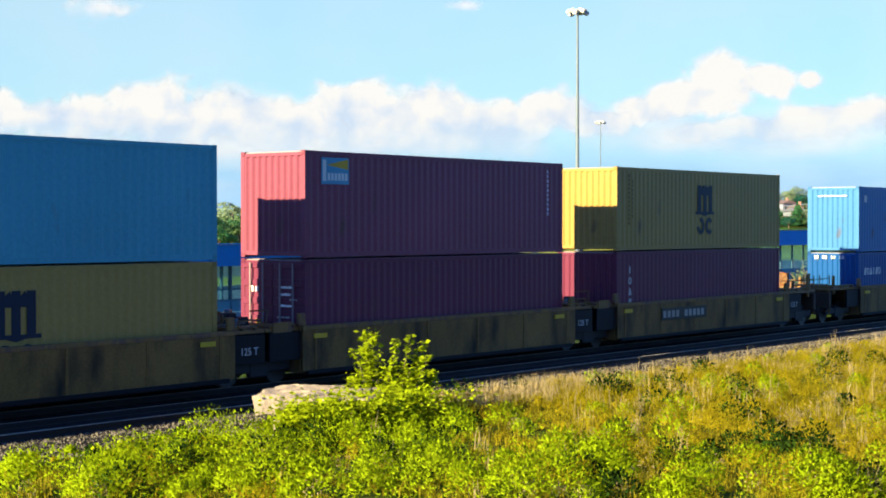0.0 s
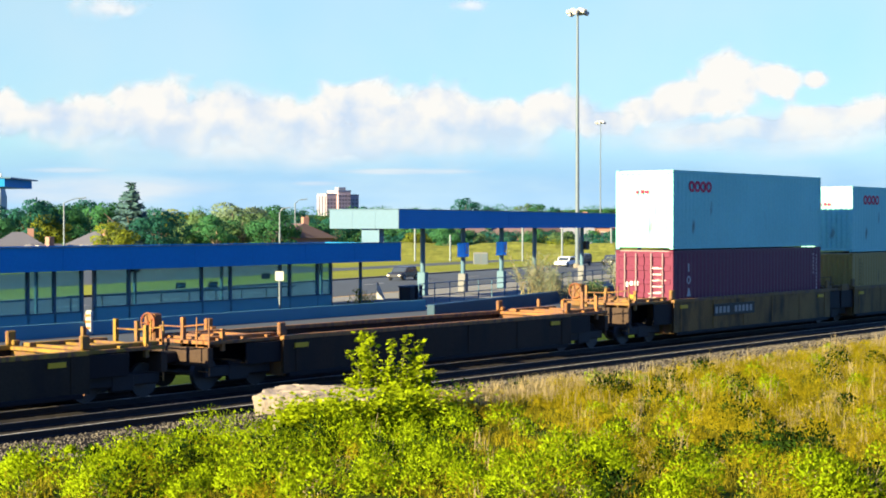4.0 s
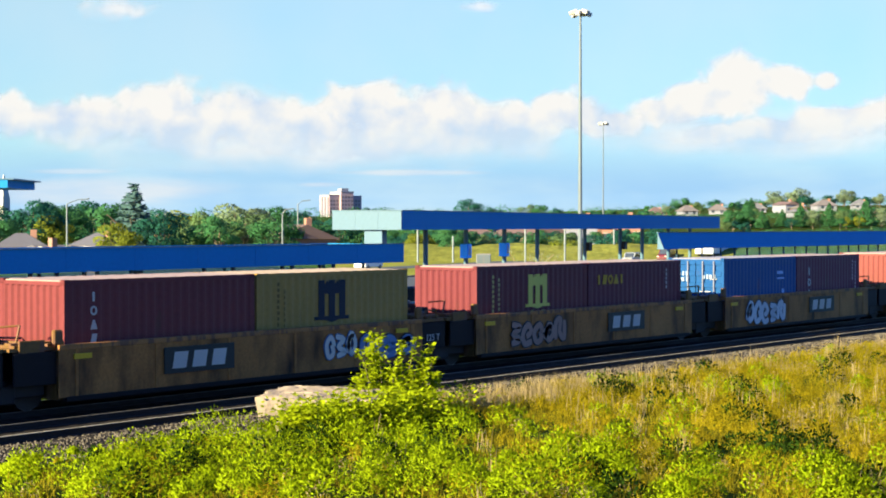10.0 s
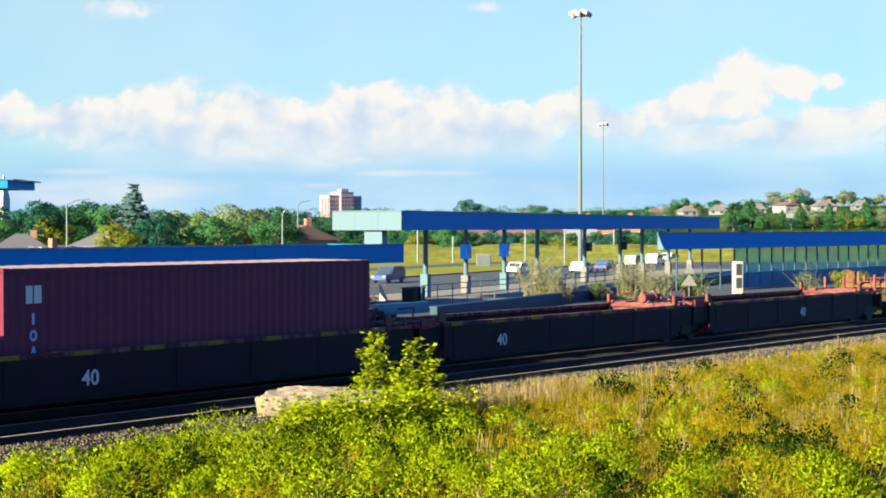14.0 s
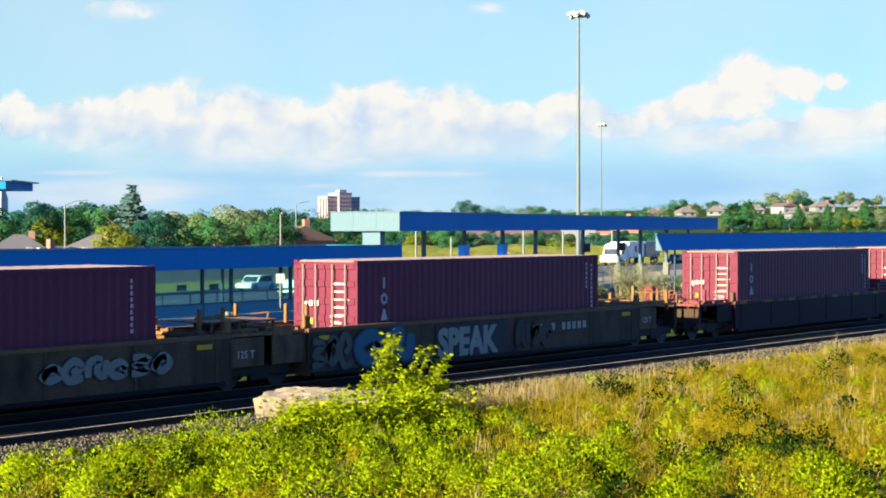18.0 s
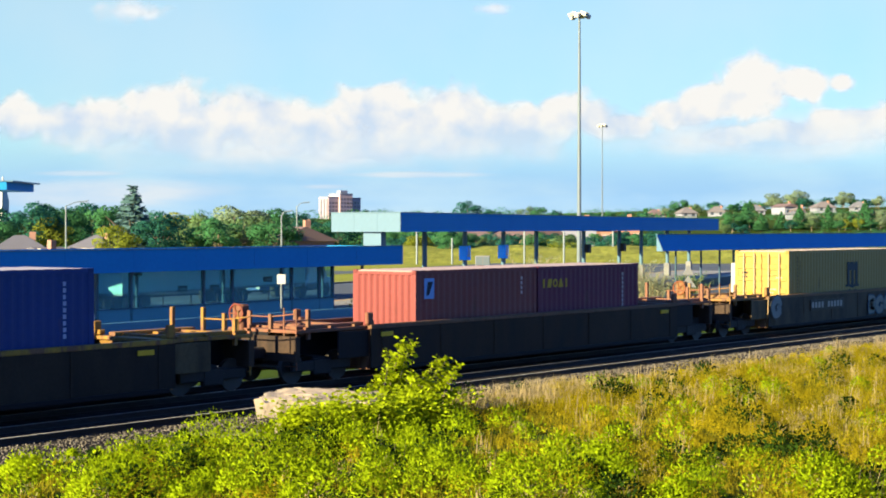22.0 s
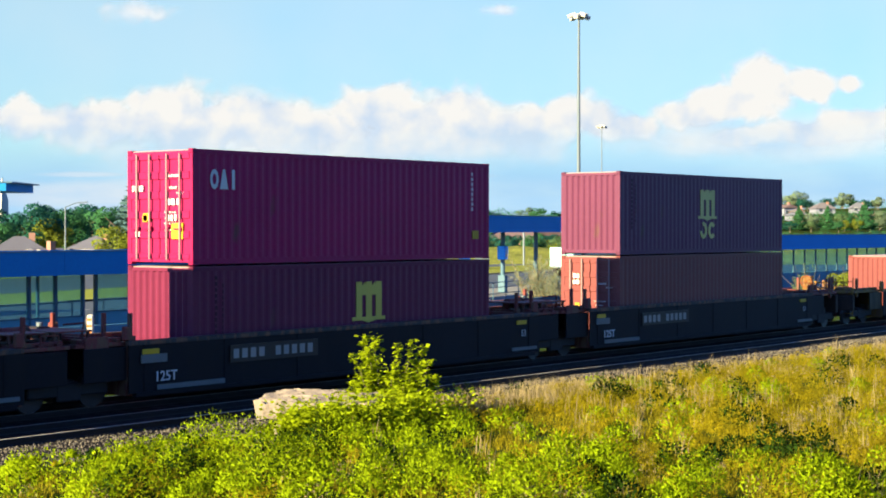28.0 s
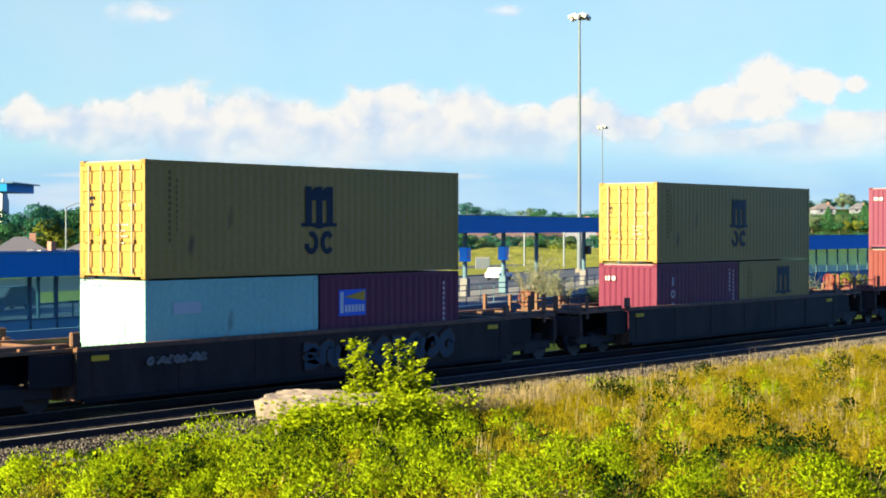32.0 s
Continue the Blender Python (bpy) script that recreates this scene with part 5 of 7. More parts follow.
    stack(-367.67, spec("40h", MAROON, "maroon container with a large yellow shield and cargo doors", "door", [word_blocks((0.42, 0.31, 0.04), 4.3, 1.2, 4, 0.36, 0.44), caru_shield, end_bars(K_YELLOW, (0.35, 1.9, 0.3, 0.3), (1.5, 1.5, 0.25, 0.2), (1.5, 0.7, 0.3, 0.2)), end_bars((0.65, 0.6, 0.58), (1.5, 2.1, 0.5, 0.08), (1.5, 1.85, 0.4, 0.08))]), None)
    stack(-387.3, [spec("20s", BRICKRED, "brick red short container with a beacon plate", marks=[beacon_plate(0.65, 1.35)]), spec("20s", MAROON, "maroon short container with a square badge", marks=[square_badge(0.75, 1.6, (0.3, 0.4, 0.45)), code_column((0.4, 0.3, 0.3), 5.3, 2.2, 9)])], None)
    # three-unit long black wagon with stacks
    for k, nl in enumerate((-411.17, -430.83, -450.5)):
        w = wagon(nl + 6.1, 8.35, 1.55, D_BLACK, 11.8 if k == 2 else 9.82, 11.8 if k == 0 else 9.82, "long black well wagon with white stencils carrying stacked containers", deck=(0.116, 0.026, 0.0231), chord=(0.0289, 0.026, 0.026), left_coupler=k == 2, right_coupler=k == 0, number=-5.0, posts_n=7, capacity="53",
                  graffiti=(lambda g, yf, top: part("lettering", lettering("125T", 0.34), None, g, "white stencilled lettering", color=(0.42, 0.42, 0.42), at=(-7.6, yf - 0.006, 0.55)),
                            lambda g, yf, top: [part("stencil_bar", boxes((a, b, yf - 0.004, yf + 0.03, c, d)), M_MARK, g, color=(0.10, 0.11, 0.11)) for a, b, c, d in ((-7.5, -5.3, 0.34, 0.46), (6.9, 8.2, 0.4, 0.5), (-8.0, -7.2, 1.0, 1.2))]))
    stack(-411.17, spec("40h", BRICKRED, "brick red container with cargo doors", "door", [end_bars(K_WHITE, (0.5, 1.9, 0.3, 0.4), (1.5, 1.9, 0.4, 0.1))]), msc(color=(0.085, 0.023, 0.052), ink=(0.42, 0.36, 0.12), label="maroon container with a dull yellow emblem", x=6.1))
    stack(-430.83, msc(color=(0.092, 0.012, 0.036), ink=(0.40, 0.33, 0.06), label="dark red container with a yellow emblem", x=6.6, full=False),
          spec("40h", (0.215, 0.008, 0.055), "crimson container with white block marks and cargo doors", "door", [word_blocks(K_WHITE, 0.6, 1.9, 3, 0.5, 0.28), end_bars(K_WHITE, (0.15, 1.85, 0.5, 0.22), (0.3, 0.7, 0.22, 0.25), (1.5, 2.2, 0.5, 0.1), (1.6, 1.9, 0.3, 0.1), (1.5, 1.5, 0.5, 0.3), (1.5, 1.1, 0.4, 0.3)), end_bars(K_YELLOW, (1.7, 0.65, 0.42, 0.4), (0.65, 1.1, 0.26, 0.2)), stripes(K_YELLOW, (11.35, 0.6, 0.3, 0.25)), code_column((0.5, 0.35, 0.35), 11.3, 2.5, 8)]))
    stack(-450.5, spec("40h", (0.108, 0.029, 0.029), "plain brick red ribbed container"), tex(end="plain", color=(0.104, 0.028, 0.054)))
    # two single long wagons at the tail
    for k, nl in enumerate((-474.17, -497.78)):
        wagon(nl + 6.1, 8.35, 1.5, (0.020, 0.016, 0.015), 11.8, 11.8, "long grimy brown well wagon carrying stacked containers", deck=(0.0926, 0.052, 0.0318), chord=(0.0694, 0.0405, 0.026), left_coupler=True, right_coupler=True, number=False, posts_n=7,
              graffiti=() if k == 0 else (tag_blobs(-1.0, 0.45, 6.5, 0.8, (0.016, 0.034, 0.050), 9, 21, (0.040, 0.022, 0.012)), tag_blobs(-6.3, 0.95, 1.9, 0.24, (0.10, 0.10, 0.10), 9, 22, (0.03, 0.026, 0.025))))
    mx = [spec("20s", MAROON, "dark red short container with white block marks", marks=tex("20s", "plain")["marks"]), msc("20s", x=3.7, full=False, label="yellow short container with a navy emblem")]
    stack(-474.17, mx, msc(end="door"))
    stack(-497.78, [spec("20s", (0.175, 0.352, 0.305), "dirty white short container streaked with rust", marks=[stripes((0.3, 0.34, 0.36), (0.9, 1.75, 0.9, 0.28)), stripes((0.32, 0.24, 0.17), *[(2.0 + 0.33 * i, 0.3, 0.05, 0.5 + 0.5 * ((i * 7) % 5) / 5) for i in range(11)])]), spec("20s", MAROON, "maroon short container with a blue beacon plate", marks=[beacon_plate(0.75, 1.45, (0.03, 0.10, 0.45)), code_column((0.4, 0.3, 0.3), 5.3, 2.2, 8)])], msc(end="door"))


def dong_fang(c, L, H):
    """Vertical company name in dark letters on the white strip."""
    p = part("strip_marks", boxes(*[(0.86 - L / 2, 1.14 - L / 2, -W / 2 - 0.007, -W / 2 - 0.002, 2.42 - 0.185 * i, 2.53 - 0.185 * i) for i in range(11) if i not in (1, 6)]), M_MARK, c, "dark marks on the strip", color=(0.02, 0.08, 0.12))


def caru_shield(c, L, H):
    x, z, y0 = 6.5 - L / 2, 1.0, -W / 2
    p = part("shield", lambda bm: prism(bm, ((x, z + 0.1), (x + 0.9, z + 0.25), (x + 1.0, z + 0.8), (x + 0.75, z + 1.25), (x + 0.2, z + 1.1), (x, z + 0.9)), "y", y0 - 0.002, y0 + 0.010), M_MARK, c, "yellow shield", color=(0.60, 0.45, 0.05))
    part("shield_white", boxes((x + 0.08, x + 0.28, y0 - 0.006, y0 - 0.002, z + 0.15, z + 0.5)), M_MARK, p, color=K_WHITE)
    part("shield_dark", boxes((x + 0.32, x + 0.42, y0 - 0.006, y0 - 0.002, z + 0.15, z + 1.1), (x, x + 0.95, y0 - 0.006, y0 - 0.002, z + 0.52, z + 0.6)), M_MARK, p, color=(0.08, 0.03, 0.04))


build_train()

# ---------- traffic on the road ----------
TRAFFIC = []                     # (thing, u at its time, time, lane v, speed along u)
VEH = {"white": (0.60, 0.62, 0.64), "silver": (0.2, 0.22, 0.25), "dark": (0.02, 0.022, 0.03), "blue": (0.03, 0.06, 0.16), "maroon": (0.08, 0.012, 0.02), "teal": (0.22, 0.42, 0.45), "royal": (0.02, 0.07, 0.40)}


def compact(c, k):
    """Bring a vehicle to its size on this road."""
    for o in c.children_recursive:
        o.data.transform(Matrix.Diagonal((k, k, k, 1)))


def motor_car(tint, shape, u, t, v, speed):
    """A car that heads along +x; shape is sedan, suv or van."""
    L, H, hood, cab0, cab1 = {"sedan": (4.6, 1.45, 0.85, -1.6, 1.2), "suv": (4.7, 1.75, 1.0, -2.2, 1.1), "van": (5.2, 2.1, 1.15, -2.55, 1.5)}[shape]
    c = thing("motor_car", {"white": "white", "silver": "silver grey", "dark": "dark", "blue": "dark blue", "maroon": "dark red"}[tint] + " " + {"sedan": "saloon car", "suv": "sport utility car", "van": "delivery van"}[shape] + " driving on the road", "car", "cars on the road")
    b = part("body", bevelled(lambda bm: prism(bm, ((-L / 2, 0.35), (L / 2, 0.3), (L / 2, hood - 0.2), (L / 2 - 0.25, hood - 0.05), (cab1, hood), (cab1 - 0.6, H - 0.05), (cab1 - 0.8, H), (cab0 + 0.5, H), (cab0 + 0.15, H - 0.08), (cab0 - 0.25, hood + 0.05), (-L / 2, hood)), "y", -0.88, 0.88), 0.06), M_CARPAINT, c, color=VEH[tint])
    rear = cab0 if shape != "van" else cab1 - 1.75
    for sy in (-1, 1):
        part("side_window", lambda bm: prism(bm, ((rear + 0.1, hood + 0.05), (cab1 - 0.15, hood + 0.05), (cab1 - 0.68, H - 0.14), (rear + (0.45 if shape != "van" else 0.1), H - 0.14)), "y", sy * 0.875 - 0.012, sy * 0.875 + 0.012), M_WINDOW, c)
        for x in (-L / 2 + 0.85, L / 2 - 0.85):
            w = part("wheel", rods(((x, sy * 0.68, 0.32), (x, sy * 0.90, 0.32), 0.32, 14)), M_TYRE, c)
            part("rim", rods(((x, sy * 0.895, 0.32), (x, sy * 0.91, 0.32), 0.19, 10)), M_GREYPOLE, w)
        part("headlight", boxes((L / 2 - 0.03, L / 2 + 0.012, sy * 0.65 - 0.16, sy * 0.65 + 0.16, hood - 0.38, hood - 0.22)), M_WHITE, c)
        part("tail_light", boxes((-L / 2 - 0.012, -L / 2 + 0.03, sy * 0.68 - 0.14, sy * 0.68 + 0.14, hood - 0.3, hood - 0.12)), M_TAIL, c)
    part("windscreen", lambda bm: prism(bm, ((cab1 - 0.03, hood + 0.03), (cab1 + 0.01, hood + 0.06), (cab1 - 0.56, H - 0.09), (cab1 - 0.62, H - 0.12)), "y", -0.74, 0.74), M_WINDOW, c)
    compact(c, 0.74)
    TRAFFIC.append((c, u, t, v, speed))


def lorry(cab_tint, box_tint, u, t, v, speed, n=1, length=14.0, mark=None, rear=None):
    """A tractor with a long box trailer; u is the place of its nose."""
    c = thing("lorry", "articulated lorry with a " + {"white": "white", "teal": "pale green-blue"}[box_tint] + " box trailer and a " + {"royal": "blue", "white": "white", "blue": "dark blue"}[cab_tint] + " cab", "lorry", "lorries on the road")
    part("cab", bevelled(lambda bm: prism(bm, ((-5.2, 0.8), (0, 0.5), (0, 1.3), (-0.9, 1.4), (-1.3, 2.2), (-1.9, 2.7), (-3.6, 2.9), (-3.7, 1.2), (-5.2, 1.2)), "y", -1.2, 1.2), 0.06), M_CARPAINT, c, color=VEH[cab_tint])
    part("cab_window", boxes((-2.3, -1.4, -1.23, 1.23, 1.5, 2.2)), M_WINDOW, c)
    part("windscreen", lambda bm: prism(bm, ((-0.93, 1.42), (-0.86, 1.44), (-1.26, 2.18), (-1.33, 2.18)), "y", -1.05, 1.05), M_WINDOW, c)
    x = -4.2
    for k in range(n):
        L = length / n - (0.6 if n > 1 else 0)
        tr = part("trailer", bevelled(boxes((x - L, x, -1.27, 1.27, 1.0, 3.0)), 0.03), M_CARPAINT, c, color=VEH[rear if rear and k else box_tint])
        part("bottom_rail", boxes((x - L, x, -1.285, 1.285, 0.95, 1.08)), M_GREYPOLE, tr)
        if mark and not k:
            part("trailer_mark", boxes((x - 3.2, x - 2.2, -1.28, 1.28, 1.7, 2.5)), M_MARK, tr, "red mark", color=mark)
        for q in (x - L + 1.2, x - L + 2.4):
            for sy in (-1, 1):
                part("wheel", rods(((q, sy * 0.75, 0.5), (q, sy * 1.22, 0.5), 0.5, 14)), M_TYRE, c)
        x -= L + 0.6
    for q in (-1.0, -4.4):
        for sy in (-1, 1):
            part("wheel", rods(((q, sy * 0.8, 0.5), (q, sy * 1.2, 0.5), 0.5, 14)), M_TYRE, c)
    part("fuel_tank", rods(((-3.9, -0.95, 0.8), (-2.4, -0.95, 0.8), 0.33, 12)), M_RAILTOP, c)
    compact(c, 0.9)
    TRAFFIC.append((c, u, t, v, speed))


M_TAIL = mat("tail_lamp", (0.35, 0.01, 0.012), 0.3, var=0.05, bump=0)
# away from the camera, left to right
lorry("royal", "white", 17.6, 7.2, -6.5, 30)
lorry("white", "teal", -14.2, 22.2, -9, 27, 2, 22)
lorry("royal", "white", 11.4, 23.8, -6.5, 27)
lorry("royal", "teal", -39.3, 25.4, -9, 32)
motor_car("white", "sedan", -1.6, 12.8, -9, 28)
motor_car("white", "suv", 7.9, 12.0, -6.5, 28)
motor_car("blue", "sedan", -14.8, 12.0, -9, 27)
motor_car("white", "sedan", -7.0, 18.5, -9, 28)
motor_car("white", "sedan", 4.7, 31.5, -6.5, 27)
motor_car("blue", "sedan", -14.5, 31.5, -9, 27)
motor_car("silver", "suv", 44.9, 13.6, -6.5, 28)
# towards the camera, right to left
lorry("white", "white", 10.97, 19.8, -2.2, -28, 2, 14, (0.3, 0.01, 0.03), "blue")
motor_car("white", "suv", 8.5, 18.5, -2.2, -26)
motor_car("white", "sedan", 10.9, 5.5, -2.2, -24)
motor_car("dark", "suv", 16.0, 5.5, -2.2, -24)
motor_car("dark", "sedan", 20.5, 5.5, -4.2, -24)
motor_car("dark", "sedan", 18.6, 3.4, -4.2, -24)
motor_car("maroon", "van", 12.8, 12.8, -2.2, -25)
motor_car("blue", "suv", 26.5, 13.0, -4.2, -25)
motor_car("white", "sedan", 53.1, 13.0, -4.2, -25)
motor_car("white", "van", 1.9, 11.6, 13.5, -19)
motor_car("silver", "suv", -1.3, 12.8, -2.2, -25)
motor_car("white", "sedan", 108.4, 13.0, -2.2, -25)
motor_car("blue", "sedan", 6.4, 21.0, -4.2, -25)
motor_car("dark", "suv", 8.7, 30.0, -2.2, -25)
motor_car("blue", "sedan", -0.8, 30.0, -4.2, -25)
motor_car("silver", "sedan", 5.9, 27.6, -4.2, -25)
solid("service_road", boxes((-110, 140, 11.5, 16, -0.4, -0.15)), M_ASPHALT, "narrow asphalt service road across the meadow", "road", kind="structure", at=lane_pose(0, 0))

# ---------- trees, houses and far things ----------
TREES = """dark -59 230 8.5; green -61 250 8.6; yellow -56 230 6.2; green -60 260 8.4; dark -59 270 9.0; green -52 250 8.5; spruce -40.6 210 10.0; yellow -38.5 190 4.9; olive -60 285 7.1; dark -35 200 6.7; green -44 240 6.7; yellow -42 260 7.1; olive -35 230 6.4; olive -32 220 6.7; pale -28 215 8.3; olive -26 210 7.2; green -25 225 7.6; green -28 200 6.0; green -20 190 5.6; dark -20 240 5.6; green -18 230 5.0; dark -17 260 6.0; dark -37 420 6.9; dark -33 700 8.4; olive -47 500 5.7; green -8 230 4.2; dark -5 240 3.9; yellow -3 220 3.6; dark -1 250 3.9; green 1 210 3.7; dark 10 620 10.7; green 1 600 6.5; dark 19 600 7.4; green 23 560 5.6; olive 34 650 7.2; green 38 620 7.0; dark 46 640 5.2; dark 8 260 3.8; green 16 270 3.9; dark 18 260 3.8; green 22 280 3.2; dark 53 560 4.4; green 61 580 4.3; dark 65 560 4.1; dark 71 560 4.0; green 29 300 2.9; dark 36 310 2.7; green 37 290 2.9; dark 43 320 2.7; green 95 640 4.9; olive 98 620 3.7; dark 116 680 3.6; green 113 620 2.8; dark 69 380 3.0; conifer 83 430 7.4; conifer 76 400 7.0; olive 64 360 2.0; pale 133 640 5.6; pale 142 640 6.1; dark 141 620 4.4; conifer 85 400 4.6; conifer 94 420 5.6; olive 88 380 1.6; conifer 90 400 5.4; dark 155 640 3.6; pale 166 660 5.2; yellow 96 380 1.9; conifer 106 400 6.8; dark 165 620 3.1; pale 175 640 3.9; pale 107 390 2.1; green 78 390 1.7; dark 83 380 1.4; green 92 370 1.1; green 102 380 1.0; dark 66 350 2.4; green 171 600 2.3; conifer 98 405 5.8; olive 101 400 4.6; pale 95 410 4.2; yellow 99 380 3.0; pale 110 400 5.0; olive 80 410 5.0; green 72 395 5.2; olive 70 400 4.0; green 1.1 216 4.9; green 3.2 219 4.0; yellow -3.2 217 3.6; olive 6.5 222 3.4; dark 23.5 219 4.4; green 26.5 222 3.9; dark 9.5 220 3.9; olive 17 221 3.8; green 12.5 219 3.5; dark -66 230 7.8; green -59 210 5.7; pale 135.3 650 3.5; pale 143.6 650 4.2; olive 146.8 640 2.2; pale 156.9 650 2.1; pale 165.4 660 3.6; green 170.5 660 3.0; dark 169.5 640 2.0; pale 176.7 650 2.6; olive 124.8 640 2.3; green 128.7 640 1.8; conifer 88.4 395 4.9; conifer 94.7 390 4.1; conifer 98.3 385 3.8; conifer 104.0 390 5.0; green 76.1 395 5.4; conifer 77.9 390 4.6; green 82.9 640 1.4; pale 89.7 640 2.2; green 96.1 640 2.9; olive 102.9 640 2.2; green 109.6 640 0.7; dark 117.4 640 1.6; green 121.9 640 2.0"""


SOFT = {}                        # leaf normals that follow the crown's rounded form


def leaf_cards(rng, centres, radii, n, size, whole=0.7):
    """Small tilted leaf clumps spread in the shells of several lobes."""
    c, r = np.array(centres), np.array(radii)
    pick = rng.choice(len(c), n, p=(r.prod(1) ** (2 / 3)) / (r.prod(1) ** (2 / 3)).sum())
    d = rng.normal(size=(n, 3))
    d /= np.linalg.norm(d, axis=1)[:, None]
    rad = rng.uniform(0.55, 1.05, n) ** 0.6
    p = c[pick] + d * r[pick] * rad[:, None]
    u = rng.normal(size=(n, 3))
    u /= np.linalg.norm(u, axis=1)[:, None]
    w = np.cross(u, d + rng.normal(size=(n, 3)) * 0.5)
    w /= np.linalg.norm(w, axis=1)[:, None] + 1e-9
    s = (size * rng.uniform(0.6, 1.4, n))[:, None]
    g = np.cross(u, w)
    flip = np.sign((g * d).sum(1))[:, None]
    w, g = w * flip, g * flip
    v = np.stack([p - u * s, p - w * s * 0.55, p + u * s, p + w * s * 0.55], 1).reshape(-1, 3)
    f = np.arange(n * 4).reshape(-1, 4)
    q = (p - c.mean(0)) / (np.abs(p - c.mean(0)).max(0) + 1e-6)
    nm = d * 0.6 + q * whole + g * 0.35
    nm /= np.linalg.norm(nm, axis=1)[:, None]
    SOFT[v.shape[0], float(v[0, 0])] = np.repeat(nm, 4, 0)
    return v, f


def mesh_arrays(name, v, f, material):
    me = bpy.data.meshes.new(name)
    me.from_pydata(v.tolist(), [], f.tolist())
    soft = SOFT.get((v.shape[0], float(v[0, 0])))
    if soft is not None:
        me.normals_split_custom_set_from_vertices(soft.tolist())
    me.materials.append(material)
    return me


KINDS = {"dark": 0, "green": 1, "olive": 2, "yellow": 3, "spruce": 4, "pale": 5, "conifer": 1}
CROWNS = {}


def crown_mesh(kind, k):
    """Crown of unit height, several variants a kind."""
    if (kind, k) not in CROWNS:
        rng = np.random.default_rng(100 * KINDS[kind] + k + (50 if kind == "conifer" else 0))
        if kind in ("spruce", "conifer"):
            cs, rs = [], []
            for i in range(11):
                z = 0.1 + 0.085 * i
                w = 0.30 * (1.02 - z) + 0.012
                for j in range(7):
                    a = math.tau * j / 7 + i * 0.7
                    q = rng.uniform(0.5, 1.0)
                    cs.append((w * 0.6 * q * math.cos(a), w * 0.6 * q * math.sin(a), z + rng.uniform(-.02, .02)))
                    rs.append((w * 0.42, w * 0.42, 0.05))
            v, f = leaf_cards(rng, cs, rs, 3000, 0.024)
        else:
            n = 13
            cs, rs = [], []
            for i in range(n):
                z = rng.uniform(0.30, 0.86)
                w = 0.33 * math.sin(math.pi * min(0.95, (z - 0.05)))
                a = rng.uniform(0, math.tau)
                cs.append((w * math.cos(a), w * math.sin(a), z))
                q = rng.uniform(0.11, 0.20)
                rs.append((q, q, q * 0.75))
            cs.append((0, 0, 0.55))
            rs.append((0.25, 0.25, 0.3))
            v, f = leaf_cards(rng, cs, rs, 4200, 0.021)
        CROWNS[kind, k] = mesh_arrays("crown", v, f, M_TREE[KINDS[kind]])
    return CROWNS[kind, k]


def trunk_make(bm):
    rod(bm, (0, 0, 0), (0.01, 0, 0.45), 0.028, 8, 0.018)
    for i in range(6):
        a = math.tau * i / 6
        rod(bm, (0.01, 0, 0.25 + 0.05 * (i % 3)), (0.2 * math.cos(a), 0.2 * math.sin(a), 0.55 + 0.05 * (i % 2)), 0.012, 5, 0.004)
    rod(bm, (0.01, 0, 0.45), (0, 0, 0.8), 0.017, 6, 0.004)


LABELS = {"dark": "dark green leafy tree", "green": "green leafy tree in sunlight", "olive": "olive green leafy tree", "yellow": "yellow-green leafy tree", "spruce": "tall blue-green spruce", "pale": "pale silvery leafy tree", "conifer": "dark pointed conifer"}


def plant_tree(kind, r, d, h, k):
    p = site(r, d)
    z = ground_z(p.x, p.y)
    t = thing("tree", LABELS[kind] + " beyond the road", "tree", "trees beyond the road", at=pose(p.x, p.y, z, 0, 0, (k * 77) % 360))
    wide = (1.9 if kind == "spruce" else 2.0) if kind in ("spruce", "conifer") else 1.15 + 0.25 * ((k * 37) % 10) / 10
    trunk = part("trunk", mesh_of("trunk", trunk_make, M_BARK), None, t)
    crown = part("crown", crown_mesh(kind, k % 3), None, t)
    for o in (trunk, crown):
        o.scale = (h * wide, h * wide, h)


for k, row in enumerate(TREES.split("; ")):
    kind, r, d, h = row.split()
    plant_tree(kind, float(r), float(d), max(3.0, float(h)) * (1.45 if float(d) > 590 and float(r) > 50 else 1.0), k)


def hedge_belt(name, rows, material, label):
    """A belt of low growth, from (r, d) to (r, d), as one mass of leaves."""
    rng = np.random.default_rng(5)
    vs, fs, ns, o = [], [], [], 0
    for r0, d0, r1, d1, h, n in rows:
        k = max(2, int(math.hypot(r1 - r0, d1 - d0) / (h * 0.8)))
        cs, rs = [], []
        for i in range(k):
            t = (i + rng.uniform(-.3, .3)) / k
            p = site(r0 + (r1 - r0) * t, d0 + (d1 - d0) * t + rng.uniform(-3, 3))
            hh = h * rng.uniform(0.55, 1.1)
            cs.append((p.x, p.y, ground_z(p.x, p.y) + hh * 0.45))
            rs.append((hh * 0.8, hh * 0.8, hh * 0.55))
        v, f = leaf_cards(rng, cs, rs, int(n * 2.2), h * 0.05, 0.0)
        ns.append(SOFT[v.shape[0], float(v[0, 0])])
        vs.append(v)
        fs.append(f + o)
        o += len(v)
    v = np.concatenate(vs)
    SOFT[v.shape[0], float(v[0, 0])] = np.concatenate(ns)
    ob = new(name, mesh_arrays(name, v, np.concatenate(fs), material))
    tagged(ob, label, "bushes", kind="stuff")


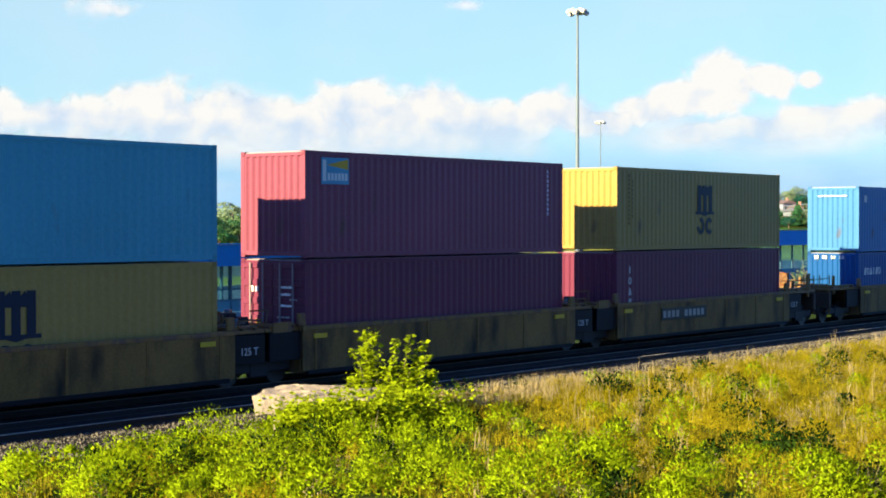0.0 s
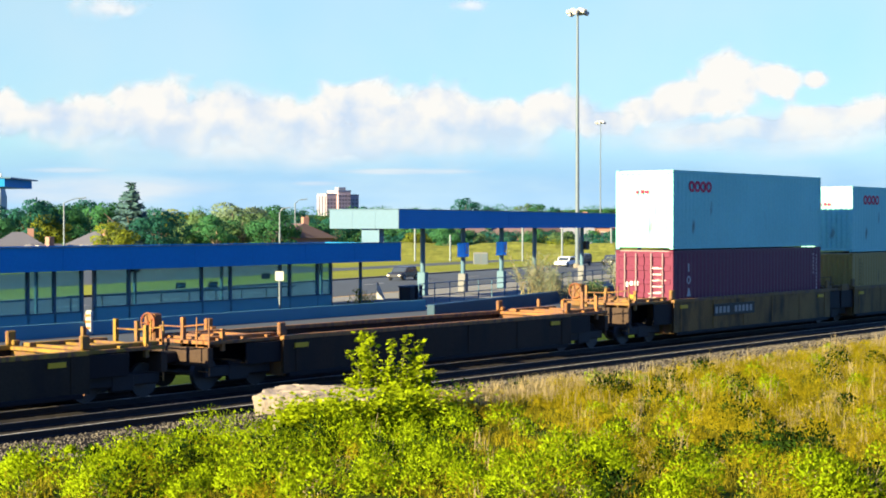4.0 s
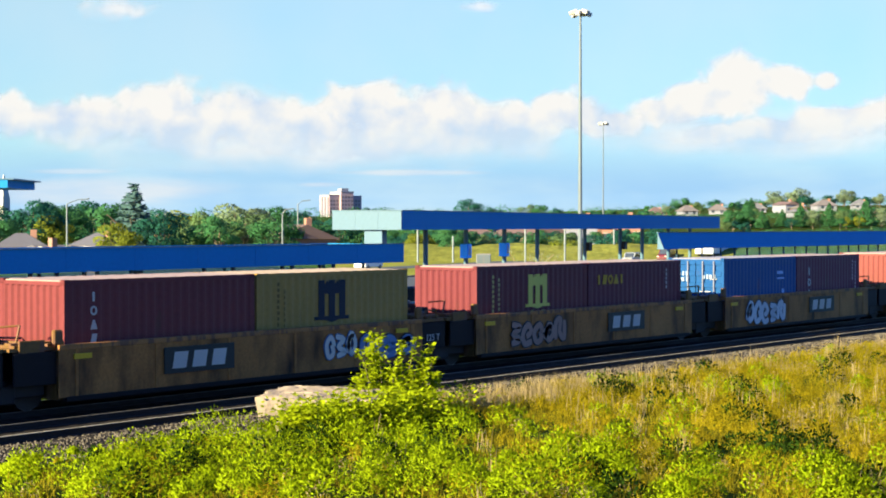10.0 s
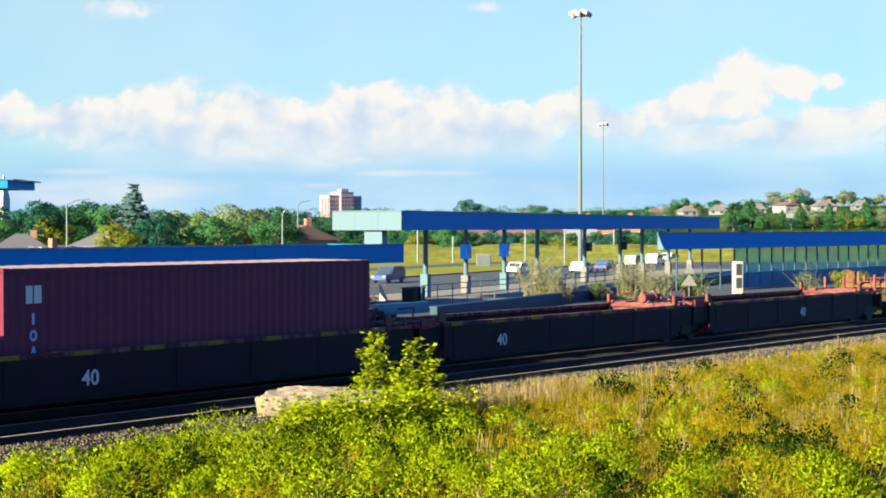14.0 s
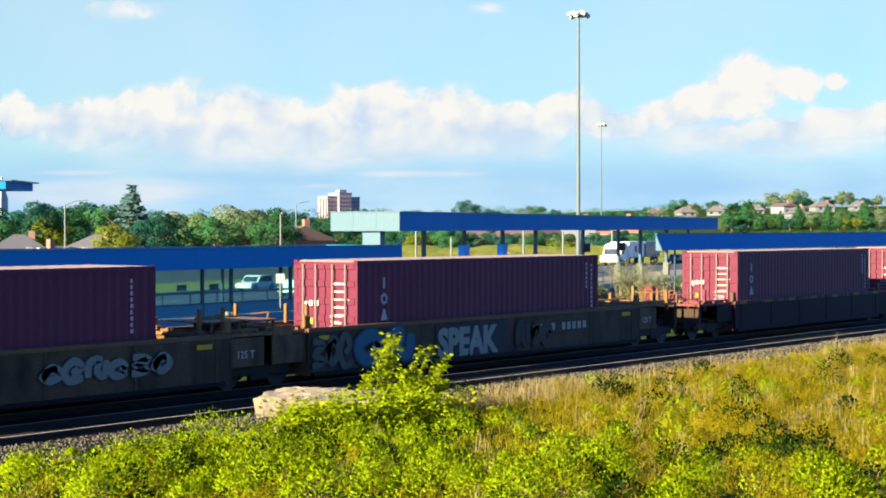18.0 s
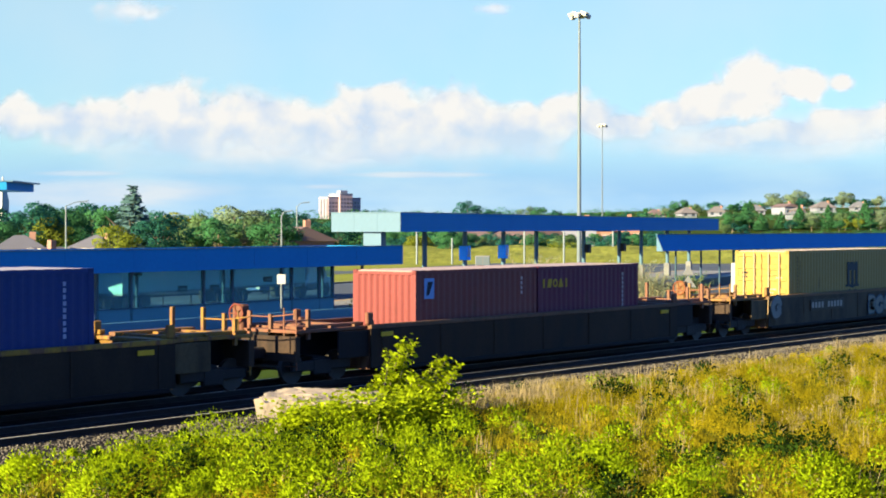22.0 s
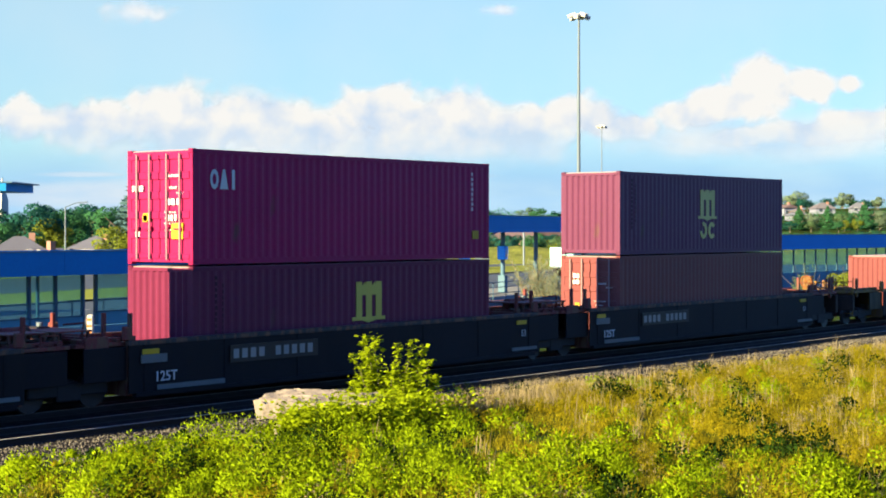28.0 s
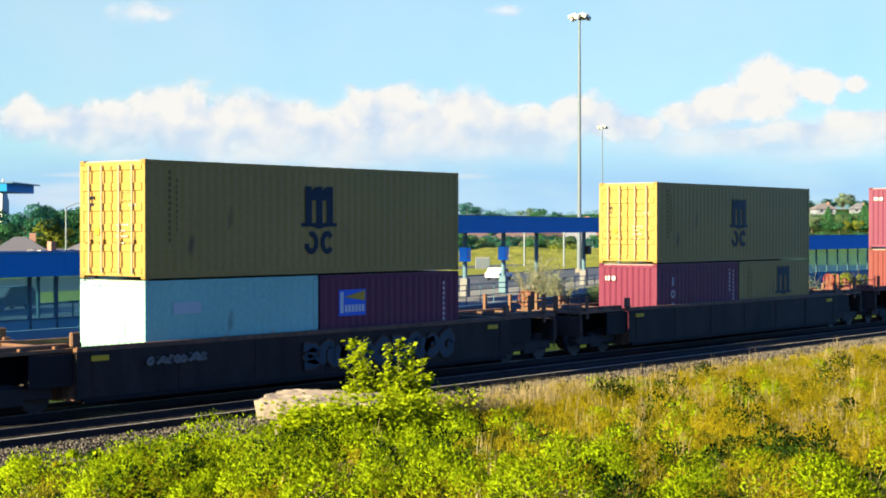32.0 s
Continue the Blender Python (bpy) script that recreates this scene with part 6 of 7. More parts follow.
hedge_belt("far_woods", [(-70, 300, 10, 330, 5, 5000), (-10, 420, 70, 450, 5, 4000), (30, 480, 170, 520, 2.5, 6000), (-160, 700, 40, 800, 7, 5000), (20, 760, 230, 760, 4, 7000), (60, 330, 130, 360, 1.8, 4000), (90, 540, 200, 560, 1.8, 4000)], M_TREE[1], "distant band of green woods")
def build_bank():
    """A long low bank of rough golden grass beyond the meadow."""
    nu, nv = 90, 12
    verts, faces = [], []
    for i in range(nu + 1):
        for j in range(nv + 1):
            r, d = -14 + 84 * i / nu, 196 + 20 * j / nv
            p = site(r, d)
            up = math.sin(math.pi * min(1.0, j / nv * 1.15) * 0.5) if j < nv else 0.0
            ends = min(1.0, i / 8, (nu - i) / 8)
            verts.append((p.x, p.y, ground_z(p.x, p.y) - 0.05 + ends * up * (2.0 + 0.5 * noise.noise((r * 0.15, d * 0.15, 3)) + 0.25 * noise.noise((r * 0.7, d * 0.7, 5)))))
    for i in range(nu):
        for j in range(nv):
            a = i * (nv + 1) + j
            faces.append((a, a + nv + 1, a + nv + 2, a + 1))
    sheet("grass_bank", verts, faces, M_BANK, label="low bank of rough golden grass beyond the road", category="bank", kind="structure")


build_bank()
hedge_belt("yellow_scrub", [(-12, 214, 22, 216, 2.6, 2600), (14, 230, 50, 250, 3.0, 3000)], M_TREE[3], "yellow-green scrub on the bank beyond the road")
hedge_belt("dark_scrub", [(-10, 225, 40, 240, 4.0, 4500), (40, 290, 90, 320, 2.2, 4000)], M_TREE[0], "dark green scrub below the houses")


def hip(bm, half, y0, y1, z, rise):
    """A roof that slopes on all four sides, on a thin eaves board."""
    run = min(half * 0.8, (y1 - y0) * 0.5)
    low = [bm.verts.new(c) for c in ((-half, y0, z - 0.15), (half, y0, z - 0.15), (half, y1, z - 0.15), (-half, y1, z - 0.15))]
    eave = [bm.verts.new(c) for c in ((-half, y0, z), (half, y0, z), (half, y1, z), (-half, y1, z))]
    a, b = bm.verts.new((-half + run, (y0 + y1) / 2, z + rise)), bm.verts.new((half - run, (y0 + y1) / 2, z + rise))
    for f in ((eave[0], eave[1], b, a), (eave[2], eave[3], a, b), (eave[1], eave[2], b), (eave[3], eave[0], a), low[::-1]):
        bm.faces.new(f)
    for i in range(4):
        bm.faces.new((low[i], low[(i + 1) % 4], eave[(i + 1) % 4], eave[i]))


def house(r, d, w, h, roof, wall, turn=0.0, depth=9.0, gable=True):
    p = site(r, d)
    t = thing("house", "suburban house with pale walls and a pitched roof", "house", "houses on the hillside", at=pose(p.x, p.y, ground_z(p.x, p.y) - 0.5, 0, 0, SITE_TURN + turn))
    part("wall", boxes((-w / 2, w / 2, 0, depth, 0, h)), wall, t)
    rz = h + w * 0.22
    if gable:
        part("roof", lambda bm: prism(bm, ((-w / 2 - 0.5, h), (w / 2 + 0.5, h), (0, rz)), "y", -0.5, depth + 0.5), roof, t)
    else:
        part("roof", lambda bm: hip(bm, w / 2 + 0.5, -0.5, depth + 0.5, h, depth * 0.27), roof, t)
    n = max(2, int(w / 3))
    for s in range(max(1, int(h / 2.9))):
        for i in range(n):
            x = -w / 2 + w * (i + 0.5) / n
            win = part("window", boxes((x - 0.6, x + 0.6, -0.03, 0.02, 1.0 + 2.8 * s, 2.3 + 2.8 * s)), M_WINDOW, t)
            part("window_frame", boxes((x - 0.7, x + 0.7, -0.05, 0.0, 0.9 + 2.8 * s, 1.0 + 2.8 * s), (x - 0.7, x + 0.7, -0.05, 0.0, 2.3 + 2.8 * s, 2.4 + 2.8 * s)), M_WHITE, win)
    part("chimney", boxes((w * 0.2, w * 0.2 + 0.8, depth * 0.4, depth * 0.4 + 0.8, h, rz + 0.9)), M_BRICK, t)


G = M_ROOFS
for row in ((-54.2, 205, 6.0, 2.3, G[3], M_STUCCO, 15, 6.5, False), (-51.6, 202, 2.6, 2.0, G[3], M_STUCCO, -38, 4), (-45.6, 205, 4.4, 2.5, G[3], M_BRICK, -18, 6, False), (-44.6, 202.5, 2.2, 1.5, G[3], M_WHITE, -18, 2.4), (-18.5, 215, 9, 3.2, G[0], M_BRICK, 30), (-21.5, 230, 5, 3.2, G[2], M_STUCCO, 10),
            (5, 280, 9, 3.0, G[0], M_BRICK, 10, 9, False), (13, 285, 10, 3.0, G[0], M_BRICK, -5, 9, False), (20, 300, 7, 3, G[0], M_BRICK, 20), (26, 300, 6, 4.5, G[2], M_STUCCO, 0), (31, 320, 7, 3.5, G[0], M_BRICK, 0, 9, False), (37, 330, 9, 3.5, G[0], M_BRICK, 0),
            (93, 600, 8, 3.4, G[2], M_STUCCO, 10, 8, False), (104, 605, 9, 3.2, G[2], M_STUCCO, -10, 8, False), (82, 610, 8, 3, G[0], M_STUCCO, 5, 8, False), (119, 600, 7, 3.0, G[1], M_STUCCO, 5, 8, False), (127, 580, 8, 4.6, G[0], M_STUCCO, 20), (120, 540, 7, 3.6, G[2], M_BRICK, -15), (142, 590, 10, 3.4, G[2], M_STUCCO, 5, 8, False),
            (156, 595, 8, 3, G[1], M_STUCCO, -5, 8, False), (113, 500, 6, 3, G[1], M_STUCCO, 10), (-52, 600, 8, 3, G[2], M_STUCCO, 0, 8, False)):
    row = list(row)
    if row[1] > 490:
        row[2], row[3] = row[2] * 0.72, row[3] * 0.7
    house(*row)


def apartment_block():
    d = 1200
    p = site(-71.5, d)
    t = thing("apartment_building", "distant pink-brown apartment tower with rows of windows", "apartment building", at=pose(p.x, p.y, ground_z(p.x, p.y) - 12.5, 0, 0, SITE_TURN + 35))
    wings = ((-15, -6, 2, 16, 28.5, 3), (-6, 5, 0, 16, 31, 4), (5, 14, 3, 16, 28, 3))
    for x0, x1, y0, y1, h, nx in wings:
        part("wall", boxes((x0, x1, y0, y1, 0, h)), M_TOWER, t)
        part("parapet", boxes((x0 - 0.2, x1 + 0.2, y0 - 0.2, y1 + 0.2, h, h + 0.7)), M_STUCCO, t)
        for i in range(nx):
            for k in range(int(h / 2.9)):
                part("window", mesh_of("tower_window", boxes((0, 1.5, -0.1, 0, 0, 1.5)), M_TOWERWIN), None, t, at=(x0 + 0.8 + i * 2.7, y0, 1 + 2.85 * k))
    part("penthouse", boxes((-3, 3, 4, 10, 31.5, 34)), M_STUCCO, t)
    for i in range(3):
        part("balcony", boxes((-15.8, -15, 3 + 4.3 * i, 5.6 + 4.3 * i, 2, 27.5)), M_STUCCO, t)


apartment_block()
p = site(-220, 800)
solid("church_spire", lambda bm: (rod(bm, (0, 0, 0), (0, 0, 12), 3, 4, 3), rod(bm, (0, 0, 12), (0, 0, 24), 3, 4, 0.1)), M_WHITE, "distant white pointed spire", "spire", at=pose(p.x, p.y, ground_z(p.x, p.y)))

# ---------- growth beside the track ----------


def tufts(name, spots, blades, height, lean, width, material, label, seed, kind="stuff", droop=0.35):
    """Tufts of thin bent blades at the given spots (x, y, size)."""
    rng = np.random.default_rng(seed)
    spots = np.array(spots)
    n = len(spots) * blades
    base = np.repeat(spots, blades, 0)
    size = base[:, 2] * height * rng.uniform(0.5, 1.15, n)
    p = np.zeros((n, 3))
    p[:, :2] = base[:, :2] + rng.normal(size=(n, 2)) * 0.09 * base[:, 2:3]
    p[:, 2] = GZ - 0.03
    a = rng.uniform(0, math.tau, n)
    out = np.stack([np.cos(a), np.sin(a), np.zeros(n)], 1)
    side = np.stack([-np.sin(a), np.cos(a), np.zeros(n)], 1)
    w = (width * rng.uniform(0.7, 1.4, n))[:, None]
    ln = (lean * rng.uniform(0.2, 1.2, n))[:, None]
    up = np.array([0, 0, 1.0])
    s = size[:, None]
    mid = p + (up * 0.6 + out * ln * 0.35) * s
    tip = p + (up * (1 - droop * ln) + out * ln) * s
    v = np.stack([p - side * w, p + side * w, mid + side * w * 0.8, mid - side * w * 0.8, tip], 1).reshape(-1, 3)
    i = np.arange(n)[:, None] * 5
    f = (i + np.array([0, 1, 2, 3])).tolist() + (i + np.array([3, 2, 4])).tolist()
    me = bpy.data.meshes.new(name)
    me.from_pydata(v.tolist(), [], f)
    me.materials.append(material)
    return tagged(new(name, me), label, "grass", kind=kind)


def leaves_on(name, spots, leaves, height, spread, size, material, label, seed, parent=None):
    """Low broad-leaved weeds: many small pointed leaves on short stems."""
    rng = np.random.default_rng(seed)
    spots = np.array(spots)
    n = len(spots) * leaves
    base = np.repeat(spots, leaves, 0)
    p = np.zeros((n, 3))
    p[:, :2] = base[:, :2] + rng.normal(size=(n, 2)) * spread * base[:, 2:3]
    p[:, 2] = GZ + base[:, 2] * height * rng.uniform(0.08, 1.0, n) ** 0.8
    a = rng.uniform(0, math.tau, n)
    u = np.stack([np.cos(a), np.sin(a), rng.uniform(-0.5, 0.6, n)], 1)
    u /= np.linalg.norm(u, axis=1)[:, None]
    w = np.cross(u, np.array([0, 0, 1.0]) + rng.normal(size=(n, 3)) * 0.45)
    w /= np.linalg.norm(w, axis=1)[:, None]
    s = (size * rng.uniform(0.6, 1.4, n))[:, None]
    v = np.stack([p, p + u * s * 0.45 + w * s * 0.38, p + u * s, p + u * s * 0.45 - w * s * 0.38], 1).reshape(-1, 3)
    f = np.arange(n * 4).reshape(-1, 4)
    ob = new(name, mesh_arrays(name, v, f, material))
    return tagged(ob, label, "weeds", kind="stuff")


GZ = -0.3


def scatter(n, seed, fn, x0=13.0, x1=82.0, y0=6.0, y1=25.2, fade=True):
    """Spots on the verge, thinned by fn(x, y), which gives a chance and a size."""
    rng = np.random.default_rng(seed)
    out = []
    for x, y in zip(rng.uniform(x0, x1, n), rng.uniform(y0, y1, n)):
        # only the verge between the footpath side and the track
        if y < 20.8 - 1.267 * (x - 16) or y < 9.2 + 0.4257 * (x - 25.07):
            continue
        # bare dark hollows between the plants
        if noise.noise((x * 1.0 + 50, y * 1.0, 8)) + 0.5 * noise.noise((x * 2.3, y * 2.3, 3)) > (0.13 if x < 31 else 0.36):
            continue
        q, s = fn(x, y)
        if rng.uniform() < q:
            low = max(0.3, min(1.0, (24.7 - y) / 1.7)) * (0.78 if 22.8 < x < 26.2 and y > 21.6 else 1.0) if x < 26.5 else max(0.35, min(1.0, (25.25 - y) / 0.9))        # sparse and low by the stones
            if not fade:
                low = 1.0
            if low > 0.55 or rng.uniform() < 0.75:
                out.append((x, y, low * s * rng.uniform(0.7, 1.3)))
    return out


def patchy(x, y, s, o):
    return noise.noise((x * s + o, y * s - o, o))


def grassy(x, y):
    e = 1.0 if y < 24.6 else 0.6
    return (0.9, e * (0.85 + 0.35 * patchy(x, y, 0.5, 3)))


def strawy(x, y):
    far = max(0.0, min(1.0, (x - 26) / 10))
    edge = 0.55 * max(0.0, min(1.0, (y - 22.6) / 1.2))
    rim = max(0.0, min(1.0, (x - 26.5) / 2.5))
    return (0.1 + 0.45 * far * max(0, 0.4 + patchy(x, y, 0.3, 20)) + edge * max(far, rim), 0.9 + 0.5 * patchy(x, y, 0.7, 4))


def domes(name, spots, leaves, radius, height, size, material, label, seed, slim=0.38, rise=0.3):
    """Rounded leafy plants with gaps between them: leaves over the skin of low domes."""
    rng = np.random.default_rng(seed)
    spots = np.array(spots)
    n = len(spots) * leaves
    base = np.repeat(spots, leaves, 0)
    d = rng.normal(size=(n, 3))
    d[:, 2] = np.abs(d[:, 2])
    d /= np.linalg.norm(d, axis=1)[:, None]
    k = rng.uniform(0.5, 1.08, n) ** 0.5
    p = np.zeros((n, 3))
    p[:, 0] = base[:, 0] + d[:, 0] * radius * base[:, 2] * k
    p[:, 1] = base[:, 1] + d[:, 1] * radius * base[:, 2] * k
    p[:, 2] = GZ + d[:, 2] * height * base[:, 2] * k
    u = d * np.array((1, 1, 0.5)) + rng.normal(size=(n, 3)) * 0.55 + np.array((0, 0, rise))
    u /= np.linalg.norm(u, axis=1)[:, None]
    w = np.cross(u, d + rng.normal(size=(n, 3)) * 0.5)
    w /= np.linalg.norm(w, axis=1)[:, None]
    s = (size * rng.uniform(0.55, 1.4, n))[:, None]
    g = np.cross(u, w)
    flip = np.where((g * d).sum(1) < 0, -1.0, 1.0)[:, None]
    w, g = w * flip, g * flip
    nm = d * 0.95 + g * 0.28
    nm /= np.linalg.norm(nm, axis=1)[:, None]
    v = np.stack([p, p + u * s * 0.45 - w * s * slim, p + u * s, p + u * s * 0.45 + w * s * slim], 1).reshape(-1, 3)
    SOFT[v.shape[0], float(v[0, 0])] = np.repeat(nm, 4, 0)
    ob = new(name, mesh_arrays(name, v, np.arange(n * 4).reshape(-1, 4), material))
    return tagged(ob, label, "weeds", kind="stuff")


def golden(x, y):
    q = 0.25 + 0.55 * max(0.0, min(1.0, (x - 20) / 8)) + 0.7 * patchy(x, y, 0.45, 2)
    return (q, (1.0 if y < 24.3 else 0.65) * (0.95 + 0.75 * patchy(x, y, 0.8, 6)))


def leafy(x, y):
    near = max(0.0, min(1.0, (29 - x) / 7))
    return (0.03 + 0.85 * near + (0.2 + 0.4 * near) * patchy(x, y, 0.4, 9), (0.75 + 0.35 * near) * (1 if y < 24.3 else 0.65) * (1 + 0.95 * patchy(x, y, 0.75, 1)))


def bushy(x, y):
    return ((0.03 + 0.5 * max(0, patchy(x, y, 0.5, 44))) * (1 if x < 29 else 0.15) * (1 if y < 23.6 else 0), (0.5 if y > 21.6 and x < 25.5 else 1.0) * (1.0 + 0.4 * patchy(x, y, 1.3, 40)))


tufts("verge_grass", scatter(24000, 1, grassy), 14, 0.33, 0.6, 0.007, M_GRASS, "yellow-green sunlit grass of the verge", 11)
domes("goldenrod", scatter(5000, 21, golden), 320, 0.29, 0.42, 0.038, M_GOLD, "dense yellow-green weeds in low clumps", 22, 0.17, 0.7)
domes("leafy_weeds", scatter(5200, 23, leafy), 380, 0.37, 0.52, 0.060, M_WEED, "bright green broad-leaved weeds in low clumps", 24, 0.23, 0.5)
# dark clumps that paint in the shade between the brighter weeds
domes("dark_weeds", scatter(3600, 33, lambda x, y: (max(0.0, 1.9 * patchy(x, y, 0.8, 60) - 0.12) * (1.0 if x < 29 else 0.25), 1.12 + 0.5 * patchy(x, y, 1.0, 61))), 240, 0.36, 0.52, 0.075, M_WEED_SHADE, "dark leaf clumps that stand in for shade between the weeds", 34, 0.30, 0.3)
domes("tall_weeds", scatter(1800, 25, bushy), 360, 0.42, 0.64, 0.075, M_WEED, "taller green weed clumps", 26, 0.24, 0.5)
domes("brown_weeds", scatter(4600, 27, lambda x, y: (0.6 * max(0, patchy(x, y, 0.35, 31) + 0.12 + 0.014 * (x - 23)), 0.95)), 90, 0.2, 0.44, 0.045, M_STRAW, "dry brown seed heads among the weeds", 28, 0.16, 0.9)
tufts("dry_stalks", scatter(4600, 3, strawy) + scatter(650, 35, lambda x, y: (0.85, 0.75 + 0.3 * patchy(x, y, 0.9, 70)), 27.4, 37.0, 22.9, 24.75, False), 10, 0.66, 0.35, 0.006, M_STRAW, "straw-coloured dry grass stalks", 13)
vine_rng = random.Random(12)
leaves_on("vine_mound", [(25.7 + vine_rng.gauss(0, 1.1), 22.55 + vine_rng.gauss(0, 0.5), vine_rng.uniform(0.9, 1.5)) for _ in range(120)] + [(24.15 + vine_rng.gauss(0, 0.3), 22.6 + vine_rng.gauss(0, 0.2), vine_rng.uniform(0.75, 1.1)) for _ in range(75)] + [(24.75 + vine_rng.gauss(0, 0.45), 22.55 + vine_rng.gauss(0, 0.28), vine_rng.uniform(0.9, 1.25)) for _ in range(70)], 110, 0.66, 0.18, 0.10, M_BUSH, "sprawling leafy vines over the concrete slab", 15)

# stones of the ballast's near shoulder
rng = np.random.default_rng(7)
n = 19000
pos = np.stack([rng.uniform(14, 80, n), rng.uniform(24.6, 26.5, n), np.zeros(n)], 1)
pos[:, 2] = np.where(pos[:, 1] < 25.9, np.maximum(-0.30, -0.34 + 0.17 * (pos[:, 1] - 24.9)), -0.17) + 0.005
octa = np.array([(1, 0, 0), (-1, 0, 0), (0, 1, 0), (0, -1, 0), (0, 0, 1), (0, 0, -1)], float)
v = octa[None] * rng.uniform(0.014, 0.036, (n, 1, 1)) * rng.uniform(0.6, 1.3, (n, 6, 1)) + rng.normal(size=(n, 6, 3)) * 0.006 + pos[:, None]
f = (np.arange(n)[:, None, None] * 6 + np.array([(0, 2, 4), (2, 1, 4), (1, 3, 4), (3, 0, 4), (2, 0, 5), (1, 2, 5), (3, 1, 5), (0, 3, 5)])[None]).reshape(-1, 3)
tagged(new("ballast_stones", mesh_arrays("ballast_stones", v.reshape(-1, 3), f, M_STONE)), "loose grey ballast stones", "gravel", kind="stuff")


def concrete_block():
    t = thing("concrete_block", "broken pale concrete slab half hidden by weeds", "concrete slab", at=pose(25.55, 23.75, GZ + 0.12, 0, 0, -57))

    def slab(bm):
        """A broken slab: uneven top, ragged edges that lean in below."""
        bmesh.ops.create_grid(bm, x_segments=30, y_segments=30, size=1)
        top = bm.verts[:]
        for q in top:
            a, b = q.co.x, q.co.y
            q.co.x = a * (1.28 + 0.16 * noise.noise((b * 1.6, 1, 0)) + 0.07 * noise.noise((b * 6, 4, 0)))
            q.co.y = b * (1.22 + 0.18 * noise.noise((a * 1.7, 5, 0)) + 0.07 * noise.noise((a * 6, 9, 0)))
            rim = max(0.0, max(abs(a), abs(b)) - 0.86) / 0.14
            crack = 0.07 if abs(noise.noise((a * 1.1, b * 1.1, 7))) < 0.04 else 0.0
            q.co.z = 0.72 + 0.08 * noise.noise((a * 1.5, b * 1.5, 2)) + 0.035 * noise.noise((a * 6, b * 6, 3)) - crack - 0.03 * rim * (0.6 + 0.8 * noise.noise((a * 5, b * 5, 11)))
        g = bmesh.ops.extrude_face_region(bm, geom=bm.faces[:])
        for q in [e for e in g["geom"] if isinstance(e, bmesh.types.BMVert)]:
            q.co.z = 0.36 + 0.10 * noise.noise((q.co.x * 3, q.co.y * 3, 5))
            q.co.x, q.co.y = q.co.x * 0.95, q.co.y * 0.95
        bmesh.ops.recalc_face_normals(bm, faces=bm.faces[:])

    def chunk(bm, seed):
        bmesh.ops.create_cube(bm, size=1)
        bmesh.ops.subdivide_edges(bm, edges=bm.edges[:], cuts=5, use_grid_fill=True)
        for q in bm.verts:
            q.co = q.co.normalized() * 0.25 + q.co * 0.62
            q.co += Vector(noise.noise_vector(q.co * 2.4 + Vector((seed, 0, 0)))) * 0.13
    part("slab", slab, M_SLAB, t, "cracked weathered slab")
    part("footing", bevelled(boxes((-0.75, 0.8, -0.85, 0.9, -0.12, 0.46)), 0.06), M_SLAB, t)
    for i, (x, y, z, w, h) in enumerate(((-0.42, -1.32, 0.12, 0.60, 0.30), (-0.5, -1.42, -0.08, 0.55, 0.26), (0.75, -1.3, 0.2, 0.5, 0.34))):
        o = part("fallen_chunk", lambda bm: chunk(bm, i), M_SLAB, t, "broken lump of concrete", at=(x, y, z, 0, 0, 25 * i))
        o.scale = (w, w * 0.8, h)


concrete_block()
BUSH = thing("leafy_bush", "bright green leafy sapling bush swaying in the wind", "bush", at=pose(27.3, 23.35, GZ))
STEMS = []


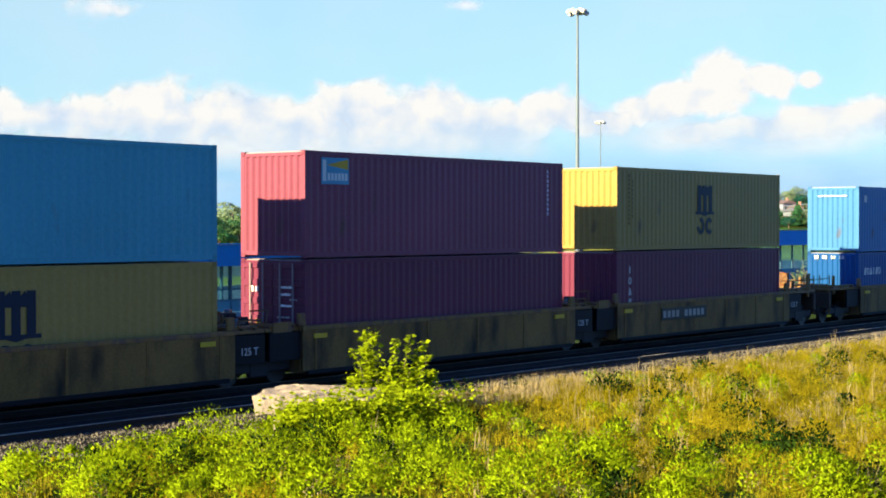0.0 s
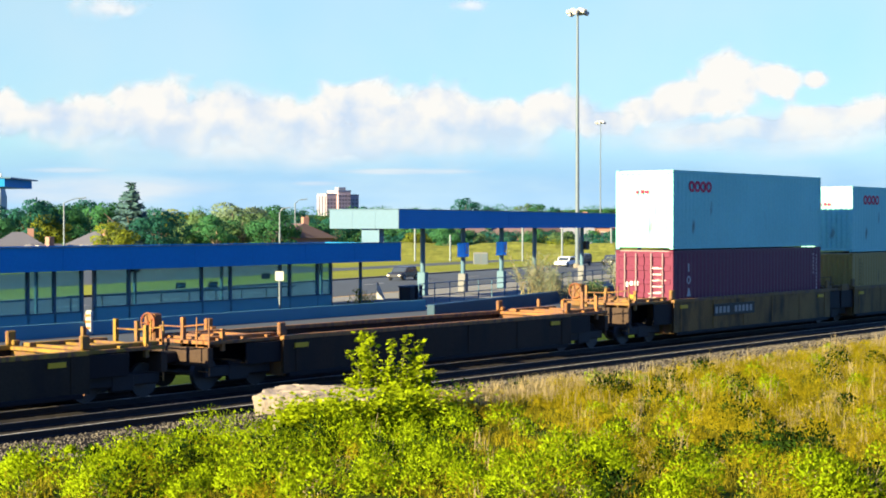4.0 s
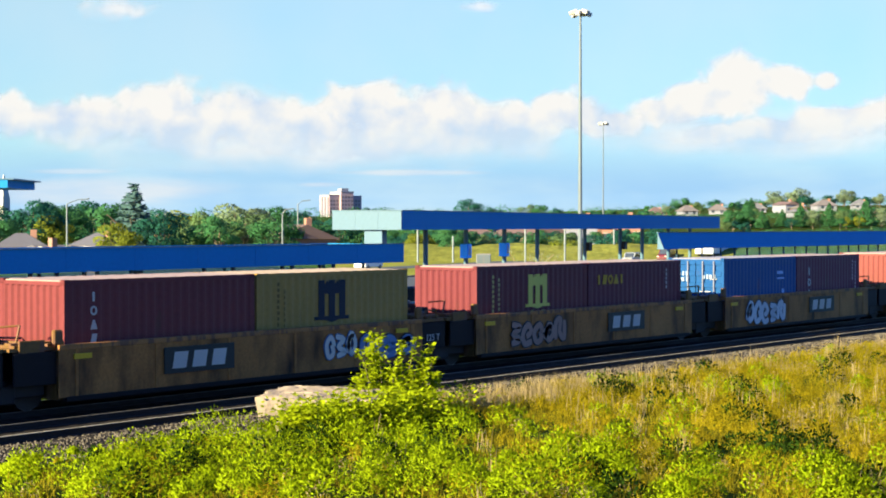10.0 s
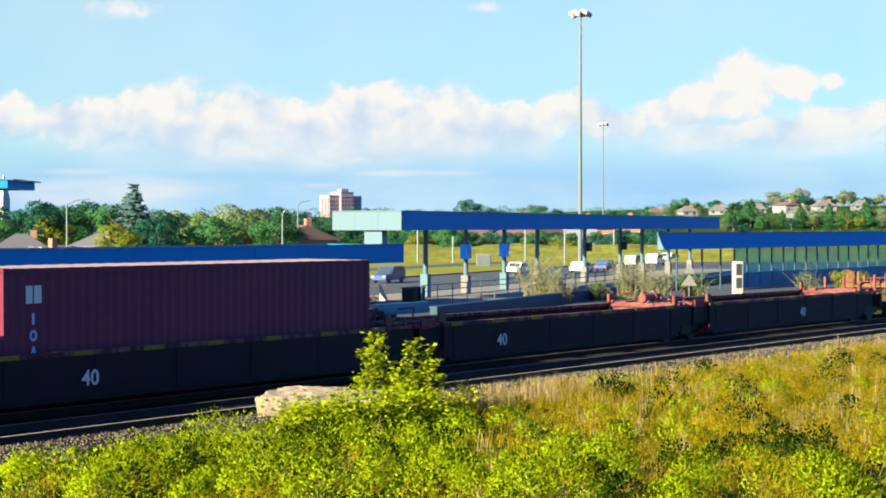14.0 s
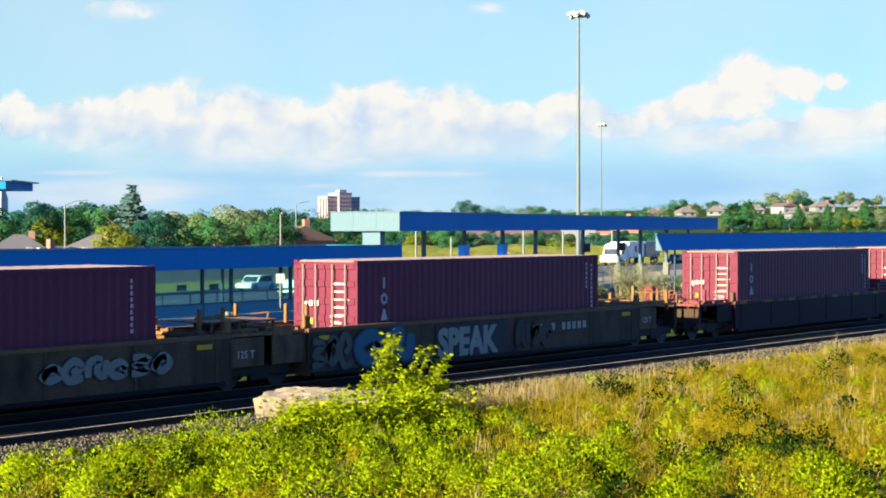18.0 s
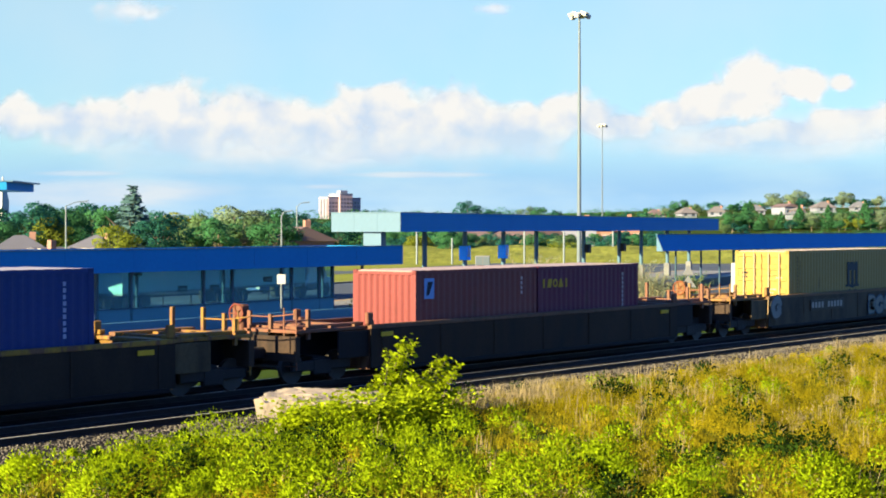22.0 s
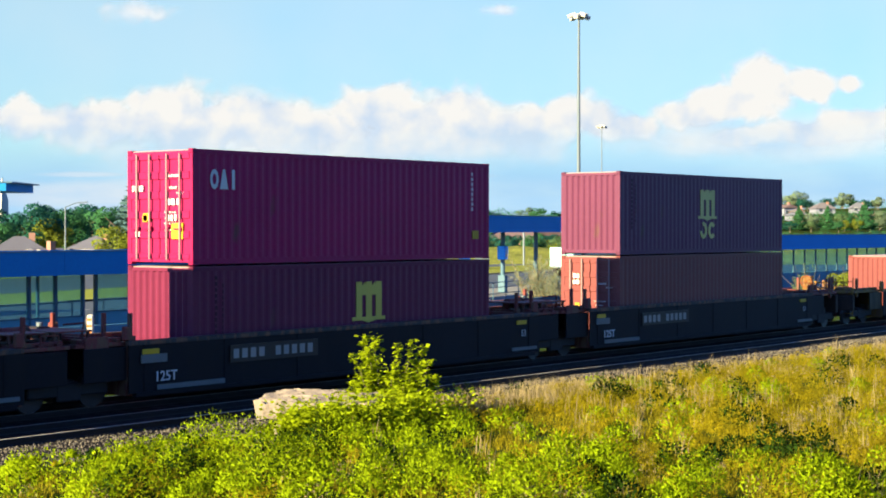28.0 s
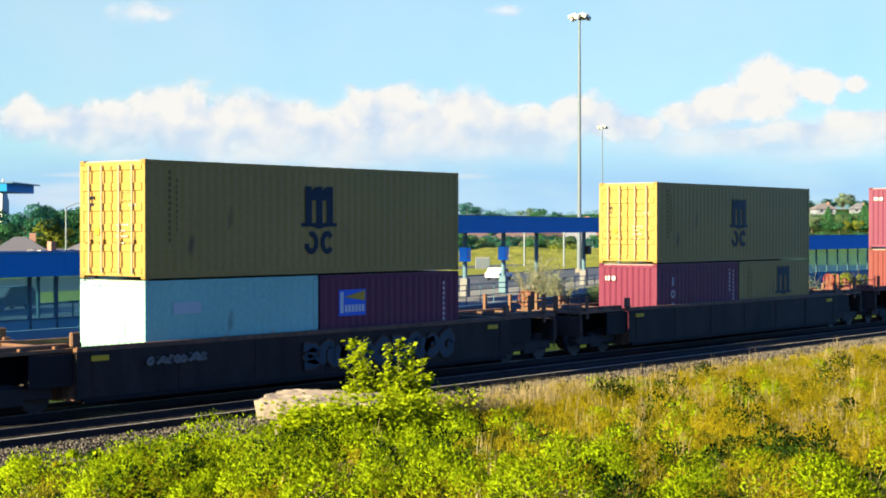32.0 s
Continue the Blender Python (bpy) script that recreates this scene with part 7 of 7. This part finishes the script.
def build_bush():
    rng = random.Random(8)
    # (side of the foot, side of the tip, height, spread of the leaves)
    shoots = ((-0.12, -0.34, 2.02, 0.085), (-0.25, -0.60, 2.00, 0.065), (-0.30, -0.70, 1.62, 0.085), (-0.15, -0.45, 1.72, 0.09), (0.05, 0.25, 1.86, 0.055), (0.10, 0.08, 1.28, 0.075),
              (0.20, 0.56, 1.96, 0.026), (0.25, 0.52, 1.22, 0.075), (0.35, 0.80, 1.78, 0.075), (0.42, 0.72, 1.45, 0.08), (0.45, 0.96, 1.50, 0.045), (0.55, 1.10, 1.12, 0.045),
              (-0.35, -0.72, 1.08, 0.13), (-0.15, -0.40, 1.20, 0.13), (0.05, 0.0, 1.12, 0.14), (0.25, 0.38, 1.10, 0.13), (0.45, 0.78, 1.05, 0.12), (-0.45, -0.66, 0.80, 0.16), (0.15, 0.2, 0.85, 0.17), (0.5, 0.82, 0.75, 0.15))
    for i, (foot, tip, h, spread) in enumerate(shoots):
        depth = 0.22 * math.sin(i * 2.4)
        spread *= 0.74
        base = tuple(RGT * foot + FWD * depth)
        lean = RGT * (tip - foot) + FWD * rng.uniform(-0.2, 0.2)

        def stem(bm):
            p = Vector((0, 0, 0))
            for k in range(5):
                q = lean * ((k + 1) / 5) ** 1.3 + Vector((0, 0, h * (k + 1) / 5))
                rod(bm, p, q, 0.022 * (1 - k / 6), 6, 0.022 * (1 - (k + 1) / 6))
                p = q
        s = part("stem", stem, M_BARK, BUSH, at=(*base,))
        g = np.random.default_rng(30 + i)
        n = int((90 + 90 * h) * (0.7 + 6 * spread))
        t = g.uniform(0.05, 1.04, n) ** 0.75
        p = np.array(lean)[None] * (t ** 1.3)[:, None] + np.array((0, 0, h))[None] * t[:, None]
        node = np.floor(t * 8 * max(1.0, h / 1.5))
        side = np.stack([np.cos(node * 2.4 + i), np.sin(node * 2.4 + i), 0 * node], 1)
        off = g.normal(size=(n, 3)) * (spread * (0.62 + 0.9 * t - 0.75 * t ** 3))[:, None] + side * (spread * 0.85)
        p += off
        ang = g.uniform(0, math.tau, n)
        u = np.stack([np.cos(ang), np.sin(ang), g.uniform(-0.6, 0.5, n)], 1)
        u /= np.linalg.norm(u, axis=1)[:, None]
        w = np.cross(u, np.array((0, 0, 1.0)) + g.normal(size=(n, 3)) * 0.5)
        w /= np.linalg.norm(w, axis=1)[:, None]
        z = (0.114 * g.uniform(0.55, 1.35, n))[:, None]
        d = off / (np.linalg.norm(off, axis=1)[:, None] + 1e-9)
        q = np.cross(u, w)
        flip = np.where((q * d).sum(1) < 0, -1.0, 1.0)[:, None]
        w, q = w * flip, q * flip
        nm = d * 0.5 + q * 0.7
        v = np.stack([p, p + u * z * 0.5 - w * z * 0.38, p + u * z, p + u * z * 0.5 + w * z * 0.38], 1).reshape(-1, 3)
        SOFT[v.shape[0], float(v[0, 0])] = np.repeat(nm / np.linalg.norm(nm, axis=1)[:, None], 4, 0)
        part("foliage", mesh_arrays("foliage", v, np.arange(n * 4).reshape(-1, 4), M_BUSH), None, s)
        STEMS.append((s, base))


build_bush()


def shrub(r, d, h, kind, label, n=1400, seed=3, wide=0.7):
    p = site(r, d)
    rng = np.random.default_rng(seed)
    t = thing("shrub", label, "shrub", "shrubs beyond the track", at=pose(p.x, p.y, -0.3))
    cs = [(rng.normal() * h * wide * 0.4, rng.normal() * h * wide * 0.4, h * rng.uniform(0.2, 0.8)) for _ in range(10)]
    rs = [(h * 0.22, h * 0.22, h * 0.2)] * 10
    v, f = leaf_cards(rng, cs, rs, n, 0.055)
    part("foliage", mesh_arrays("foliage", v, f, M_TREE[kind]), None, t)

    def twigs(bm):
        for c in cs * 4:
            q = Vector(c) + Vector(rng.normal(size=3)) * 0.25 * h
            rod(bm, (q.x * 0.15, q.y * 0.15, 0), q, 0.018, 5, 0.006)
    part("branchwork", twigs, M_STRAW if kind == 6 else M_BARK, t)["kind"] = "stuff"


def wispy_shrub(r, d, h, wide, stems, kind, label, seed):
    """Thin arching stems set with narrow grey leaves, so that one sees through it."""
    p = site(r, d)
    rng = np.random.default_rng(seed)
    t = thing("shrub", label, "shrub", "shrubs beyond the track", at=pose(p.x, p.y, -0.3))
    paths, leaves = [], []
    for i in range(stems):
        a, lean, hh = rng.uniform(0, math.tau), rng.uniform(0.1, 1.0) ** 0.8 * wide / 2, h * rng.uniform(0.45, 1.0)
        out = np.array((math.cos(a), math.sin(a), 0.0))
        foot = rng.normal(size=3) * np.array((1, 1, 0)) * wide * 0.14
        pts = [foot + out * lean * (k / 5) ** 1.7 + np.array((0, 0, hh * (k / 5) * (1 - 0.13 * (k / 5) ** 2))) for k in range(6)]
        paths.append(pts)
        for k in range(1, 6):
            for q in range(4 + 3 * k):
                s = rng.uniform()
                leaves.append(pts[k - 1] * (1 - s) + pts[k] * s + rng.normal(size=3) * 0.07)

    def twigs(bm):
        for pts in paths:
            for k in range(5):
                rod(bm, pts[k], pts[k + 1], 0.020 - 0.003 * k, 4, 0.017 - 0.003 * k)
    part("branchwork", twigs, M_STRAW, t)["kind"] = "stuff"
    c = np.array(leaves)
    n = len(c)
    u = rng.normal(size=(n, 3)) + np.array((0, 0, 0.7))
    u /= np.linalg.norm(u, axis=1)[:, None]
    w = np.cross(u, rng.normal(size=(n, 3)))
    w /= np.linalg.norm(w, axis=1)[:, None]
    z = rng.uniform(0.07, 0.16, n)[:, None]
    v = np.stack([c, c + u * z * 0.5 - w * z * 0.17, c + u * z, c + u * z * 0.5 + w * z * 0.17], 1).reshape(-1, 3)
    part("foliage", mesh_arrays("foliage", v, np.arange(n * 4).reshape(-1, 4), M_TREE[kind]), None, t)


wispy_shrub(5.5, 92, 3.5, 2.9, 60, 6, "tall thin grey-leaved shrub with arching stems", 1)
wispy_shrub(6.6, 91, 2.3, 2.4, 45, 6, "thin grey-leaved shrub with arching stems", 2)
wispy_shrub(11.4, 97, 2.9, 3.2, 75, 6, "spreading thin grey-leaved shrub", 4)
wispy_shrub(12.8, 96, 2.0, 2.6, 60, 6, "low spreading grey-leaved shrub", 5)
wispy_shrub(15.3, 98, 1.9, 2.4, 55, 2, "low olive shrub with arching stems", 9)
wispy_shrub(9.3, 95, 1.4, 2.2, 40, 2, "low olive shrub with arching stems", 10)
shrub(24.0, 104, 2.5, 2, "thin green shrub by the shelter", 700, 6, 0.5)
shrub(26.1, 103, 1.9, 3, "yellow-green shrub by the shelter", 3200, 7, 0.85)
shrub(-4.3, 86, 1.2, 3, "small yellow-green weed clump", 400, 8, 0.8)

# ---------- clouds: far sheets of vapour, much further than all else ----------


def cloud_mat(name, blobs, glow=0.174, edge=0.30, shade=(0.71, 0.83, 0.95), lit=(1.0, 0.985, 0.94), scale=0.0105, amp=1.5, offset=0.0, amount=1.0, flat=1.0, tone=(0.38, 0.62), foot=200.0, lift=0.0, fade=1.0):
    """Ragged vapour in soft ellipses (x, z, rx, rz), in metres on the sheet."""
    m = bpy.data.materials.new(name)
    m.use_nodes = True
    n, l = m.node_tree.nodes, m.node_tree.links
    n.remove(n["Principled BSDF"])

    def op(kind, a, b=0.0, c=None):
        q = n.new("ShaderNodeMath")
        q.operation = kind
        for i, s in enumerate((a, b) if c is None else (a, b, c)):
            if hasattr(s, "links"):
                l.new(s, q.inputs[i])
            else:
                q.inputs[i].default_value = s
        return q.outputs[0]
    tc = n.new("ShaderNodeTexCoord")
    sep = n.new("ShaderNodeSeparateXYZ")
    l.new(tc.outputs["Object"], sep.inputs[0])
    mp = n.new("ShaderNodeMapping")
    mp.inputs["Location"].default_value = (offset * 100, 0, offset * 130)
    mp.inputs["Scale"].default_value = (1, 1, flat)
    l.new(tc.outputs["Object"], mp.inputs[0])
    nz = n.new("ShaderNodeTexNoise")
    nz.inputs["Scale"].default_value, nz.inputs["Detail"].default_value, nz.inputs["Roughness"].default_value = scale, 8, 0.55
    nz.inputs["Distortion"].default_value = 0.4
    l.new(mp.outputs[0], nz.inputs["Vector"])
    nz2 = n.new("ShaderNodeTexNoise")
    nz2.inputs["Scale"].default_value, nz2.inputs["Detail"].default_value, nz2.inputs["Roughness"].default_value = scale * 1.0, 6, 0.5
    l.new(mp.outputs[0], nz2.inputs["Vector"])
    field = None
    for x, z, rx, rz in blobs:
        dx, dz = op("DIVIDE", op("SUBTRACT", sep.outputs[0], x), rx), op("DIVIDE", op("SUBTRACT", sep.outputs[2], z), rz)
        f = op("SUBTRACT", 1.0, op("SQRT", op("ADD", op("MULTIPLY", dx, dx), op("MULTIPLY", dz, dz))))
        field = f if field is None else op("SMOOTH_MAX", field, f, 0.12)
    rise = op("MULTIPLY", op("SUBTRACT", sep.outputs[2], foot), 1.0 / 170)
    dens = op("ADD", field, op("MULTIPLY", op("SUBTRACT", nz.outputs[0], 0.5), amp))
    al = n.new("ShaderNodeMapRange")
    al.interpolation_type = "SMOOTHSTEP"
    al.inputs[1].default_value, al.inputs[2].default_value, al.inputs[4].default_value = 0.0, edge, amount
    l.new(dens, al.inputs[0])
    tn = n.new("ShaderNodeMapRange")
    tn.inputs[1].default_value, tn.inputs[2].default_value = tone
    l.new(op("ADD", nz2.outputs[0], op("MULTIPLY", op("SUBTRACT", rise, 0.55), lift)), tn.inputs[0])
    mx = n.new("ShaderNodeMix")
    mx.data_type = "RGBA"
    mx.inputs[6].default_value, mx.inputs[7].default_value = (*shade, 1), (*lit, 1)
    l.new(tn.outputs[0], mx.inputs[0])
    em, tr, ms = n.new("ShaderNodeEmission"), n.new("ShaderNodeBsdfTransparent"), n.new("ShaderNodeMixShader")
    em.inputs[1].default_value = glow
    l.new(mx.outputs[2], em.inputs[0])
    soft_foot = n.new("ShaderNodeMapRange")
    soft_foot.interpolation_type = "SMOOTHSTEP"
    soft_foot.inputs[1].default_value, soft_foot.inputs[2].default_value, soft_foot.inputs[3].default_value = -0.15, 0.45, fade
    l.new(rise, soft_foot.inputs[0])
    l.new(op("MULTIPLY", al.outputs[0], soft_foot.outputs[0]), ms.inputs[0])
    l.new(tr.outputs[0], ms.inputs[1])
    l.new(em.outputs[0], ms.inputs[2])
    l.new(ms.outputs[0], n["Material Output"].inputs[0])
    return m


CLOUDS = []


def cloud(name, d, x0, x1, z0, z1, material, drift, label):
    """A sheet d metres off, its x along RGT and its z upwards; drift in metres to the right over the clip."""
    p = site(0, d)
    ob = sheet(name, [(x0, 0, z0), (x1, 0, z0), (x1, 0, z1), (x0, 0, z1)], [(0, 1, 2, 3)], material, label=label, category="cloud", kind="structure")
    CLOUDS.append((ob, p, drift))


S = 4200 / 2825.0


def puff(x, y, rx, ry):
    """An ellipse of the sky, in thousandths of the view: across, down from the top, and its radii."""
    return (x - 784) * S, (401 - y) * S, rx * S, ry * S


HAZE = dict(lit=(0.60, 0.84, 1.0), shade=(0.40, 0.69, 1.0))
cloud("haze_band", 4700, -4200, 4200, -120, 900, cloud_mat("haze", [puff(784, 400, 3600, 215)], scale=0.0016, offset=17, edge=0.65, amount=0.96, amp=0.25, flat=3.5, **HAZE), 40, "pale blue layer of low cloud above the horizon")
# added glowing sheet that brings the deep blue tinted sky back to pale
cloud("sky_paling_veil", 4760, -4200, 4200, 100, 1500, cloud_mat("sky_paling", [puff(784, 0, 4000, 500)], scale=0.0012, offset=29, edge=0.4, amount=0.70, amp=0.2, lit=(0.66, 0.84, 0.645), shade=(0.54, 0.81, 0.69)), 30, "glowing veil added to pale the deep blue sky")
cloud("low_streaks", 4600, -2600, 2600, 60, 500, cloud_mat("streaks", [puff(540, 318, 60, 7), puff(90, 330, 330, 36), puff(60, 292, 110, 8), puff(700, 295, 180, 8)], scale=0.004, offset=5, edge=0.7, amount=0.55, amp=0.7, flat=4, lit=(0.98, 0.95, 0.92), shade=(0.72, 0.84, 0.97)), 45, "thin pale streaks of cloud")
cloud("cloud_veil", 4500, -2600, 2600, 60, 700, cloud_mat("veil", [puff(500, 235, 620, 75), puff(1350, 225, 420, 55)], scale=0.004, offset=63, edge=0.7, amount=0.75, amp=0.9, flat=2.0, lit=(0.97, 0.96, 0.95), shade=(0.62, 0.80, 0.98)), 60, "soft veil of pale cloud")
cloud("cloud_bank_west", 4200, -2600, 1400, 60, 700, cloud_mat("cloud_west", [puff(275, 195, 100, 70), puff(310, 240, 80, 42), puff(140, 215, 150, 50), puff(10, 205, 60, 50), puff(420, 200, 130, 58), puff(480, 225, 150, 48), puff(350, 210, 200, 48)], offset=3, tone=(0.35, 0.56), edge=0.40, lift=0.18, fade=0.45, shade=(0.66, 0.79, 0.95), foot=215), 50, "bright cumulus cloud bank")
cloud("cloud_bank_mid", 4250, -2000, 1800, 60, 700, cloud_mat("cloud_mid", [puff(640, 190, 130, 60), puff(760, 190, 100, 52), puff(600, 240, 130, 45), puff(720, 235, 190, 48), puff(880, 225, 140, 58), puff(1000, 195, 105, 44), puff(1060, 215, 90, 30), puff(800, 215, 220, 45)], offset=41, tone=(0.35, 0.56), edge=0.40, lift=0.18, fade=0.45, shade=(0.66, 0.79, 0.95), foot=215), 75, "bright cumulus cloud bank")
cloud("cloud_bank_east", 4300, -1200, 2600, 60, 700, cloud_mat("cloud_east", [puff(1300, 140, 92, 58), puff(1235, 168, 105, 42), puff(1370, 135, 72, 40), puff(1165, 192, 90, 32), puff(1480, 208, 130, 36), puff(1380, 224, 110, 27), puff(1245, 232, 60, 22), puff(1455, 137, 28, 20), puff(1620, 200, 140, 44)], offset=92, tone=(0.28, 0.50), edge=0.40, lift=0.18, fade=0.45, shade=(0.66, 0.79, 0.95), foot=235), 118, "bright towering cumulus cloud")
cloud("high_wisps", 4350, -2600, 2600, 300, 900, cloud_mat("wisps", [puff(165, 2, 75, 26), puff(825, -4, 45, 16)], scale=0.012, offset=9, lit=(1, 0.98, 0.95), shade=(0.9, 0.95, 1.0), edge=0.9, amp=2.2, amount=0.9), 105, "small high puffs of cloud")


# ---------- what moves ----------


def motions():
    for ob, s, y, z in MOVING:
        walk(ob, [(0, pose(s, y, z)), (32, pose(s + SPEED * 32, y, z))])
    for ob, p, drift in CLOUDS:
        q = p + RGT * drift
        walk(ob, [(0, pose(p.x, p.y, p.z, 0, 0, SITE_TURN)), (32, pose(q.x, q.y, q.z, 0, 0, SITE_TURN))])
    # each vehicle waits beyond the view, drives through, and stops beyond it
    waiting = {}
    for ob, u, t, v, speed in TRAFFIC:
        a, b = (-62.0, 205.0) if speed > 0 else (205.0, -62.0)
        k = waiting[v] = waiting.get(v, -1) + 1
        back = 9.0 if ob.name.startswith("motor") else 24.0
        a, b = a - math.copysign(min(k, 3) * back * 0.9, speed), b
        turn = 0 if speed > 0 else 180
        t0, t1 = t + (a - u) / speed, t + (b - u) / speed
        z = -0.2 if v < 10 else -0.155
        path = [(0.0, a)] if t0 > 0.05 else []
        n = 10
        path += [(q, u + speed * (q - t)) for q in [t0 + (t1 - t0) * i / n for i in range(n + 1)] if 0 < q < 32]
        if t0 <= 0.05:
            path.insert(0, (0.0, u - speed * t))
        path.append((32.0, b + math.copysign(9.0 * (k % 4), speed) if t1 < 32 else u + speed * (32 - t)))
        walk(ob, [(q, lane_pose(w, v, z, turn)) for q, w in path])
    # gusts along the track: the bush leans with the train's wind
    gust = ((0, 0), (2, 2), (3, -2), (6, -3), (9, 2), (12, 3), (14, 5), (16, 12), (18, 18), (20, 26), (21, 34), (22, 30), (23, 24), (24, 18), (25.5, 7), (27.5, 1), (29, -1), (30, -2), (31, -4), (32, -9))
    for i, (ob, base) in enumerate(STEMS):
        f = 0.8 + 0.05 * (i % 5)
        walk(ob, [(t, pose(*base, 0.45 * a * f, a * f + 2 * math.sin(t * 2.1 + i), 0)) for t, a in gust])


motions()
